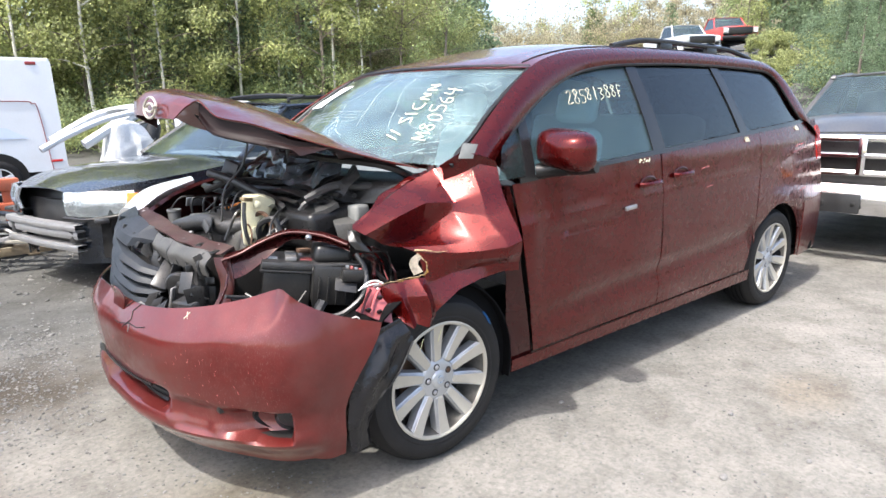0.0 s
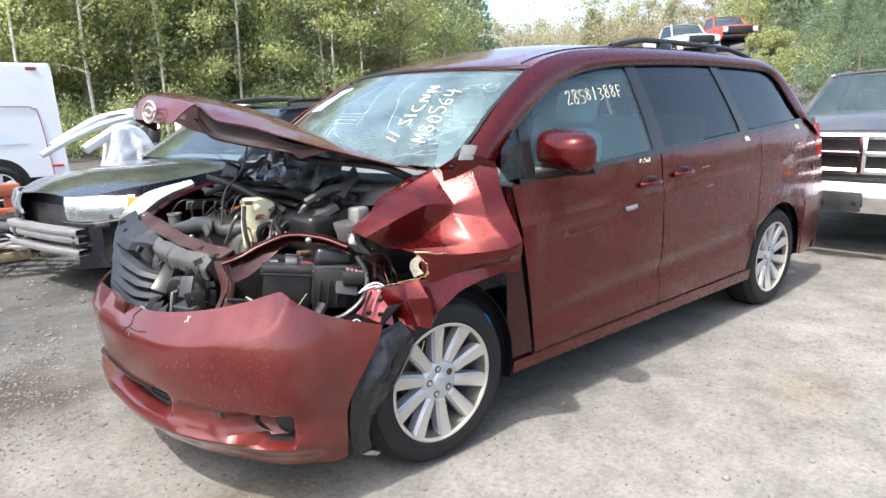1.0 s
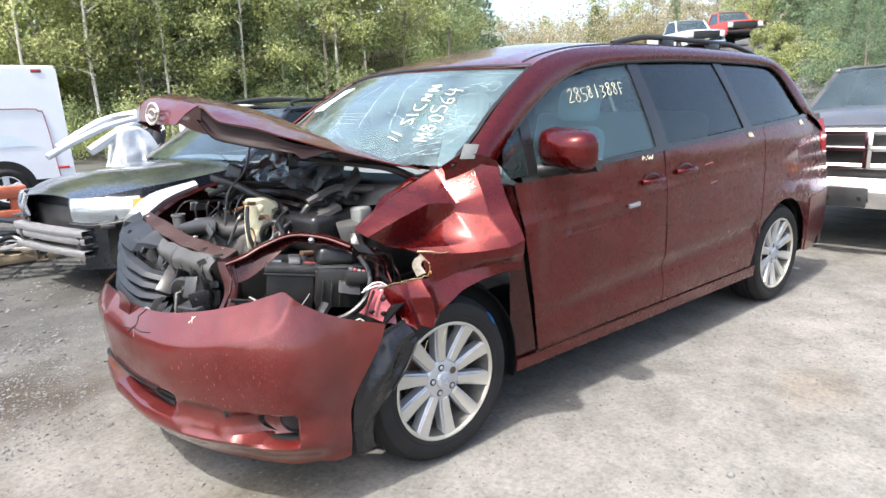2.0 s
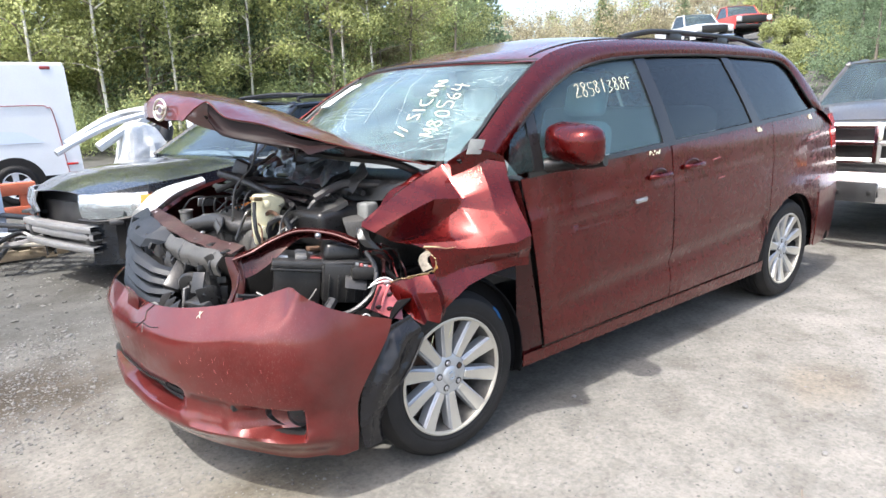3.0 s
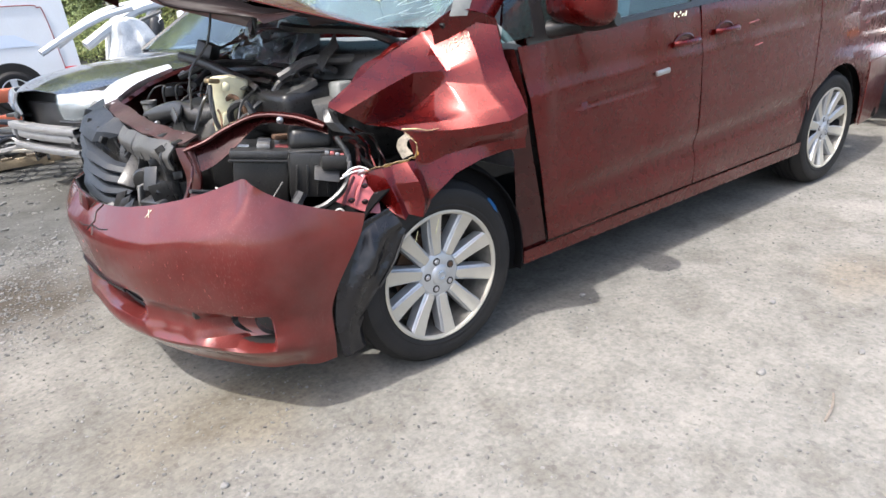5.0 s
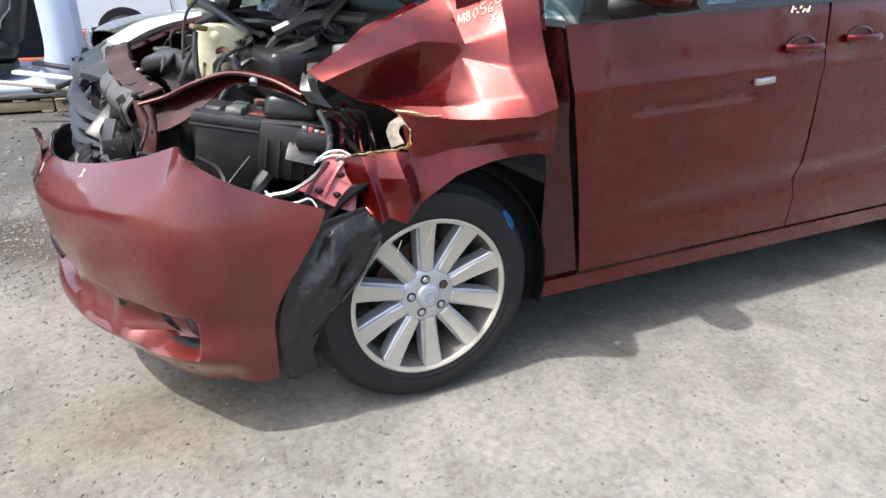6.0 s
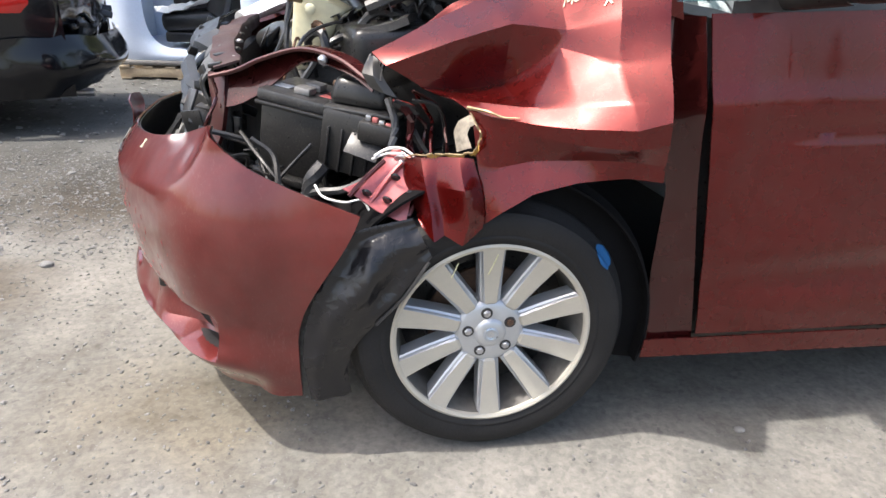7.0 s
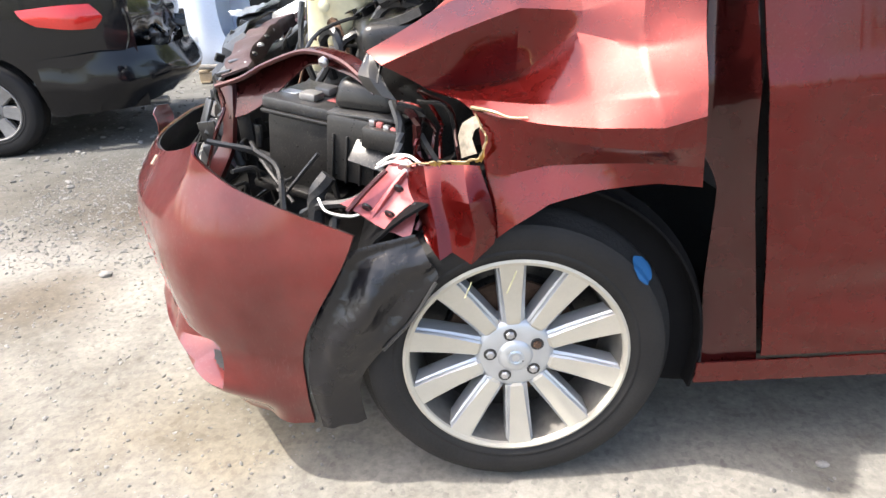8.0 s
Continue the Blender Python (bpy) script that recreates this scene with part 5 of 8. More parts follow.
# battery and fuse box
bat = new("battery")
bat.parent = van
bat.matrix_local = pose(-0.448, 0.435, 0.745, 0, 8, -24)
part("case", block((0.182, 0.185, 0.19), (0, 0, 0), 0.008), BLACK, bat, "black battery case")
part("lid", block((0.20, 0.205, 0.030), (0, 0, 0.103), 0.008), DARK_GREY, bat)
part("lid_rim", block((0.206, 0.210, 0.012), (0, 0, 0.082), 0.004), BLACK, bat)
for k, y in enumerate((-0.055, 0.01)):
    part("vent_cap", block((0.045, 0.045, 0.02), (0.01, y, 0.127), 0.006), GREY_METAL, bat, "grey vent cap")
part("warning_label", block((0.04, 0.035, 0.002), (-0.06, -0.03, 0.1195), 0.0008), WHITE_MARK, bat, "white label")
part("warning_label", block((0.05, 0.05, 0.002), (0.072, -0.02, 0.1195), 0.0008), PINK, bat, "faded pink label")
part("terminal", lathe([(0.012, 0), (0.010, 0.025), (0.001, 0.026)], 12, pose(0.055, 0.06, 0.118, 90, 0, 0)), STEEL, bat)
part("clamp", block((0.06, 0.03, 0.018), (0.065, 0.065, 0.135), 0.005, (0, 0, 30)), RUST, bat)
part("strap", tube([(0.095, -0.08, 0.12), (0.098, -0.108, 0.08), (0.105, -0.112, -0.04), (0.13, -0.11, -0.12)], 0.008, 6, 12), BLACK, bat)
part("tray", block((0.24, 0.24, 0.02), (0, 0, -0.105), 0.005), BLACK, bat)
fuse = new("fuse_box")
fuse.parent = van
fuse.matrix_local = pose(-0.285, 0.325, 0.79, 0, 8, -22)
part("lid", block((0.16, 0.17, 0.070), (-0.02, 0.02, 0.090), 0.022, (0, -4, 0), seg=3, taper=0.84), BLACK, fuse, "black fuse box lid")
part("case", block((0.20, 0.19, 0.16), (0.005, 0, -0.03), 0.015), BLACK, fuse)
part("lid_edge", block((0.19, 0.20, 0.010), (0, 0.01, 0.052), 0.004, (0, -4, 0)), DARK_GREY, fuse)
part("step", block((0.09, 0.05, 0.05), (0.055, -0.10, 0.020), 0.010), BLACK, fuse)
part("bracket", block((0.085, 0.004, 0.055), (0.03, -0.115, -0.02), 0.002, (-40, 6, 0)), DARK_GREY, fuse, "grey bracket plate")
for k in range(4):
    part("connector", block((0.014, 0.014, 0.014), (0.03 + 0.017 * k, -0.105, 0.052 - 0.003 * k), 0.003), PINK if k % 2 else STEEL, fuse)
for k in range(5):
    part("rib", block((0.006, 0.01, 0.11), (-0.07 + 0.035 * k, -0.098, -0.05), 0.002), BLACK, fuse)
for k, (pts, r, mt) in enumerate((
        ([(-0.47, 0.22, 0.63), (-0.42, 0.19, 0.66), (-0.34, 0.16, 0.68), (-0.26, 0.15, 0.74), (-0.23, 0.18, 0.82), (-0.245, 0.22, 0.88)], 0.010, DARK_GREY),
        ([(-0.44, 0.20, 0.60), (-0.43, 0.21, 0.68), (-0.40, 0.22, 0.72)], 0.020, DARK_GREY),
        ([(-0.28, 0.14, 0.765), (-0.25, 0.13, 0.785), (-0.215, 0.13, 0.785), (-0.19, 0.12, 0.77)], 0.0035, WIRE_WHITE),
        ([(-0.285, 0.15, 0.755), (-0.25, 0.125, 0.775), (-0.21, 0.12, 0.775)], 0.003, WIRE_WHITE),
        ([(-0.42, 0.17, 0.685), (-0.40, 0.14, 0.665), (-0.35, 0.13, 0.655), (-0.31, 0.13, 0.66), (-0.29, 0.12, 0.63)], 0.003, WIRE_WHITE),
        ([(-0.62, 0.42, 0.75), (-0.56, 0.33, 0.70), (-0.50, 0.27, 0.64)], 0.006, BLACK),
        ([(-0.50, 0.22, 0.585), (-0.46, 0.18, 0.56), (-0.41, 0.17, 0.58), (-0.39, 0.19, 0.63)], 0.012, DARK_GREY))):
    part("cable", tube(pts, r, 7, 20), mt, van, "white cable" if mt is WIRE_WHITE else "dark cable")
# headlamp mounting left open, with its crushed panel
part("lamp_panel", cage([[(-0.36, 0.06, 0.715), (-0.30, 0.09, 0.745), (-0.23, 0.135, 0.79)], [(-0.29, 0.045, 0.675), (-0.25, 0.075, 0.71), (-0.20, 0.10, 0.77)], [(-0.215, 0.030, 0.645), (-0.205, 0.055, 0.69), (-0.205, 0.095, 0.75)]], 20, 20, 0.004, 0.016, 3.0, 0.3), PINK, van, "crushed pale red headlamp panel", angle=20)
for k in range(4):
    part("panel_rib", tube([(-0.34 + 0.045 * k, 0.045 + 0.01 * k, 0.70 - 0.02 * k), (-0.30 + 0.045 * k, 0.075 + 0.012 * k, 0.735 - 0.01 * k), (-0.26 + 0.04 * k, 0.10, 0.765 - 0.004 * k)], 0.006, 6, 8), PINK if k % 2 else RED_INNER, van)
part("lamp_panel_bolt", lathe([(0.020, 0.0), (0.020, -0.006), (0.010, -0.008), (0.009, -0.016), (0.001, -0.016)], 14, pose(-0.217, 0.118, 0.760, 30, 0, -25)), STEEL, van, "steel bolt with washer")
for k, (x, y, z) in enumerate(((-0.30, 0.065, 0.705), (-0.255, 0.06, 0.69), (-0.20, 0.068, 0.70), (-0.235, 0.085, 0.735))):
    part("panel_hole", lathe([(0.012, -0.002), (0.009, -0.006), (0.001, -0.004)], 12, pose(x, y - 0.006, z, 30, 0, -25)), BLACK, van)
# Black here stands for the shade in the hole behind the torn wing.
part("apron", cage([[(-0.28, 0.25, 0.95), (-0.1, 0.27, 1.0), (0.1, 0.25, 1.1)], [(-0.22, 0.27, 0.82), (-0.1, 0.29, 0.85), (0.1, 0.26, 0.9)], [(-0.20, 0.29, 0.62), (-0.1, 0.30, 0.62), (0.1, 0.28, 0.62)]], 24, 24, 0.006, 0.035, 9.0), BLACK, van, "crushed inner wing, blackened for shade", angle=20)
rng = random.Random(77)
for k in range(7):
    j = lambda: rng.uniform(-0.022, 0.022)
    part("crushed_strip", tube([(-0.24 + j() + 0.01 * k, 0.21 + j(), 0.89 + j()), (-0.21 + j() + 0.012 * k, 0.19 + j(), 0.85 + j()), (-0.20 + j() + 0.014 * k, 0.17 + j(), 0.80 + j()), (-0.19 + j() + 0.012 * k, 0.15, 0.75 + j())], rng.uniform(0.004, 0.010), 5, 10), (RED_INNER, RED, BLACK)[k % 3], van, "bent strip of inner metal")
part("apron_far", cage([[(-0.75, 1.42, 0.93), (-0.4, 1.66, 1.04), (0.1, 1.72, 1.14)], [(-0.73, 1.46, 0.86), (-0.4, 1.71, 0.97), (0.1, 1.76, 1.06)], [(-0.7, 1.45, 0.6), (-0.4, 1.7, 0.6), (0.1, 1.75, 0.6)]], 16, 12, 0.02, 0.008, 9.0), RED_INNER, van, "red inner wing with slots")
for k in range(4):
    part("wing_slot", lathe([(0.016, 0), (0.001, 0.002)], 10, pose(-0.70 + 0.09 * k, 1.455 + 0.065 * k, 0.945 + 0.027 * k, 80, 0, 0)), BLACK, van)
part("headlamp_far", cage([[(-0.72, 1.45, 0.955), (-0.56, 1.58, 1.02), (-0.36, 1.70, 1.06)], [(-0.77, 1.50, 0.975), (-0.60, 1.66, 1.045), (-0.36, 1.77, 1.075)], [(-0.79, 1.56, 0.92), (-0.64, 1.73, 1.00), (-0.37, 1.84, 1.03)], [(-0.77, 1.58, 0.84), (-0.63, 1.75, 0.92), (-0.37, 1.86, 0.96)]], 20, 12, 0.02), LAMP_CLEAR, van, "clear far headlamp")
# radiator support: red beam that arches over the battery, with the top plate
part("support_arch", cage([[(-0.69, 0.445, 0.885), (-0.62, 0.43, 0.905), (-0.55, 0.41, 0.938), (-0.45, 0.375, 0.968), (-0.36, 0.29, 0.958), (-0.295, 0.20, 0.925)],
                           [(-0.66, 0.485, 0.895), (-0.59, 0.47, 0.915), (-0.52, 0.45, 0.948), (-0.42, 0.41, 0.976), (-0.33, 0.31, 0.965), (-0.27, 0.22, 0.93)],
                           [(-0.665, 0.44, 0.805), (-0.61, 0.425, 0.820), (-0.535, 0.41, 0.868), (-0.44, 0.38, 0.938), (-0.35, 0.29, 0.93), (-0.28, 0.205, 0.895)]], 40, 10, 0.004, 0.005, 1.0, 0.2), INNER_SHADE_RED, van, "bent red support beam darkened for shade", angle=30)
part("arch_rim", tube([(-0.69, 0.443, 0.887), (-0.62, 0.428, 0.907), (-0.55, 0.408, 0.940), (-0.45, 0.373, 0.970), (-0.36, 0.288, 0.960), (-0.295, 0.198, 0.927)], 0.006, 6, 30), RED_INNER, van, "folded red edge of the support beam")
part("arch_bolt", lathe([(0.012, 0.0), (0.012, -0.008), (0.006, -0.014), (0.001, -0.014)], 10, pose(-0.395, 0.315, 0.955, 20, 0, -30)), STEEL, van, "bright steel bolt")
part("support_post", cage([[(-0.70, 0.49, 0.89), (-0.655, 0.46, 0.89)], [(-0.70, 0.47, 0.79), (-0.66, 0.43, 0.79)], [(-0.75, 0.46, 0.68), (-0.71, 0.42, 0.66)]], 8, 14, 0.012, 0.012, 4.0), RED_INNER, van, "twisted red support post")
part("support_edge", tube([(-0.685, 0.445, 0.885), (-0.675, 0.435, 0.84), (-0.70, 0.41, 0.78), (-0.74, 0.42, 0.69)], 0.005, 6, 14), INNER_SHADE_RED, van)
part("radiator_support", cage([[(-0.74, 1.42, 0.965), (-0.76, 1.15, 0.955), (-0.75, 0.80, 0.925), (-0.68, 0.47, 0.905)], [(-0.68, 1.44, 0.975), (-0.69, 1.15, 0.965), (-0.68, 0.80, 0.935), (-0.62, 0.50, 0.925)], [(-0.67, 1.44, 0.93), (-0.68, 1.15, 0.92), (-0.67, 0.80, 0.89), (-0.61, 0.50, 0.88)]], 40, 12, 0.006, 0.012, 7.0, 0.3), RED_DUSTY, van, "dusty red radiator support")
part("radiator_shroud", cage([[(-0.76, 1.05, 0.925), (-0.75, 0.80, 0.915), (-0.69, 0.52, 0.90)], [(-0.79, 1.05, 0.89), (-0.78, 0.80, 0.872), (-0.73, 0.52, 0.862)], [(-0.78, 1.05, 0.845), (-0.77, 0.80, 0.825), (-0.72, 0.52, 0.82)]], 24, 18, 0.006, 0.014, 5.0), ENGINE_GREY, van, "grey plastic shroud", angle=25)
for k in range(7):
    y = 1.36 - 0.13 * k
    part("support_bolt", lathe([(0.011, 0.0), (0.011, 0.006), (0.006, 0.010), (0.001, 0.010)], 8, pose(-0.715 + 0.012 * k, y, 0.962 - 0.008 * k, 90, 0, 0)), BLACK if k % 2 else STEEL, van)
    part("support_notch", block((0.035, 0.030, 0.012), (-0.735 + 0.008 * k, y - 0.06, 0.957 - 0.0085 * k), 0.003, (0, -10, 15 * (k % 3))), BLACK, van)
for k in range(6):
    part("shroud_rib", tube([(-0.765 + 0.012 * k, 1.00 - 0.085 * k, 0.918 - 0.004 * k), (-0.797 + 0.012 * k, 1.00 - 0.085 * k, 0.880 - 0.005 * k), (-0.790 + 0.012 * k, 1.00 - 0.085 * k, 0.838 - 0.005 * k)], 0.007, 6, 8), DARK_GREY, van)
part("radiator", block((0.04, 0.85, 0.42), (-0.70, 1.08, 0.68), 0.006), DARK_GREY, van)
for k in range(9):
    part("front_clutter", block((0.03 + 0.02 * (k % 3), 0.05 + 0.02 * (k % 2), 0.05 + 0.03 * (k % 4)), (-0.79 + 0.02 * (k % 3), 1.00 - 0.055 * k, 0.80 - 0.02 * k + 0.03 * (k % 2)), 0.008, (10 * k, 15 * k, 25 * k)), (BLACK, DARK_GREY, BLACK)[k % 3], van)
part("horn", lathe([(0.045, 0.03), (0.048, 0.0), (0.04, -0.012), (0.015, -0.016), (0.001, -0.014)], 24, pose(-0.775, 0.735, 0.752, 0, 0, -40)), BLACK, van, "round dark horn")
part("horn_bracket", block((0.012, 0.05, 0.12), (-0.80, 0.72, 0.69), 0.004, (0, 12, -50)), GREY_METAL, van)
part("crash_bar", tube([(-0.70, 0.35, 0.60), (-0.84, 0.60, 0.60), (-0.89, MID, 0.60), (-0.84, 1.4, 0.60)], 0.06, 4, 16), GREY_METAL, van)

# broken grey grille, folded slats
gr = new("grille")
gr.parent = van
tagged(gr, "broken weathered grey slatted grille")
part("grille_top", cage([[(-0.74, 1.40, 0.990), (-0.78, 1.20, 0.980), (-0.77, 1.05, 0.955), (-0.70, 0.98, 0.925)], [(-0.82, 1.40, 0.950), (-0.87, 1.20, 0.935), (-0.85, 1.05, 0.905), (-0.78, 0.95, 0.890)], [(-0.84, 1.38, 0.925), (-0.89, 1.20, 0.900), (-0.87, 1.08, 0.870), (-0.83, 1.02, 0.868)]], 24, 18, 0.004, 0.009, 3.0, 0.9), GRILLE_GREY, gr, angle=16)
for k in range(4):
    t = k / 3
    a = [(-0.815 - 0.050 * t, 1.40, 0.942 - 0.200 * t), (-0.875 - 0.030 * t, 1.24, 0.888 - 0.182 * t), (-0.890 - 0.015 * t, 1.08, 0.842 - 0.158 * t), (-0.855 - 0.030 * t, 0.95, 0.800 - 0.130 * t), (-0.770 - 0.055 * t, 0.84, 0.768 - 0.096 * t)]
    tall = (0.050, 0.046, 0.039, 0.031, 0.022)
    b = [(x - 0.018, y, z - 0.55 * h) for (x, y, z), h in zip(a, tall)]
    c = [(x - 0.006, y, z - h) for (x, y, z), h in zip(a, tall)]
    e = [(x + 0.030, y, z + 0.004) for x, y, z in a]
    part("grille_slat", cage([e, a, b, c], 32, 12, 0.002, 0.004, 3.3 * k, 0.8), GRILLE_GREY, gr, angle=18)
part("grille_backing", cage([[(-0.77, 1.38, 0.90), (-0.83, 1.10, 0.84), (-0.73, 0.84, 0.76)], [(-0.80, 1.38, 0.72), (-0.86, 1.10, 0.68), (-0.78, 0.84, 0.64)]], 12, 6, 0.006), BLACK, gr)
for k in range(4):
    part("grille_clip", block((0.03, 0.014, 0.028), (-0.83 - 0.012 * (k % 2), 1.28 - 0.10 * k, 0.955 - 0.024 * k), 0.004, (8 * k, 20, 12 * k)), BLACK, gr)
for k in range(3):
    part("grille_shard", cage([[(-0.87, 0.80 - 0.05 * k, 0.71 - 0.01 * k), (-0.84, 0.76 - 0.05 * k, 0.72)], [(-0.90, 0.80 - 0.06 * k, 0.665), (-0.87, 0.77 - 0.06 * k, 0.67)]], 5, 5, 0.004, 0.008, k), BLACK, gr)

# black backing of the wheel arch behind the tyre
part("arch_backing", sheet(lambda u, v: (lambda a, r: Vector((r * math.cos(a), 0.045 + 0.02 * v, 0.345 + r * math.sin(a))))(radians(lerp(-16, 100, u)), lerp(0.33, 0.43, v)), 30, 4, 0.006), ARCH_BLACK, van, "black plastic arch liner")

# small parts and loose cables in the engine bay
rng = random.Random(31)
for k in range(46):
    x, y = rng.uniform(-0.50, -0.02), rng.uniform(0.55, 1.5)
    z = 0.92 + 0.14 * (x + 0.6) + rng.uniform(-0.03, 0.06)
    a, ln = rng.uniform(0, 6.28), rng.uniform(0.06, 0.20)
    p, d = Vector((x, y, z)), Vector((math.cos(a) * ln, math.sin(a) * ln, rng.uniform(-0.04, 0.03)))
    pts = [p - d + Vector((0, 0, -0.07)), p - d * 0.5 + Vector((0, 0, rng.uniform(0, 0.03))), p + d * 0.4 + Vector((rng.uniform(-0.03, 0.03), 0, rng.uniform(0, 0.04))), p + d + Vector((0, 0, -0.08))]
    part("cable", tube(pts, rng.choice((0.004, 0.005, 0.007, 0.010, 0.013)), 6, 12), rng.choice((BLACK, BLACK, DARK_GREY, DARK_GREY, GREY_METAL, RUST)), van)
for k in range(44):
    x, y = rng.uniform(-0.60, 0.02), rng.uniform(0.5, 1.55)
    z = 0.90 + 0.14 * (x + 0.6) + rng.uniform(-0.03, 0.05)
    part("bracket", block((rng.uniform(0.02, 0.10), rng.uniform(0.004, 0.022), rng.uniform(0.015, 0.06)), (x, y, z), 0.006, (rng.uniform(-30, 30), rng.uniform(-30, 30), rng.uniform(0, 180))), rng.choice((BLACK, DARK_GREY, DARK_GREY, GREY_METAL, GRILLE_GREY, STEEL)), van)
for k in range(26):
    x, y = rng.uniform(-0.80, -0.66), rng.uniform(0.55, 0.95)
    part("bracket", block((rng.uniform(0.004, 0.012), rng.uniform(0.02, 0.07), rng.uniform(0.02, 0.09)), (x, y, rng.uniform(0.66, 0.86)), 0.003, (rng.uniform(-30, 30), rng.uniform(-30, 30), rng.uniform(0, 180))), rng.choice((BLACK, BLACK, DARK_GREY)), van)
for k in range(12):
    a = Vector((rng.uniform(-0.66, -0.5), rng.uniform(0.2, 0.5), rng.uniform(0.55, 0.72)))
    d = Vector((rng.uniform(-0.1, 0.12), rng.uniform(-0.1, 0.1), rng.uniform(-0.1, 0.1)))
    part("cable", tube([a - d, a + Vector((0.02, 0.02, 0.02)), a + d], rng.choice((0.003, 0.005, 0.008)), 6, 8), rng.choice((BLACK, BLACK, DARK_GREY)), van)
# crumpled black liner sheets under the bonnet's rear edge
for k in range(6):
    y = 0.45 + 0.17 * k
    part("torn_sheet", cage([[(-0.16, y, 1.08), (-0.10, y + 0.1, 1.13), (-0.02, y + 0.2, 1.12)], [(-0.08, y - 0.03, 1.16), (-0.05, y + 0.09, 1.20), (0.02, y + 0.18, 1.17)]], 10, 10, 0.003, 0.035, 5.0 + k), BLACK, van, "crumpled black plastic sheet", angle=20)

# crumpled silver film and bent rails under the windscreen
part("silver_film", cage([[(-0.17, 0.62, 1.09), (-0.20, 0.95, 1.08), (-0.20, 1.25, 1.08), (-0.16, 1.55, 1.09)], [(-0.10, 0.60, 1.15), (-0.13, 0.95, 1.16), (-0.13, 1.25, 1.16), (-0.09, 1.55, 1.15)], [(-0.04, 0.58, 1.19), (-0.09, 0.95, 1.235), (-0.09, 1.25, 1.235), (-0.03, 1.55, 1.20)]], 40, 22, 0.002, 0.045, 6.0, 0.3), SILVER_FILM, van, "crumpled silver film", angle=15)
rng = random.Random(52)
for k in range(6):
    x, z = -0.20 - 0.035 * k, 1.085 - 0.012 * k
    rows = [[(x + rng.uniform(-0.02, 0.02), y, z + rng.uniform(-0.012, 0.012)) for y in (0.45 + 0.04 * k, 0.75, 1.05, 1.35, 1.60)]]
    rows.append([(p[0] + 0.022, p[1] + 0.01, p[2] + 0.010) for p in rows[0]])
    rows.append([(p[0] + 0.030, p[1] + 0.01, p[2] - 0.012) for p in rows[0]])
    part("bent_rail", cage(rows, 24, 4, 0.003, 0.006, k, 0.6), (BLACK, DARK_GREY, BLACK)[k % 3], van, "bent black rail", angle=25)

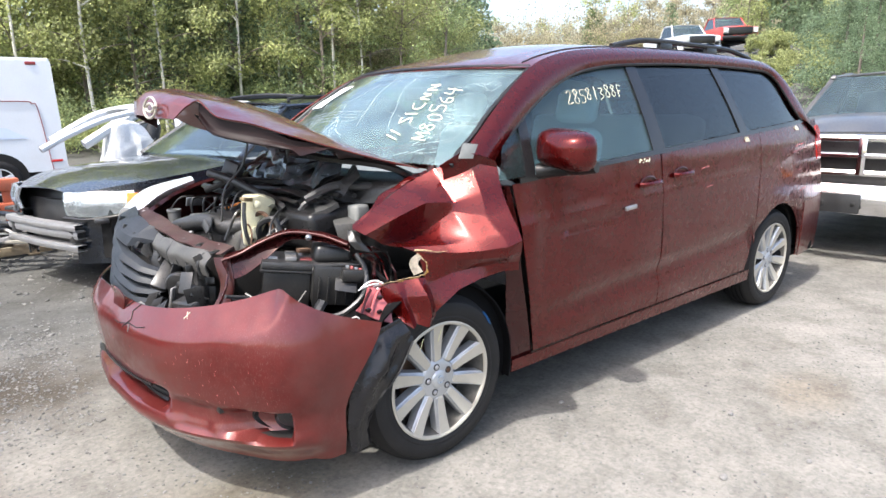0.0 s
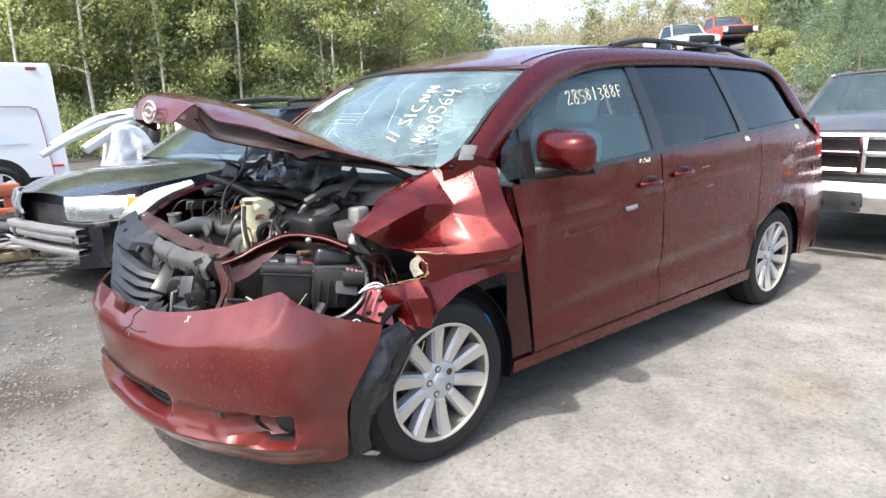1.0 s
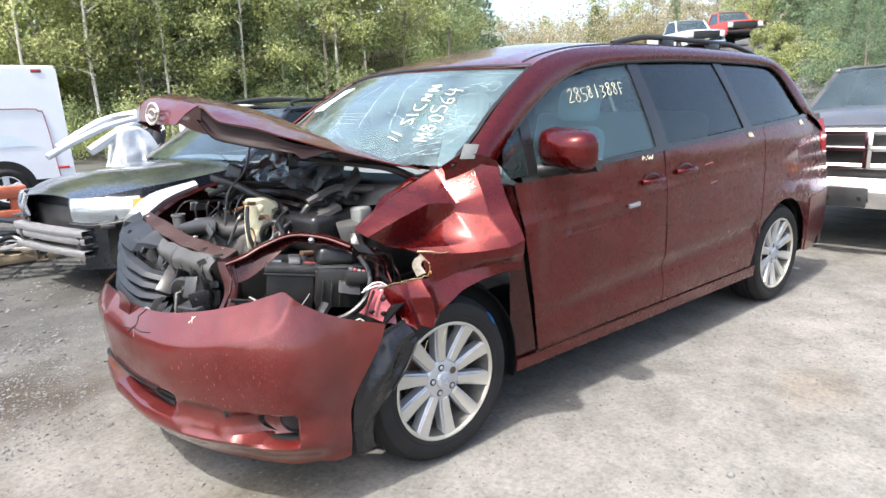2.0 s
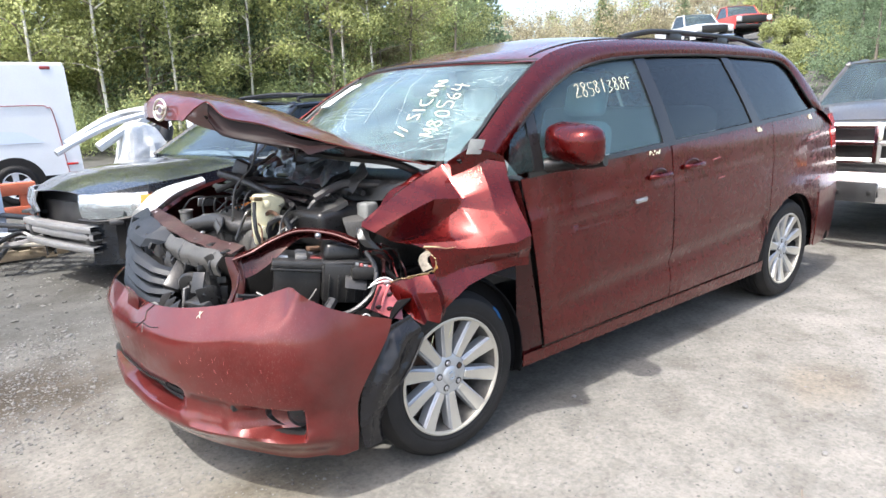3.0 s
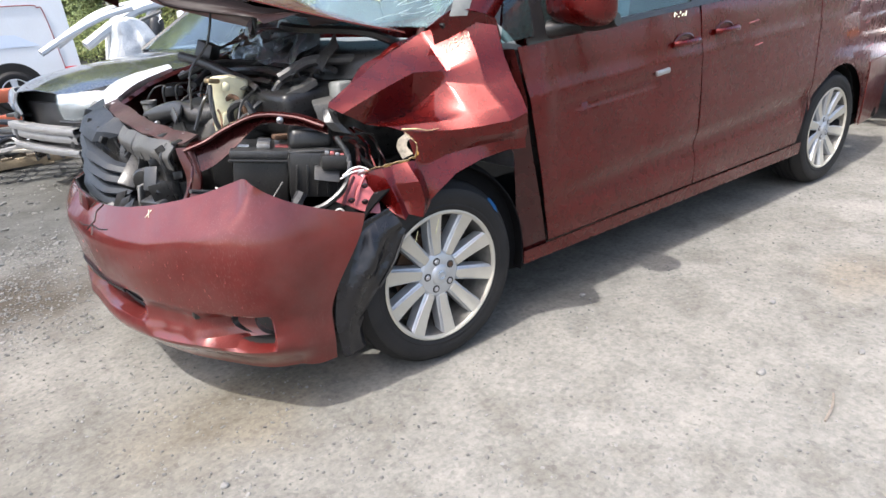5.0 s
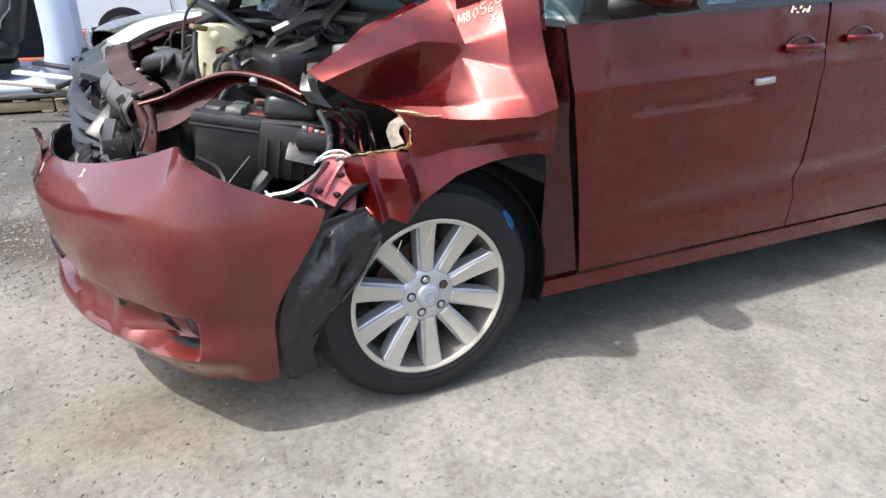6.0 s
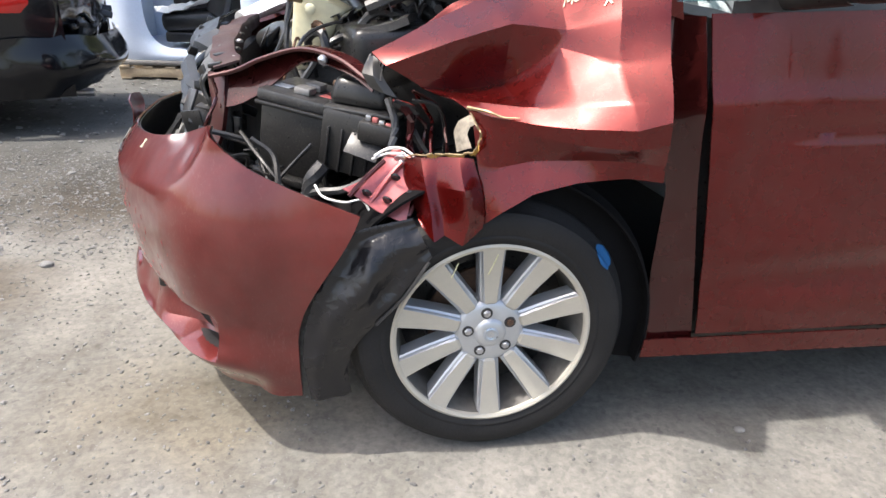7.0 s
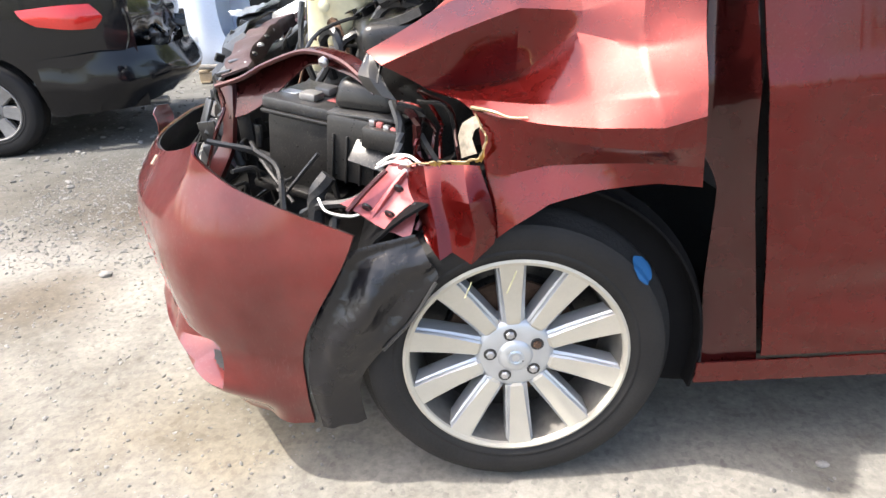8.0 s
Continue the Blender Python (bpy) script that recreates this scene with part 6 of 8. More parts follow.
# ---- ground ----
def ground_material():
    m = bpy.data.materials.new("gravel yard")
    m.use_nodes = True
    n, l = m.node_tree.nodes, m.node_tree.links
    b = n["Principled BSDF"]
    b.inputs["Roughness"].default_value = 0.95
    b.inputs["Specular IOR Level"].default_value = 0.2
    geo = n.new("ShaderNodeTexCoord")

    def noise_node(scale, detail, rough=0.6):
        t = n.new("ShaderNodeTexNoise")
        t.inputs["Scale"].default_value, t.inputs["Detail"].default_value, t.inputs["Roughness"].default_value = scale, detail, rough
        l.new(geo.outputs["Object"], t.inputs["Vector"])
        return t.outputs["Fac"]

    def ramp(src, stops):
        r = n.new("ShaderNodeValToRGB")
        while len(r.color_ramp.elements) < len(stops):
            r.color_ramp.elements.new(0.5)
        for e, (p, c) in zip(r.color_ramp.elements, stops):
            e.position, e.color = p, (*c, 1)
        l.new(src, r.inputs[0])
        return r.outputs[0]

    def mixed(kind, fac, a, b2):
        x = n.new("ShaderNodeMixRGB")
        x.blend_type = kind
        x.inputs[0].default_value = fac
        l.new(a, x.inputs[1])
        l.new(b2, x.inputs[2])
        return x.outputs[0]

    patches = ramp(noise_node(0.55, 5), [(0.30, (0.118, 0.112, 0.100)), (0.52, (0.166, 0.160, 0.146)), (0.72, (0.196, 0.189, 0.175))])
    grit = ramp(noise_node(38, 8, 0.75), [(0.30, (0.72, 0.72, 0.72)), (0.5, (0.97, 0.97, 0.97)), (0.70, (1.18, 1.17, 1.15))])
    base = mixed("MULTIPLY", 1.0, patches, grit)
    blotch = ramp(noise_node(3.2, 7, 0.7), [(0.36, (0.74, 0.73, 0.70)), (0.5, (0.98, 0.98, 0.97)), (0.64, (1.20, 1.19, 1.17))])
    base = mixed("MULTIPLY", 1.0, base, blotch)
    vor = n.new("ShaderNodeTexVoronoi")
    vor.inputs["Scale"].default_value = 70
    l.new(geo.outputs["Object"], vor.inputs["Vector"])
    hsv = n.new("ShaderNodeHueSaturation")
    hsv.inputs["Saturation"].default_value = 0.10
    l.new(vor.outputs["Color"], hsv.inputs["Color"])
    speck = ramp(hsv.outputs[0], [(0.15, (0.62, 0.62, 0.62)), (0.55, (1, 1, 1)), (0.9, (1.35, 1.33, 1.3))])
    base = mixed("MULTIPLY", 0.35, base, speck)
    # loose darker gravel away from the packed lane
    sep, yr = n.new("ShaderNodeSeparateXYZ"), n.new("ShaderNodeMapRange")
    l.new(geo.outputs["Object"], sep.inputs[0])
    yr.inputs["From Min"].default_value, yr.inputs["From Max"].default_value = 1.2, 3.2
    l.new(sep.outputs["Y"], yr.inputs["Value"])
    dark = n.new("ShaderNodeMixRGB")
    dark.blend_type = "MULTIPLY"
    l.new(yr.outputs[0], dark.inputs[0])
    l.new(base, dark.inputs[1])
    dark.inputs[2].default_value = (0.52, 0.54, 0.56, 1)
    base = dark.outputs[0]
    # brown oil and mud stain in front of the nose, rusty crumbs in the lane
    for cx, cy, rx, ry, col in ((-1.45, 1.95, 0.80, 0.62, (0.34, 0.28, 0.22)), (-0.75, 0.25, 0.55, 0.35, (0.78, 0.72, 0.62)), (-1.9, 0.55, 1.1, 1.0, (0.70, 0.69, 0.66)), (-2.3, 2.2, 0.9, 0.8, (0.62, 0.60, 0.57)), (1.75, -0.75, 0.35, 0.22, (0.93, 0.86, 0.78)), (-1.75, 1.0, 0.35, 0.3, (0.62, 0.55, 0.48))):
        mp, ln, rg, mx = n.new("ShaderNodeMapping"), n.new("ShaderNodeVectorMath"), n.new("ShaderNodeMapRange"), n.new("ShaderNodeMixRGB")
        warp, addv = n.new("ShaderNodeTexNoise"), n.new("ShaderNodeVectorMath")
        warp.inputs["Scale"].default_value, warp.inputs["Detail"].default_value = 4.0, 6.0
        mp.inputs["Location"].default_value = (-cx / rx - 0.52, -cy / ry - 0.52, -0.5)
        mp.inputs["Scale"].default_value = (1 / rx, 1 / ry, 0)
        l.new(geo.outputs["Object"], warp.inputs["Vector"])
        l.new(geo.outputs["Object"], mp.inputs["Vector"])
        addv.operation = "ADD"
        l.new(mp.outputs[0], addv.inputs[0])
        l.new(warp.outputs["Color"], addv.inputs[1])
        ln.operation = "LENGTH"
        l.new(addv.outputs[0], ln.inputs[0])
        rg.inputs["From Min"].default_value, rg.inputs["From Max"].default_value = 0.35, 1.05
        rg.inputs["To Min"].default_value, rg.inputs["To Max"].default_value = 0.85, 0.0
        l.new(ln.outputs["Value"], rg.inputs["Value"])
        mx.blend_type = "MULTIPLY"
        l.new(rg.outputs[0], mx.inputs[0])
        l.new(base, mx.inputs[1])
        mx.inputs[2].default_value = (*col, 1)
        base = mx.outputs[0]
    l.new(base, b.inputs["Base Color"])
    bump = n.new("ShaderNodeBump")
    bump.inputs["Strength"].default_value, bump.inputs["Distance"].default_value = 0.35, 0.005
    l.new(noise_node(55, 9, 0.7), bump.inputs["Height"])
    l.new(bump.outputs[0], b.inputs["Normal"])
    return m


GROUND = ground_material()


def ground_z(x, y):
    """Level yard; a bank with parked trucks far to the right, and slight waves."""
    d = math.hypot(x, y)
    z = 0.02 * noise.noise(Vector((x * 0.35, y * 0.35, 0))) * ease(2.5, 6, abs(y - 1) + 0.4 * abs(x - 1))
    bank = ease(16, 34, x) * ease(0.0, 9.0, y - 0.10 * x + 4) * (1 - ease(38, 70, y))
    z += (4.1 + 1.0 * ease(37, 43, x)) * bank + 0.35 * bank * noise.noise(Vector((x * 0.2, y * 0.2, 5)))
    z += 6.0 * ease(60, 160, d) * ease(10, 60, y + 10) + 3.0 * ease(60, 160, d)
    return z


def ground_mesh():
    bm = bmesh.new()
    def axis(c):
        out = []
        for k in range(-46, 47):
            t = k / 46
            out.append(c + math.copysign(10 * abs(t) + 290 * abs(t) ** 4, t))
        return out
    xs, ys = axis(1.0), axis(1.5)
    v = [[bm.verts.new((x, y, ground_z(x, y))) for x in xs] for y in ys]
    for j in range(len(ys) - 1):
        for i in range(len(xs) - 1):
            bm.faces.new((v[j][i], v[j][i + 1], v[j + 1][i + 1], v[j + 1][i]))
    return bm


tagged(part("ground", ground_mesh(), GROUND), "dusty grey packed gravel yard with stones", "ground", kind="structure")


def stone_scatter(name, count, box, low, high, seed, label):
    r, bm = random.Random(seed), bmesh.new()
    proto = bmesh.new()
    bmesh.ops.create_icosphere(proto, subdivisions=1, radius=1.0)
    pv, pf = [v.co.copy() for v in proto.verts], [[v.index for v in f.verts] for f in proto.faces]
    proto.free()
    verts, faces = [], []
    for k in range(count):
        x, y = r.uniform(box[0], box[1]), r.uniform(box[2], box[3])
        s = low + (high - low) * r.random() ** 3.5
        m = Matrix.Translation((x, y, ground_z(x, y) + s * 0.12)) @ Euler((r.uniform(-0.3, 0.3), r.uniform(-0.3, 0.3), r.uniform(0, 6.3))).to_matrix().to_4x4() @ Matrix.Diagonal((s * r.uniform(0.7, 1.4), s * r.uniform(0.6, 1.0), s * r.uniform(0.35, 0.7), 1))
        base = len(verts)
        verts += [m @ (q * r.uniform(0.75, 1.2)) for q in pv]
        faces += [[base + i for i in f] for f in pf]
    me = bpy.data.meshes.new(name)
    me.from_pydata(verts, [], faces)
    me.materials.append(STONE)
    bm.free()
    return tagged(new(name, me), label, "gravel", kind="stuff")


stone_scatter("gravel", 6500, (-2.6, 3.6, -1.6, 0.0), 0.002, 0.009, 1, "small loose stones on the packed lane")
stone_scatter("gravel", 12000, (-2.8, -0.4, -0.6, 3.2), 0.002, 0.0085, 2, "loose grey stones beside the wreck")
stone_scatter("gravel", 5000, (-2.4, -1.0, 1.3, 2.9), 0.003, 0.013, 6, "denser loose gravel on a brown patch")
stone_scatter("gravel", 3500, (-5.5, 1.0, 2.2, 8.0), 0.008, 0.028, 3, "loose dark gravel between the vehicles")
for k, (x, y, s) in enumerate(((1.25, -0.60, 0.014), (0.735, -0.83, 0.016), (-0.92, -0.1, 0.012), (0.75, 0.0, 0.012), (-1.55, 1.2, 0.020), (1.1, -1.0, 0.012))):
    bm = bmesh.new()
    bmesh.ops.create_icosphere(bm, subdivisions=2, radius=s)
    for v in bm.verts:
        v.co = Vector((v.co.x * 1.3, v.co.y * 0.9, v.co.z * 0.7)) * (1 + 0.35 * noise.noise(v.co * 60 + Vector((k, 0, 0))))
    tagged(part("stone", bm, STONE), "loose grey stone lying on the gravel", "stone").location = (x, y, ground_z(x, y) + s * 0.4)
tagged(part("twig", tube([(0.62, -1.09, 0.008), (0.70, -1.075, 0.012), (0.78, -1.045, 0.008)], 0.004, 5, 8), BARK), "thin dark twig on the gravel", "twig")


# ---- other vehicles ----
def vehicle(name, label, m, paint, S, group=""):
    """A parked car from its main lines. Local x runs to its tail from the front axle, y across, z up."""
    car = thing(name, label, S.get("category", "car"), m, group)
    hw, wb, R = S["half"], S["wb"], S["wheel"]
    x0, x1, zb = -S["front"], wb + S["rear"], S["sill"]

    def shoulder(x):
        return curve_at(S["line"], x)

    def width(x, z):
        w = hw - 0.03 * max(0.0, (0.7 - z) / 0.45) ** 2 - 0.05 * max(0.0, z - 0.75) ** 1.2
        w -= S["nose"] * (max(0.0, -0.25 - x) / (S["front"] - 0.25)) ** 2.2 + S["tail"] * (max(0.0, x - wb - 0.2) / max(0.2, S["rear"] - 0.2)) ** 2.2
        return w

    def bottom(x):
        z = zb
        for cx in (0, wb):
            d = abs(x - cx)
            if d < R + 0.06:
                z = max(z, R + math.sqrt((R + 0.06) ** 2 - d * d))
        return min(z, shoulder(x) - 0.03)

    for s in (-1, 1):
        part("side_panel", sheet(lambda u, v, s=s: (lambda x, z: Vector((x, s * width(x, z), z)))(lerp(x0, x1, u), lerp(bottom(lerp(x0, x1, u)), shoulder(lerp(x0, x1, u)), v)), 90, 14, 0.01), paint, car, S.get("side_label", ""))
        for cx in (0, wb):
            part("arch_liner", sheet(lambda u, v, s=s, cx=cx: Vector((cx + (R + 0.055) * math.cos(math.pi * u), s * (hw - 0.04 - 0.30 * v), R + (R + 0.055) * math.sin(math.pi * u))), 18, 2, 0.01), BLACK, car)

    def top(xa, xb, crown, nm):
        part(nm, sheet(lambda u, v: (lambda x, q: Vector((x, q * width(x, shoulder(x)), shoulder(x) + crown * (1 - q * q) * (0.55 + 0.45 * math.sin(math.pi * u)))))(lerp(xa, xb, u), 2 * v - 1), 24, 20, 0.008), paint, car, S.get("top_label", ""))
    c, rf, rr, t = S["cowl"], S["roof_front"], S["roof_rear"], S["deck"]
    top(x0, c[0], S.get("crown", 0.05), "bonnet")
    if S.get("bed"):
        part("bed_floor", block((x1 - t[0], 2 * hw - 0.16, 0.04), ((x1 + t[0]) / 2, 0, 0.72), 0.01), BLACK, car)
        part("tailgate", block((0.05, 2 * hw - 0.1, 0.5), (x1 - 0.03, 0, 0.9), 0.02), paint, car)
    elif x1 - t[0] > 0.25:
        top(t[0], x1, 0.04, "boot_lid")
    rw = S["roof_half"]
    corners = {}
    for s in (-1, 1):
        lowf, lowr = Vector((c[0] - 0.05, s * (hw - 0.10), c[1])), Vector((t[0], s * (hw - 0.10), t[1]))
        upf, upr = Vector((rf[0], s * rw, rf[1])), Vector((rr[0], s * rw, rr[1]))
        corners[s] = (lowf, upf, upr, lowr)
        part("pillar_line", tube([lowf, upf.lerp(lowf, 0.04), upf, upf.lerp(upr, 0.5) + Vector((0, 0, 0.02)), upr, lowr], 0.032, 8, 40), paint, car)
        n = S.get("windows", 2)
        cuts = [k / n for k in range(n + 1)]
        for a, b in zip(cuts, cuts[1:]):
            la, lb = lowf.lerp(lowr, a), lowf.lerp(lowr, b)
            ua, ub = upf.lerp(upr, a), upf.lerp(upr, b)
            w = part("side_window", quad(la, lb, ub, ua, 0.0, 6, 0.006), GLASS_DARK, car)
            w.visible_shadow = False
            if 0 < a < 1:
                part("door_pillar", tube([la, ua], 0.028, 6), BLACK_GLOSS, car)
    lf, uf, ur, lr = corners[-1]
    rlf, ruf, rur, rlr = corners[1]
    w = part("windscreen", sheet(lambda u, v: lf.lerp(rlf, u).lerp(uf.lerp(ruf, u), v) + Vector((-0.10 * (1 - (2 * u - 1) ** 2), 0, 0.02)), 14, 10, 0.006), GLASS_SUV, car, "dusty windscreen")
    w.visible_shadow = False
    part("rear_window", sheet(lambda u, v: lr.lerp(rlr, u).lerp(ur.lerp(rur, u), v) + Vector((0.05 * (1 - (2 * u - 1) ** 2), 0, 0.01)), 10, 8, 0.006), GLASS_DARK, car)
    part("roof", sheet(lambda u, v: uf.lerp(ruf, v).lerp(ur.lerp(rur, v), u) + Vector((-0.08 * (1 - (2 * v - 1) ** 2) * (1 - u), 0, 0.035 * (1 - (2 * v - 1) ** 2) + 0.02 * math.sin(math.pi * u) + 0.02)), 16, 16, 0.01), paint, car, S.get("top_label", ""))
    part("cabin_floor", block((t[0] - c[0] + 0.2, 2 * hw - 0.2, 0.05), ((t[0] + c[0]) / 2, 0, 0.45), 0.01), BLACK, car)
    part("dashboard", block((0.35, 2 * hw - 0.3, 0.3), (c[0] + 0.35, 0, c[1] - 0.14), 0.06), INTERIOR, car)
    for y in (-0.38, 0.38):
        part("seat", block((0.18, 0.48, 0.72), (c[0] + 1.25, y, c[1] - 0.05), 0.06, (0, 14, 0), seg=3, taper=0.8), INTERIOR, car)
    for cx in (0, wb):
        for s in (-1, 1):
            wheel(car, (cx, s * (hw - 0.01), R), R, 0.21, R * 0.62, S.get("spokes", 5), outward=s, face=S.get("wheel_face", ALLOY))
    part("underbody", block((x1 - x0 - 0.5, 2 * hw - 0.3, 0.12), ((x0 + x1) / 2, 0, zb + 0.08), 0.03), BLACK, car)
    return car, width, shoulder


# dark estate car beside the wreck, its front bumper gone
suv_m = pose(0.08, 4.40, -0.05, 0, 0, 18)
suv, sw_, sh_ = vehicle("estate_car", "dusty dark blue estate car with its front bumper missing", suv_m, BODY_NAVY, dict(
    half=0.87, wb=2.52, front=0.92, rear=0.95, wheel=0.33, sill=0.30, nose=0.45, tail=0.05, line=[(-0.92, 0.86), (-0.6, 0.93), (0.0, 0.985), (0.55, 1.03), (1.5, 1.02), (3.4, 1.04)],
    cowl=(0.50, 1.04), roof_front=(1.20, 1.49), roof_rear=(3.05, 1.52), deck=(3.36, 1.05), roof_half=0.60, windows=3, crown=0.06, category="car", top_label="dusty dark paint"))
part("front_void", block((0.12, 1.45, 0.52), (-0.74, 0, 0.60), 0.03), BLACK, suv, "black open front without bumper")
part("radiator", block((0.03, 0.7, 0.36), (-0.815, 0.1, 0.60), 0.01), DARK_GREY, suv)
for s in (-1, 1):
    lamp = new("headlamp")
    lamp.parent = suv
    rows = [[(-0.95, s * 0.36, 0.87), (-0.88, s * 0.60, 0.885), (-0.66, s * 0.83, 0.88)], [(-0.97, s * 0.38, 0.78), (-0.90, s * 0.62, 0.785), (-0.68, s * 0.85, 0.80)], [(-0.955, s * 0.37, 0.69), (-0.88, s * 0.60, 0.685), (-0.70, s * 0.83, 0.72)]]
    part("housing", cage([[(x + 0.012, y, z) for x, y, z in r] for r in rows], 30, 12, 0.02, 0.008, 3.0 * s, 0.2), LAMP_CHROME, lamp, "bright headlamp reflector")
    part("lamp_trim", tube([(-0.965, s * 0.36, 0.675), (-0.895, s * 0.60, 0.670), (-0.70, s * 0.84, 0.705)], 0.013, 6, 12), BLACK, lamp)
    lens = part("lens", cage(rows, 18, 10, 0.004), LENS, lamp, "clear headlamp lens")
    lens.visible_shadow = False
    part("indicator", cage([[(-0.70, s * 0.815, 0.868), (-0.62, s * 0.86, 0.862)], [(-0.72, s * 0.838, 0.80), (-0.66, s * 0.872, 0.81)], [(-0.73, s * 0.82, 0.735), (-0.69, s * 0.85, 0.745)]], 6, 8, 0.02), LAMP_AMBER, lamp, "amber indicator")
    part("bracket", block((0.10, 0.28, 0.03), (-0.82, s * 0.62, 0.665), 0.008, (0, 0, -s * -25)), DARK_GREY, lamp)
    part("roof_rack", tube([(1.30, s * 0.56, 1.53), (1.36, s * 0.56, 1.58), (2.2, s * 0.56, 1.61), (2.95, s * 0.56, 1.59), (3.0, s * 0.56, 1.54)], 0.016, 8, 24), BLACK, suv, "black roof rail")
for x in (1.5, 2.7):
    part("cross_bar", tube([(x, -0.58, 1.60), (x, 0, 1.625), (x, 0.58, 1.60)], 0.018, 8, 10), BLACK, suv)
part("wiper", tube([(0.42, -0.55, 1.06), (0.55, -0.2, 1.12), (0.50, 0.1, 1.10)], 0.010, 5, 8), BLACK, suv)
# bare bumper beams in front of it: a ribbed one over a box section
beam = new("bumper_beam")
beam.parent = suv
tagged(beam, "bare aluminium bumper beam")
bow = lambda y: -1.00 + 0.05 * (y / 0.7) ** 2
for z, h, r in ((0.605, 0.055, 0.0), (0.545, 0.06, 0.012), (0.445, 0.052, 0.0)):
    part("beam_section", cage([[(bow(y) + dx + r, y, z + dz) for y in (-0.52, -0.25, 0.05, 0.35, 0.62)] for dx, dz in ((0.07, h / 2), (0.0, h / 2 - 0.004), (-0.006, 0), (0.0, -h / 2), (0.07, -h / 2))], 24, 12, 0.005, 0, 0, 0.9), BEAM_GREY, beam, angle=25)
for y in (-0.44, 0.50):
    part("beam_bracket", block((0.22, 0.07, 0.12), (-0.86, y, 0.54), 0.01), DARK_GREY, beam)

# dark old pickup facing the camera behind the wreck
pick_m = pose(5.80, 0.22, 0.0, 0, 0, 8)
pick, _, _ = vehicle("pickup_truck", "faded dark grey pickup truck with a chrome grille and bumper", pick_m, BODY_GREY, dict(
    half=0.98, wb=3.5, front=0.95, rear=1.2, wheel=0.38, sill=0.45, nose=0.10, tail=0.0, line=[(-0.95, 1.10), (-0.6, 1.17), (0.6, 1.22), (2.2, 1.25), (2.5, 1.28), (4.7, 1.28)],
    cowl=(0.62, 1.22), roof_front=(1.12, 1.66), roof_rear=(2.15, 1.69), deck=(2.35, 1.26), roof_half=0.72, windows=1, crown=0.10, bed=True, category="pickup"))
g = new("grille")
g.parent = pick
part("grille_surround", tube([(-1.00, -0.56, 1.10), (-1.02, 0.56, 1.10), (-1.02, 0.54, 0.80), (-1.00, -0.54, 0.80), (-1.00, -0.56, 1.10)], 0.035, 8), CHROME, g, "chrome grille surround")
part("grille_cross", block((0.05, 0.07, 0.34), (-1.03, 0, 0.95), 0.015), CHROME, g)
part("grille_cross", block((0.05, 1.10, 0.05), (-1.03, 0, 0.955), 0.015), CHROME, g)
part("grille_back", block((0.03, 1.1, 0.32), (-0.98, 0, 0.95), 0.005), BLACK, g)
for s in (-1, 1):
    part("headlamp", block((0.08, 0.26, 0.20), (-0.95, s * 0.74, 0.96), 0.025, (0, 0, -s * -6)), LAMP_CLEAR, pick, "clear headlamp")
    part("indicator", block((0.07, 0.22, 0.06), (-0.94, s * 0.76, 0.83), 0.015), LAMP_AMBER, pick)
part("valance", block((0.10, 1.84, 0.16), (-0.92, 0, 0.74), 0.03), BODY_GREY, pick)
bump = part("front_bumper", cage([[(-0.92, -0.98, 0.70), (-1.06, -0.7, 0.71), (-1.10, 0, 0.71), (-1.06, 0.7, 0.71), (-0.92, 0.98, 0.70)], [(-0.96, -1.0, 0.58), (-1.10, -0.7, 0.58), (-1.14, 0, 0.58), (-1.10, 0.7, 0.58), (-0.96, 1.0, 0.58)], [(-0.92, -0.98, 0.46), (-1.06, -0.7, 0.45), (-1.10, 0, 0.45), (-1.06, 0.7, 0.45), (-0.92, 0.98, 0.46)]], 30, 12, 0.02), CHROME, pick, "dull chrome front bumper")
for y in (-0.45, 0.45):
    part("bumper_slot", block((0.03, 0.30, 0.09), (-1.135, y, 0.62), 0.02), BLACK, bump)
part("plate_holder", block((0.03, 0.34, 0.17), (-1.16, 0.12, 0.55), 0.008), DARK_GREY, bump, "grey empty plate holder")
for y in (-0.0, 0.24):
    part("plate_bolt", block((0.01, 0.035, 0.035), (-1.18, y, 0.545), 0.004), BLACK, bump)

# black saloon with a broken tail
sed, _, _ = vehicle("saloon_car", "dusty black saloon car with a smashed tail", pose(-5.80, 3.57, 0.0, 0, 0, 7.6), BODY_BLACK, dict(
    half=0.86, wb=2.6, front=0.90, rear=0.98, wheel=0.32, sill=0.26, nose=0.15, tail=0.16, line=[(-0.9, 0.72), (0.0, 0.90), (0.6, 0.96), (2.4, 1.0), (3.9, 0.98)],
    cowl=(0.5, 0.97), roof_front=(1.15, 1.42), roof_rear=(2.3, 1.43), deck=(2.95, 1.02), roof_half=0.58, windows=2, category="car", spokes=7, wheel_face=GREY_METAL))
part("rear_bumper", cage([[(2.98, -0.86, 0.62), (3.45, -0.80, 0.66), (3.70, -0.40, 0.64), (3.72, 0.3, 0.62), (3.6, 0.8, 0.62)], [(2.98, -0.87, 0.45), (3.50, -0.82, 0.45), (3.76, -0.42, 0.44), (3.78, 0.3, 0.42), (3.62, 0.82, 0.42)], [(2.98, -0.85, 0.26), (3.42, -0.78, 0.26), (3.62, -0.40, 0.30), (3.66, 0.3, 0.30), (3.5, 0.78, 0.30)]], 24, 14, 0.01, 0.02, 3.0), BODY_BLACK, sed, "cracked black rear bumper")
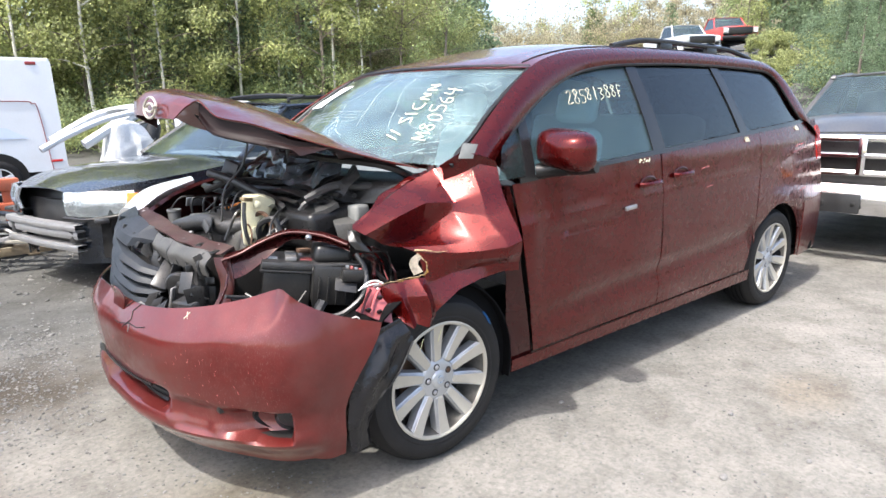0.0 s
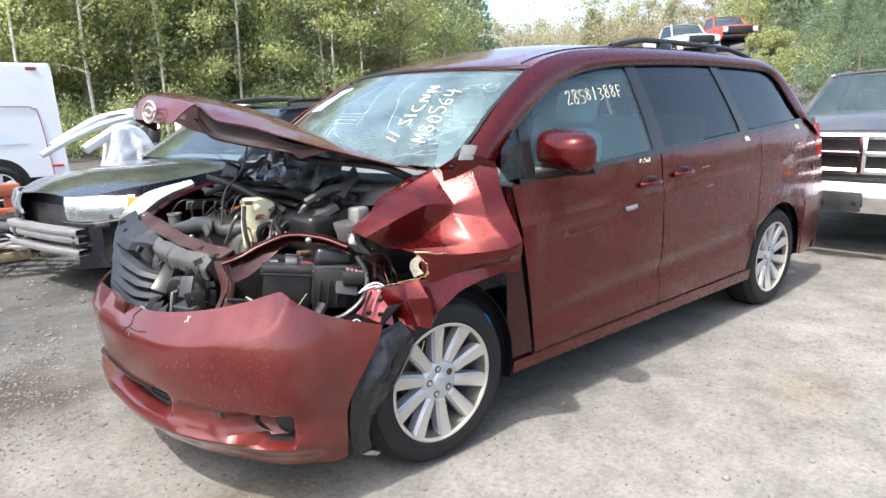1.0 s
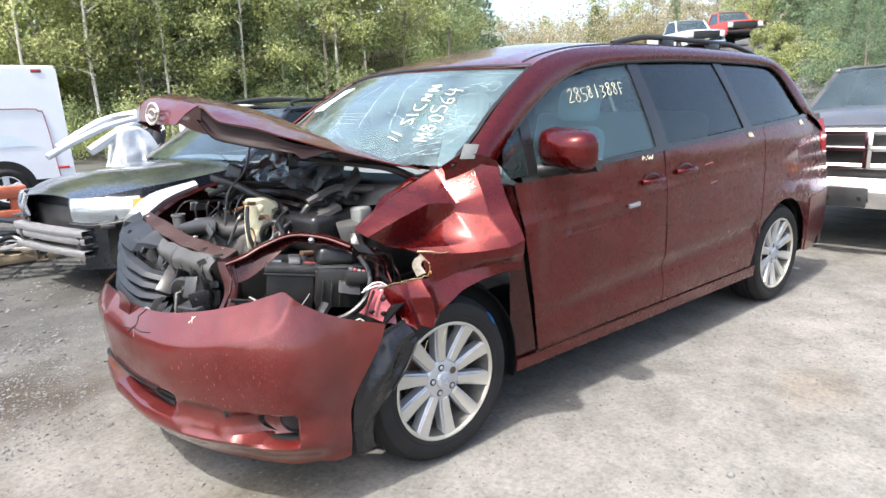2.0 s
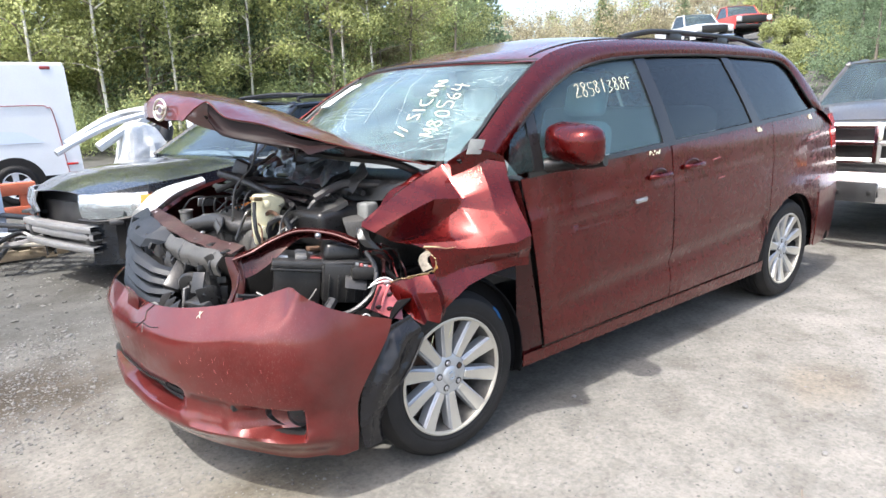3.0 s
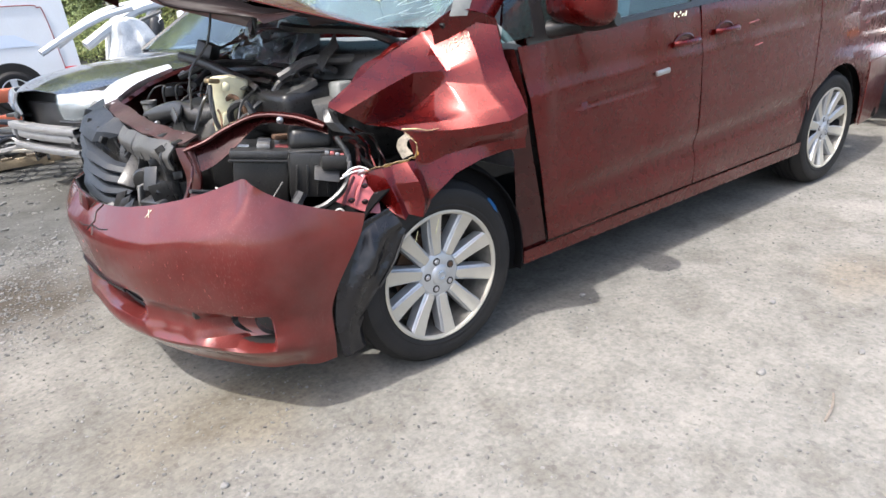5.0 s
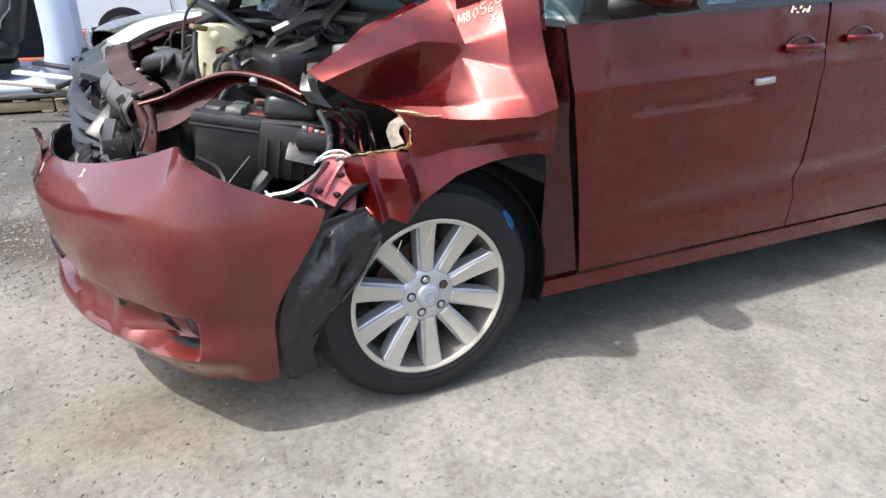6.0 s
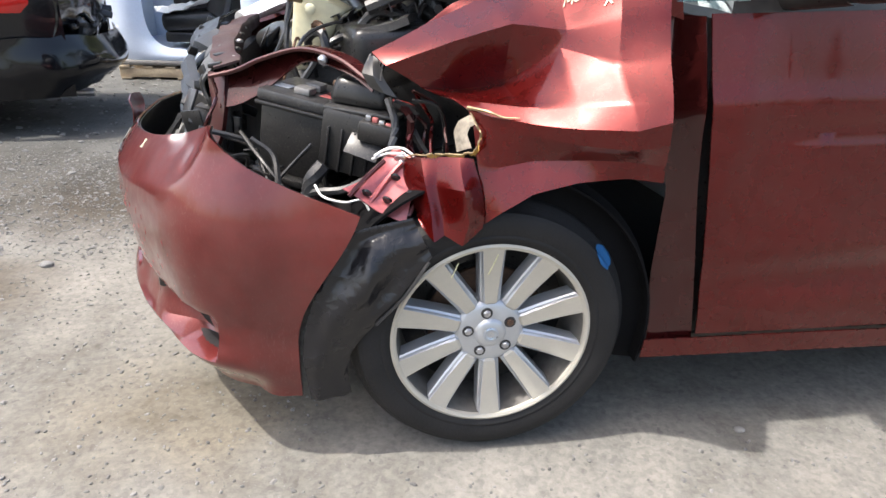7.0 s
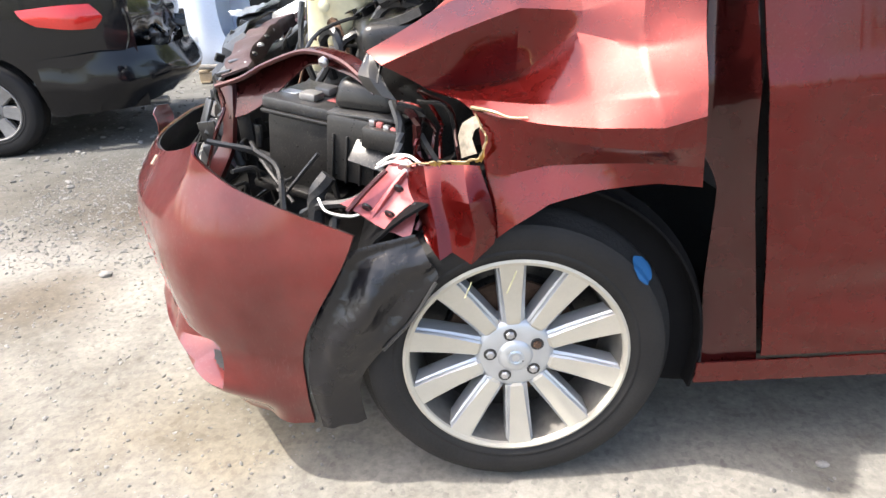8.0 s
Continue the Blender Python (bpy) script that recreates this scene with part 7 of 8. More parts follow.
part("broken_tail", cage([[(3.40, -0.70, 0.80), (3.56, -0.3, 0.82), (3.58, 0.3, 0.80)], [(3.46, -0.68, 0.72), (3.62, -0.3, 0.70), (3.62, 0.3, 0.72)], [(3.44, -0.68, 0.60), (3.60, -0.3, 0.60), (3.60, 0.3, 0.60)]], 16, 14, 0.02, 0.06, 2.0), DARK_GREY, sed, "crushed tail panel", angle=20)
part("tail_lamp", cage([[(2.95, -0.855, 0.93), (3.25, -0.84, 0.95), (3.52, -0.66, 0.94)], [(2.98, -0.865, 0.88), (3.28, -0.85, 0.87), (3.55, -0.66, 0.86)], [(3.05, -0.86, 0.83), (3.28, -0.845, 0.80), (3.52, -0.64, 0.80)]], 14, 8, 0.02), LAMP_RED, sed, "red tail lamp")
part("boot_face", cage([[(3.50, -0.70, 0.99), (3.60, 0.0, 1.00), (3.50, 0.72, 0.99)], [(3.58, -0.72, 0.86), (3.68, 0.0, 0.86), (3.58, 0.74, 0.86)], [(3.52, -0.72, 0.62), (3.62, 0.0, 0.60), (3.52, 0.74, 0.62)]], 20, 14, 0.012, 0.02, 6.0, 0.3), BODY_BLACK, sed, "dented black boot lid")
for k in range(9):
    part("broken_piece", block((0.05, 0.10 + 0.03 * (k % 3), 0.03), (3.60 + 0.012 * (k % 4), -0.52 + 0.12 * k, 0.70 + 0.03 * (k % 3)), 0.006, (20 * k, 9 * k, 35 * k)), DARK_GREY if k % 2 else BODY_BLACK, sed)
part("exhaust", tube([(3.2, -0.35, 0.24), (3.62, -0.35, 0.23)], 0.03, 12), STEEL, sed)

# white cab shell standing on a pallet, a seat wrapped in film inside
def seat_in(parent, at, turn):
    q = new("cabin_seat")
    q.parent = parent
    q.matrix_local = pose(*at, 0, 0, turn)
    part("cushion", block((0.55, 0.55, 0.20), (0, 0, 0.28), 0.07, (0, -4, 0), seg=3), BLACK, q, "black seat base")
    part("backrest", block((0.18, 0.52, 0.72), (0.34, 0, 0.68), 0.07, (0, 16, 0), seg=3), DARK_GREY, q)
    part("rail", block((0.5, 0.5, 0.10), (0, 0, 0.12), 0.02), BLACK, q)
    part("plastic_sheet", cage([[(-0.30, -0.32, 0.36), (0.0, -0.30, 0.42), (0.24, -0.30, 0.55), (0.46, -0.26, 1.02)], [(-0.32, 0, 0.40), (0.0, 0.0, 0.44), (0.26, 0.0, 0.60), (0.50, 0.0, 1.12)], [(-0.30, 0.32, 0.36), (0.0, 0.30, 0.42), (0.24, 0.30, 0.55), (0.46, 0.26, 1.02)]], 24, 24, 0.002, 0.06, at[0]), CLEAR_FILM, q, "crumpled milky plastic sheet over the seat", angle=20)
    return q


shell = thing("body_shell", "pale blue-white cut-off car body standing on pallets", "car part", pose(-2.64, 5.68, 0.14, 0, 0, 1))


def shell_side(u, v):
    """The sill, posts and roof rail as one frame round the door opening."""
    a = 2 * math.pi * u
    ex = lambda q, k: math.copysign(abs(q) ** k, q)
    outer = Vector((0.77 + 0.77 * ex(math.cos(a), 0.25), 0, 0.66 + 0.66 * ex(math.sin(a), 0.25)))
    inner = Vector((0.80 + 0.47 * ex(math.cos(a), 0.55), 0, 0.70 + 0.54 * ex(math.sin(a), 0.55)))
    return outer.lerp(inner, v) + Vector((0, -0.05 * math.sin(math.pi * v) - 0.02 * v, 0))


for k, y in enumerate((0.0, 1.5)):
    bm = bmesh.new()
    grid(bm, lambda u, v: shell_side(u, v) + Vector((0, y, 0)), 72, 6, wrap_u=True)
    bmesh.ops.recalc_face_normals(bm, faces=bm.faces[:])
    bmesh.ops.solidify(bm, geom=bm.faces[:], thickness=0.05)
    part("side_frame", bm, PALE_BLUE, shell, "pale blue-white door frame")
part("sill_step", block((1.45, 0.05, 0.05), (0.77, -0.04, 0.03), 0.015), GREY_METAL, shell)
part("jack_cover", block((0.10, 0.02, 0.10), (0.10, -0.035, 0.33), 0.008), WHITE, shell)
part("shell_floor", block((1.45, 1.45, 0.10), (0.77, 0.75, 0.10), 0.03), PALE_BLUE, shell)
part("shell_roof", cage([[(0.05, 0.0, 1.30), (0.77, 0.0, 1.34), (1.5, 0.0, 1.30)], [(0.05, 0.75, 1.36), (0.77, 0.75, 1.40), (1.5, 0.75, 1.36)], [(0.05, 1.5, 1.30), (0.77, 1.5, 1.34), (1.5, 1.5, 1.30)]], 12, 12, 0.02), WHITE, shell, "white roof")
part("back_wall", block((0.04, 1.4, 0.9), (0.06, 0.75, 0.55), 0.02), PALE_BLUE, shell)
part("hinge_bracket", block((0.20, 0.10, 0.14), (1.62, 0.05, 0.12), 0.02), BLACK, shell, "black bracket")
# Dark panel added to close the far opening and stand for the dim interior.
part("far_dark_panel", block((1.00, 0.04, 0.78), (0.80, 1.44, 0.62), 0.03), BLACK, shell, "added dark panel across the far door opening")
seat_in(shell, (0.72, 0.42, 0.14), 0)

# white car front end behind the dark estate car
cut = thing("white_car_shell", "white stripped car body with an open door", "car part", pose(0.0, 6.45, -0.03, 0, 0, 6))
for y in (0.0, 1.35):
    part("pillar", tube([(-0.05, y, 1.08), (0.30, y + 0.02, 1.28), (0.62, y + 0.05, 1.42), (1.1, y + 0.06, 1.50), (1.75, y + 0.06, 1.52), (2.3, y + 0.05, 1.45), (2.6, y, 1.1)], 0.058, 8, 36), WHITE, cut, "white roof pillar")
    part("side_wall", sheet(lambda u, v: Vector((lerp(0.95, 2.9, u), y - 0.06, lerp(0.2, 0.74, v))), 8, 4, 0.03), WHITE, cut)
    part("post", block((0.09, 0.06, 0.62), (1.62, y + 0.02, 1.22), 0.02), BLACK, cut, "black centre post")
part("roof_skin", sheet(lambda u, v: Vector((lerp(0.66, 2.25, u), lerp(0.05, 1.40, v), 1.47 + 0.06 * math.sin(math.pi * u) + 0.03 * math.sin(math.pi * v))), 12, 10, 0.02), WHITE, cut)
part("door_frame", tube([(-0.55, -0.25, 1.06), (-0.22, -0.20, 1.22), (0.15, -0.12, 1.36), (0.5, -0.08, 1.44)], 0.036, 8, 20), WHITE, cut, "white open door frame")
part("inner_strip", tube([(0.28, -0.02, 1.14), (0.55, 0.0, 1.28), (0.85, 0.02, 1.38)], 0.022, 6, 10), GREY_METAL, cut)
part("floor_plate", block((2.4, 1.35, 0.08), (1.6, 0.67, 0.22), 0.02), WHITE, cut)
part("rear_panel", block((0.05, 0.16, 0.30), (1.05, -0.04, 1.22), 0.02), WHITE, cut)
seat_in(cut, (0.34, 0.20, 0.30), 0)


def drape(u, v):
    """Film hanging in folds over the seat."""
    a, f = 2 * math.pi * u, v ** 0.75
    r = lerp(0.03, 0.40, f) * (1 + 0.16 * f * math.sin(5 * a + 1.0) + 0.10 * f * math.sin(11 * a))
    p = Vector((0.42 + 0.14 * v + 1.05 * r * math.cos(a), 0.05 + 0.62 * r * math.sin(a), 1.37 - 0.05 * f - 0.50 * v ** 2.2 - 0.22 * v * max(0, math.cos(a))))
    return p + 0.05 * f * noise.noise_vector(p * 6)


part("plastic_sheet", sheet(drape, 60, 24, 0.002), CLEAR_FILM, cut, "crumpled milky plastic sheet over the seat", angle=18)


def pallet(at, turn, L=1.2, group="wooden pallets"):
    p = thing("pallet", "weathered wooden pallet on the gravel", "pallet", pose(*at, 0, 0, turn), group)
    for k in range(6):
        part("board", block((0.10, 1.0, 0.018), (0.05 + k * (L - 0.1) / 5, 0.5, 0.125), 0.002), WOOD, p)
    for y in (0.03, 0.5, 0.97):
        part("stringer", block((L, 0.04, 0.088), (L / 2, y, 0.070), 0.003), WOOD, p)
    for k in range(3):
        part("bottom_board", block((0.10, 1.0, 0.018), (0.06 + k * (L - 0.12) / 2, 0.5, 0.017), 0.002), WOOD, p)
    return p


for k in range(2):
    pallet((-2.60 + 1.22 * k, 5.62, 0), 1)
pallet((-0.10, 5.9, 0), 8)
# scrap on the nearer pallet
rng = random.Random(12)
for k in range(7):
    a = rng.uniform(0, 3.1)
    c = Vector((rng.uniform(-1.3, -0.5), rng.uniform(4.9, 5.5), 0.16 + 0.03 * k))
    d = Vector((math.cos(a), math.sin(a), 0)) * rng.uniform(0.25, 0.5)
    tagged(part("scrap_hose", tube([c - d, c - d * 0.3 + Vector((0, 0.08, 0.05)), c + d * 0.3 - Vector((0.05, 0.08, 0)), c + d], rng.uniform(0.012, 0.03), 7, 16), (BLACK, DARK_GREY, GREY_METAL)[k % 3]), "loose scrap hose lying on a pallet", "scrap")
for k in range(4):
    tagged(part("trim_strip", block((1.1, 0.07, 0.03), (0, 0, 0), 0.006), (ALLOY, WHITE, DARK_GREY, GRILLE_GREY)[k]), "pale trim strip lying on scrap", "car part").matrix_world = pose(-1.25 + 0.1 * k, 5.0 + 0.16 * k, 0.32 + 0.05 * k, 4 * k, 5, -20 - 9 * k)
plow = thing("orange_frame", "faded orange-red steel frame lying on the ground", "scrap", pose(-1.55, 8.0, 0.0))
part("frame_top", block((1.9, 0.12, 0.16), (0, 0, 0.52), 0.02), ORANGE, plow)
part("frame_low", block((1.9, 0.12, 0.14), (0, 0, 0.22), 0.02), ORANGE, plow)
for x in (-0.8, 0.8):
    part("frame_leg", block((0.10, 0.10, 0.5), (x, 0.02, 0.26), 0.01), ORANGE, plow)

# white box trailer
tr = thing("box_trailer", "white box trailer with a red-edged door", "trailer", pose(0, 0, 0))


def trailer_front(u, v):
    return Vector((lerp(-9.0, lerp(0.38, 0.33, v), u), 10.6, lerp(0.45, 2.24, v)))


part("near_wall", sheet(trailer_front, 10, 6, 0.04), WHITE, tr, "white panel wall")
part("end_wall", sheet(lambda u, v: Vector((lerp(0.38, 0.33, v), lerp(10.6, 12.8, u), lerp(0.45, 2.24, v))), 6, 6, 0.04), WHITE, tr)
part("trailer_roof", block((9.3, 2.2, 0.06), (-4.33, 11.7, 2.26), 0.02), WHITE, tr)
part("door_edge", tube([(0.16, 10.55, 0.42), (0.06, 10.55, 1.45), (-0.02, 10.55, 1.56), (-0.2, 10.55, 1.60), (-1.6, 10.55, 1.60)], 0.007, 6, 24), TRIM_RED, tr, "red edge of the door")
part("top_lamp", block((0.15, 0.03, 0.05), (0.05, 10.56, 2.20), 0.01), TRIM_RED, tr)
part("side_lamp", block((0.18, 0.03, 0.04), (0.22, 10.56, 0.62), 0.01), LAMP_RED, tr)
part("chassis_rail", block((9.0, 0.1, 0.12), (-4.3, 10.7, 0.40), 0.01), BLACK, tr)
part("wheel_recess", lathe([(0.44, 0), (0.42, -0.03), (0.001, -0.03)], 30, pose(-0.62, 10.58, 0.36)), BLACK, tr)
wheel(tr, (-0.62, 10.50, 0.33), 0.33, 0.2, 0.21, 5, face=WHITE)
part("decal", quad((-1.2, 10.555, 1.0), (-0.12, 10.555, 1.0), (-0.42, 10.555, 1.18), (-1.2, 10.555, 1.24), 0, 2, 0.003), PALE_BLUE, tr, "pale grey decal")

# trucks up on the bank
for nm, lab, paint, x, y, rz in (("far_pickup_truck", "white pickup truck parked high on the bank", WHITE, 29.0, 15.4, 52), ("far_pickup_truck", "red pickup truck parked high on the bank", FAR_RED, 33.4, 15.6, 46)):
    v_, _, _ = vehicle(nm, lab, pose(x, y, ground_z(x, y), 0, 0, rz), paint, dict(
        half=0.98, wb=3.5, front=0.95, rear=1.2, wheel=0.40, sill=0.5, nose=0.08, tail=0.0, line=[(-0.95, 1.12), (-0.6, 1.18), (0.6, 1.22), (2.2, 1.28), (2.5, 1.30), (4.7, 1.30)],
        cowl=(0.62, 1.22), roof_front=(1.2, 1.82), roof_rear=(2.25, 1.84), deck=(2.4, 1.28), roof_half=0.72, windows=1, crown=0.07, bed=True, category="pickup"))
    part("grille", block((0.06, 1.2, 0.32), (-0.97, 0, 0.95), 0.02), BLACK, v_)
    part("front_bumper", block((0.14, 1.86, 0.15), (-1.00, 0, 0.62), 0.04), CHROME if paint is WHITE else BLACK, v_)
    for s in (-1, 1):
        part("headlamp", block((0.08, 0.24, 0.26), (-0.95, s * 0.76, 0.98), 0.03), LAMP_CLEAR, v_)


# ---- trees ----
def leaf_cloud(seed, clumps, leaves, size, tip):
    """Many small leaves in uneven clumps; clumps: list of (centre, radius)."""
    r = np.random.RandomState(seed)
    verts, faces = [], []
    per = max(1, leaves // len(clumps))
    for c, rad in clumps:
        d = r.normal(size=(per, 3))
        d /= np.linalg.norm(d, axis=1)[:, None]
        p = np.array(c) + d * (rad * r.uniform(0.25, 1.1, (per, 1))) * np.array((1, 1, 0.8))
        a, b = r.normal(size=(per, 3)), r.normal(size=(per, 3))
        a /= np.linalg.norm(a, axis=1)[:, None]
        b -= (a * b).sum(1)[:, None] * a
        b /= np.linalg.norm(b, axis=1)[:, None]
        s = size * r.uniform(0.6, 1.4, (per, 1))
        base = len(verts)
        v = np.stack([p - a * s, p + b * s * tip, p + a * s, p - b * s * tip], 1).reshape(-1, 3)
        verts.extend(map(tuple, v))
        faces.extend([(base + 4 * k, base + 4 * k + 1, base + 4 * k + 2, base + 4 * k + 3) for k in range(per)])
    me = bpy.data.meshes.new("crown")
    me.from_pydata(verts, [], faces)
    return me


def tree(kind, seed, height, far=False):
    r = random.Random(seed)
    if kind == "pine":
        t = thing("pine_tree", "dark green pine tree at the yard's edge", "tree", group="trees round the yard")
        part("trunk", tube([(0, 0, -0.5), (0.1, 0, height * 0.5), (0.05, 0.1, height)], 0.20, 7, 8, taper=0.03), BARK, t)
        clumps = []
        for k in range(34):
            z = height * lerp(0.12, 0.98, k / 33)
            reach = 0.26 * height * (1.05 - z / height) ** 0.8
            for q in range(5):
                a = r.uniform(0, 6.28)
                d = reach * r.uniform(0.35, 1.0)
                clumps.append(((d * math.cos(a), d * math.sin(a), z + r.uniform(-0.3, 0.2)), r.uniform(0.35, 0.75)))
        for q in range(10):
            c = clumps[r.randrange(len(clumps))][0]
            part("limb", tube([(0, 0, c[2] - 0.3), c], 0.04, 5, taper=0.01), BARK, t)
        me = leaf_cloud(seed, clumps, 3000 if far else 9000, 0.19 if far else 0.09, 0.35)
        me.materials.append(LEAF_PINE)
    else:
        pale = kind == "birch"
        t = thing("birch_tree" if pale else "leafy_tree", {"birch": "slender pale-barked tree with young leaves", "leafy": "spring tree with yellow-green leaves", "bare": "thin tree with budding tan twigs"}[kind], "tree", group="trees round the yard")
        lean = r.uniform(-0.6, 0.6)
        pts = [Vector((0, 0, -0.5)), Vector((lean * 0.3, 0.1, height * 0.35)), Vector((lean * 0.8, -0.1, height * 0.7)), Vector((lean, 0.1, height))]
        part("trunk", tube(pts, 0.058 if pale else 0.085, 7, 12, taper=0.02), BIRCH if pale else BARK, t)
        clumps = []
        for q in range(22):
            z = height * r.uniform(0.22, 0.97)
            a = r.uniform(0, 6.28)
            d = height * 0.20 * r.uniform(0.3, 1.0) * (1.15 - 0.6 * z / height)
            base = Vector((lean * z / height, 0, z * 0.90))
            c = Vector((base.x + d * math.cos(a), d * math.sin(a), z))
            part("limb", tube([base, base.lerp(c, 0.5) + Vector((0, 0, 0.15)), c], 0.03, 5, 6, taper=0.008), BIRCH if pale and q % 2 else BARK, t)
            for w in range(3):
                clumps.append(((c.x + r.uniform(-0.6, 0.6), c.y + r.uniform(-0.6, 0.6), c.z + r.uniform(-0.4, 0.6)), r.uniform(0.45, 1.0)))
        me = leaf_cloud(seed, clumps, {"birch": 8000, "leafy": 11000, "bare": 7000}[kind] // (4 if far else 1), 0.12 if far else 0.06, 0.6)
        me.materials.append({"birch": LEAF_LIGHT, "leafy": LEAF_LIGHT if seed % 2 else LEAF_MID, "bare": LEAF_TAN}[kind])
    crown = new("crown", me)
    crown.parent = t
    return t


PROTO = [tree("leafy", 1, 11.5), tree("leafy", 2, 10.0), tree("birch", 3, 12.5), tree("birch", 4, 11.0), tree("pine", 5, 9.0), tree("pine", 6, 12.0), tree("bare", 7, 9.5), tree("bare", 8, 11.0)] + [tree(k, s, h, True) for k, s, h in (("leafy", 11, 11.5), ("leafy", 12, 10.0), ("pine", 13, 9.0), ("pine", 14, 12.0), ("bare", 15, 9.5), ("bare", 17, 8.5))]
used = [False] * len(PROTO)


def plant(kind, x, y, scale=1.0, spin=0.0):
    m = Matrix.Translation((x, y, ground_z(x, y) - 0.05)) @ pose(0, 0, 0, 0, 0, spin) @ Matrix.Diagonal((scale, scale, scale, 1))
    if not used[kind]:
        used[kind] = True
        PROTO[kind].matrix_world = m
    else:
        c = copy_thing(PROTO[kind], m)
        c.matrix_world = m


rng = random.Random(21)
# dense wood behind the yard, from the trailer to past the wreck's roof
for k in range(64):
    t = (k + rng.uniform(-0.4, 0.4)) / 63
    bearing = lerp(-14, 42, t)
    row = k % 4
    d = (27, 31, 36, 42)[row] + rng.uniform(-1.5, 1.5)
    x, y = -1.5 + d * math.sin(radians(bearing)), -1.8 + d * math.cos(radians(bearing))
    kind = rng.choice((0, 1, 2, 3, 1, 3) if row < 2 else (8, 9, 10, 11, 8, 12))
    plant(kind, x, y, rng.uniform(0.8, 1.15), rng.uniform(0, 360))
for b, d, kind, s in ((6, 25, 2, 1.0), (11, 25, 3, 1.1), (16, 25, 2, 0.95), (22, 26, 3, 1.05), (30, 26, 2, 1.1), (27, 27, 5, 0.85), (24, 28, 4, 0.9), (-3, 26, 4, 0.8), (38, 32, 7, 0.9), (36, 30, 6, 0.8), (15, 27, 5, 0.9), (18, 28, 4, 1.05), (20, 27, 5, 0.8), (33, 29, 7, 0.95), (31, 31, 6, 1.0), (1, 28, 5, 0.8)):
    plant(kind, -1.5 + d * math.sin(radians(b)), -1.8 + d * math.cos(radians(b)), s, 40 * b)
# low far wood under the open sky
for k in range(110):
    bearing = lerp(38, 70, (k + rng.uniform(-0.4, 0.4)) / 109)
    d = rng.uniform(75, 100)
    plant(rng.choice((12, 13, 12, 13, 10, 8)), -1.5 + d * math.sin(radians(bearing)), -1.8 + d * math.cos(radians(bearing)), rng.uniform(0.62, 0.88), rng.uniform(0, 360))
# pines and brush on the bank
for k in range(34):
    bearing = lerp(63, 84, (k + rng.uniform(-0.4, 0.4)) / 33)
    d = rng.uniform(54, 68)
    plant(rng.choice((10, 11, 8, 9, 8)), -1.5 + d * math.sin(radians(bearing)), -1.8 + d * math.cos(radians(bearing)), rng.uniform(0.6, 0.95), rng.uniform(0, 360))
for k in range(16):
    bearing = lerp(71, 88, (k + rng.uniform(-0.3, 0.3)) / 15)
    d = rng.uniform(24, 32)
    plant(rng.choice((4, 5)), -1.5 + d * math.sin(radians(bearing)), -1.8 + d * math.cos(radians(bearing)), rng.uniform(0.28, 0.42), rng.uniform(0, 360))
# the rest of the ring behind the camera
for k in range(38):
    bearing = lerp(92, 344, (k + rng.uniform(-0.3, 0.3)) / 37)
    d = rng.uniform(62, 80)
    plant(rng.choice((8, 9, 10, 11, 12)), d * math.sin(radians(bearing)), d * math.cos(radians(bearing)), rng.uniform(0.7, 1.0), rng.uniform(0, 360))


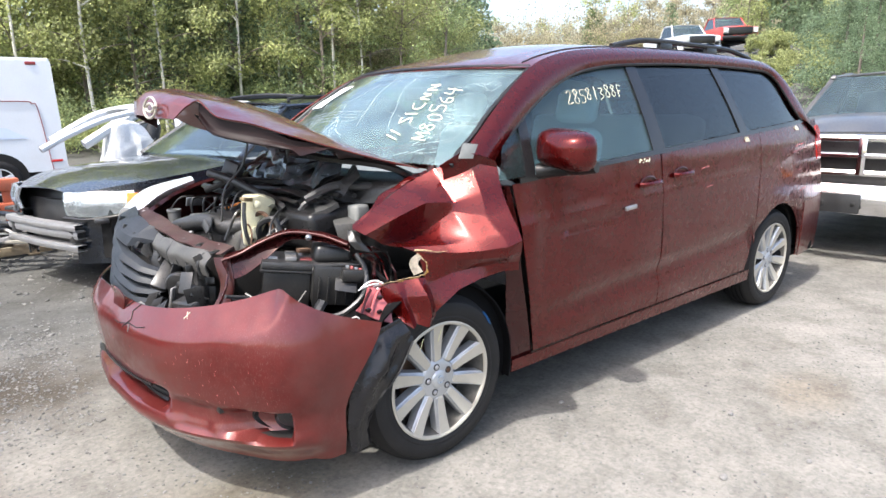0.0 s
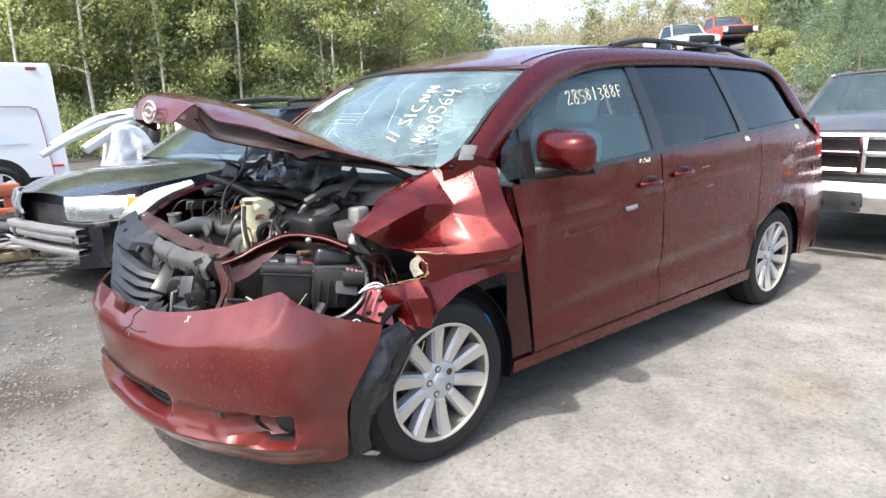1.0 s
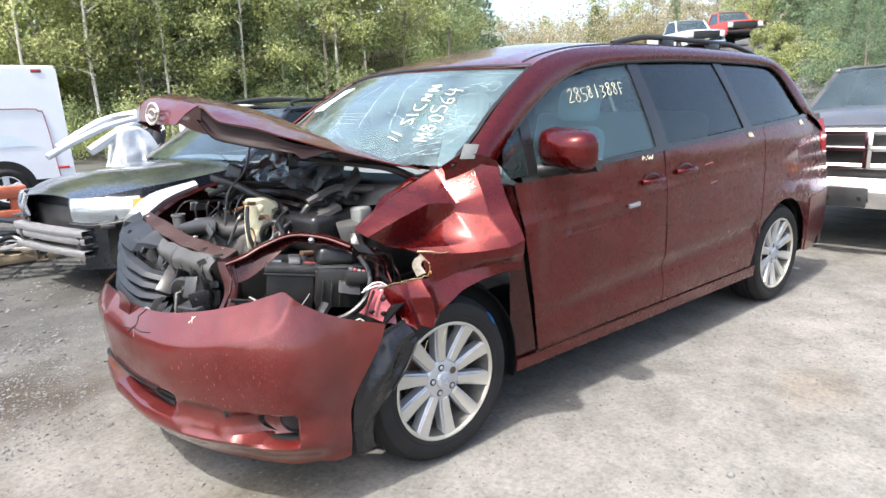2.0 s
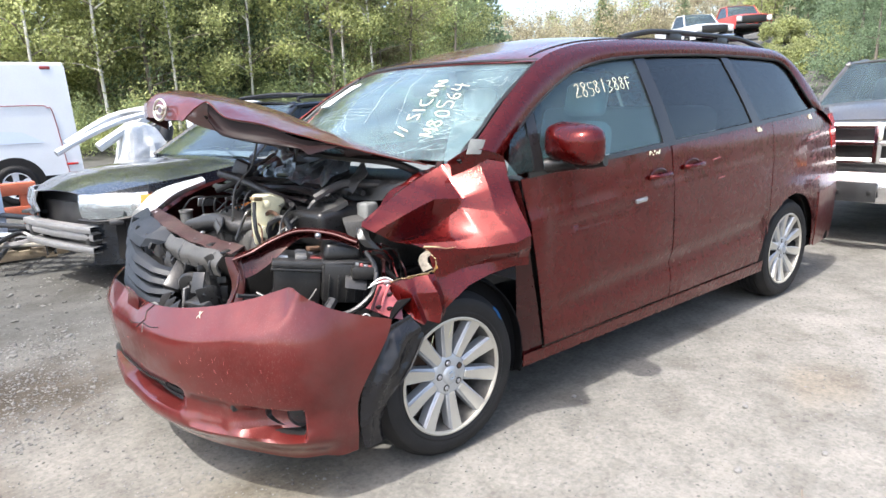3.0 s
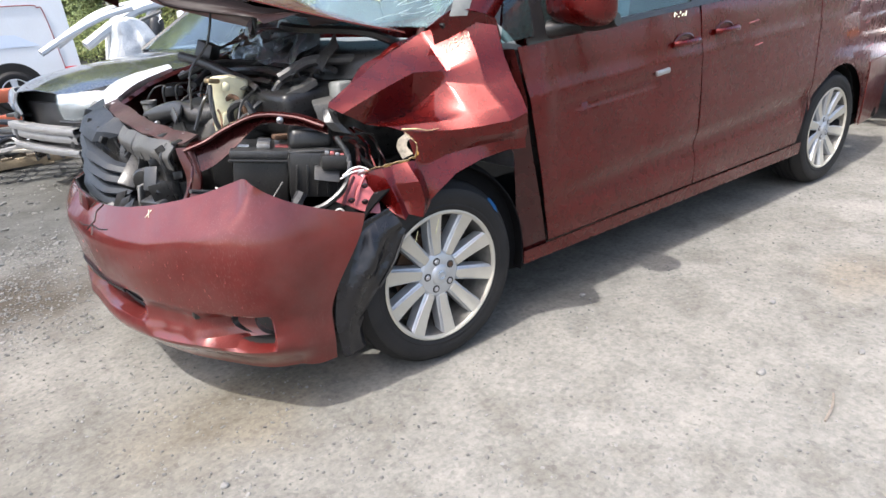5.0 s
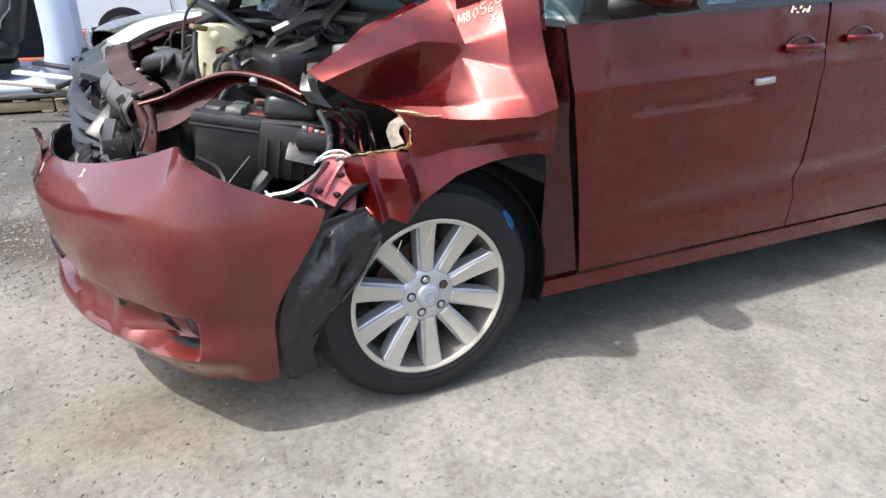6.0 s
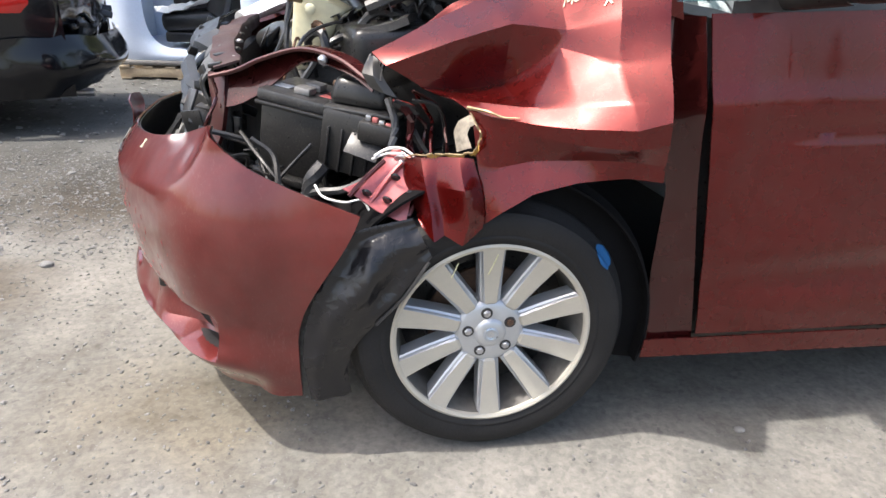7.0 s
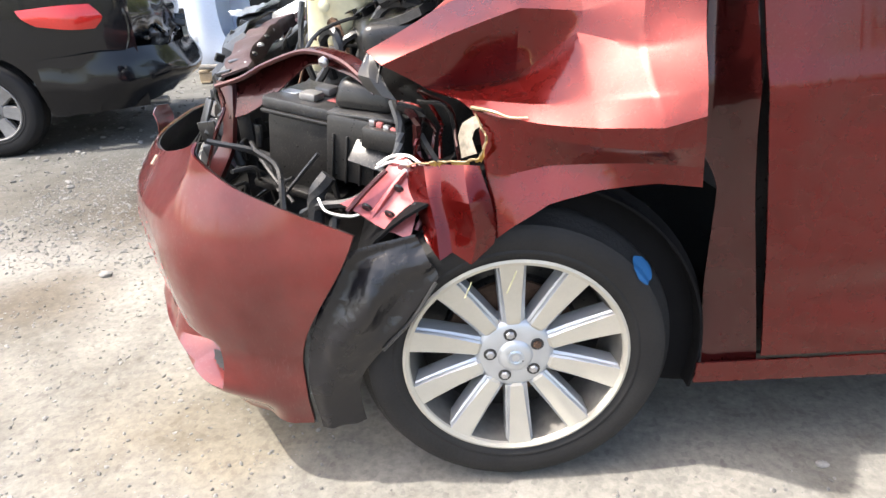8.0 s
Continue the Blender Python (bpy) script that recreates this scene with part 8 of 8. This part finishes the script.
def brush(name, label, spots, mat, seed, size, leaves):
    r = random.Random(seed)
    clumps = []
    for x, y, h, w in spots:
        for k in range(7):
            clumps.append(((x + r.uniform(-w, w), y + r.uniform(-w, w), ground_z(x, y) + h * r.uniform(0.15, 0.9)), r.uniform(0.3, 0.7) * h * 0.6))
    me = leaf_cloud(seed, clumps, leaves, size, 0.55)
    me.materials.append(mat)
    return tagged(new(name, me), label, "bushes", kind="stuff")


spots = []
for k in range(70):
    b, d = radians(rng.uniform(-14, 44)), rng.uniform(22, 29)
    spots.append((-1.5 + d * math.sin(b), -1.8 + d * math.cos(b), rng.uniform(1.0, 2.6), 0.9))
brush("undergrowth", "green undergrowth along the edge of the wood", spots[:35], LEAF_MID, 5, 0.045, 55000)
brush("undergrowth", "yellow-green undergrowth along the edge of the wood", spots[35:], LEAF_LIGHT, 6, 0.043, 50000)
spots = [(-1.5 + d * math.sin(b), -1.8 + d * math.cos(b), rng.uniform(1.2, 2.4), 1.2) for b, d in [(radians(rng.uniform(69.5, 88)), rng.uniform(22, 36)) for k in range(60)]]
brush("undergrowth", "dark green brush on the bank", spots, LEAF_PINE, 7, 0.045, 60000)
spots = [(-1.5 + d * math.sin(b), -1.8 + d * math.cos(b), rng.uniform(4.0, 9.0), 2.6) for b, d in [(radians(rng.uniform(-15, 37)), rng.uniform(38, 48)) for k in range(46)]]
brush("undergrowth", "bright green young growth deep in the wood", spots, LEAF_LIGHT, 9, 0.14, 40000)
spots = [(-1.5 + d * math.sin(b), -1.8 + d * math.cos(b), rng.uniform(2.5, 5.0), 1.6) for b, d in [(radians(rng.uniform(-15, 38)), rng.uniform(30, 36)) for k in range(40)]]
brush("undergrowth", "green young growth between the trees", spots, LEAF_MID, 10, 0.09, 40000)
spots = [(-1.5 + d * math.sin(b), -1.8 + d * math.cos(b), rng.uniform(4.5, 7.5), 3.0) for b, d in [(radians(rng.uniform(36, 70)), rng.uniform(70, 90)) for k in range(80)]]
brush("undergrowth", "tan budding brush in the distance", spots, LEAF_TAN, 8, 0.12, 60000)
spots = [(-1.5 + d * math.sin(b), -1.8 + d * math.cos(b), rng.uniform(0.5, 1.1), 0.9) for b, d in [(radians(rng.uniform(65.5, 71)), rng.uniform(27, 36)) for k in range(26)]]
brush("undergrowth", "low green scrub on the bank before the trucks", spots, LEAF_LIGHT, 12, 0.05, 30000)
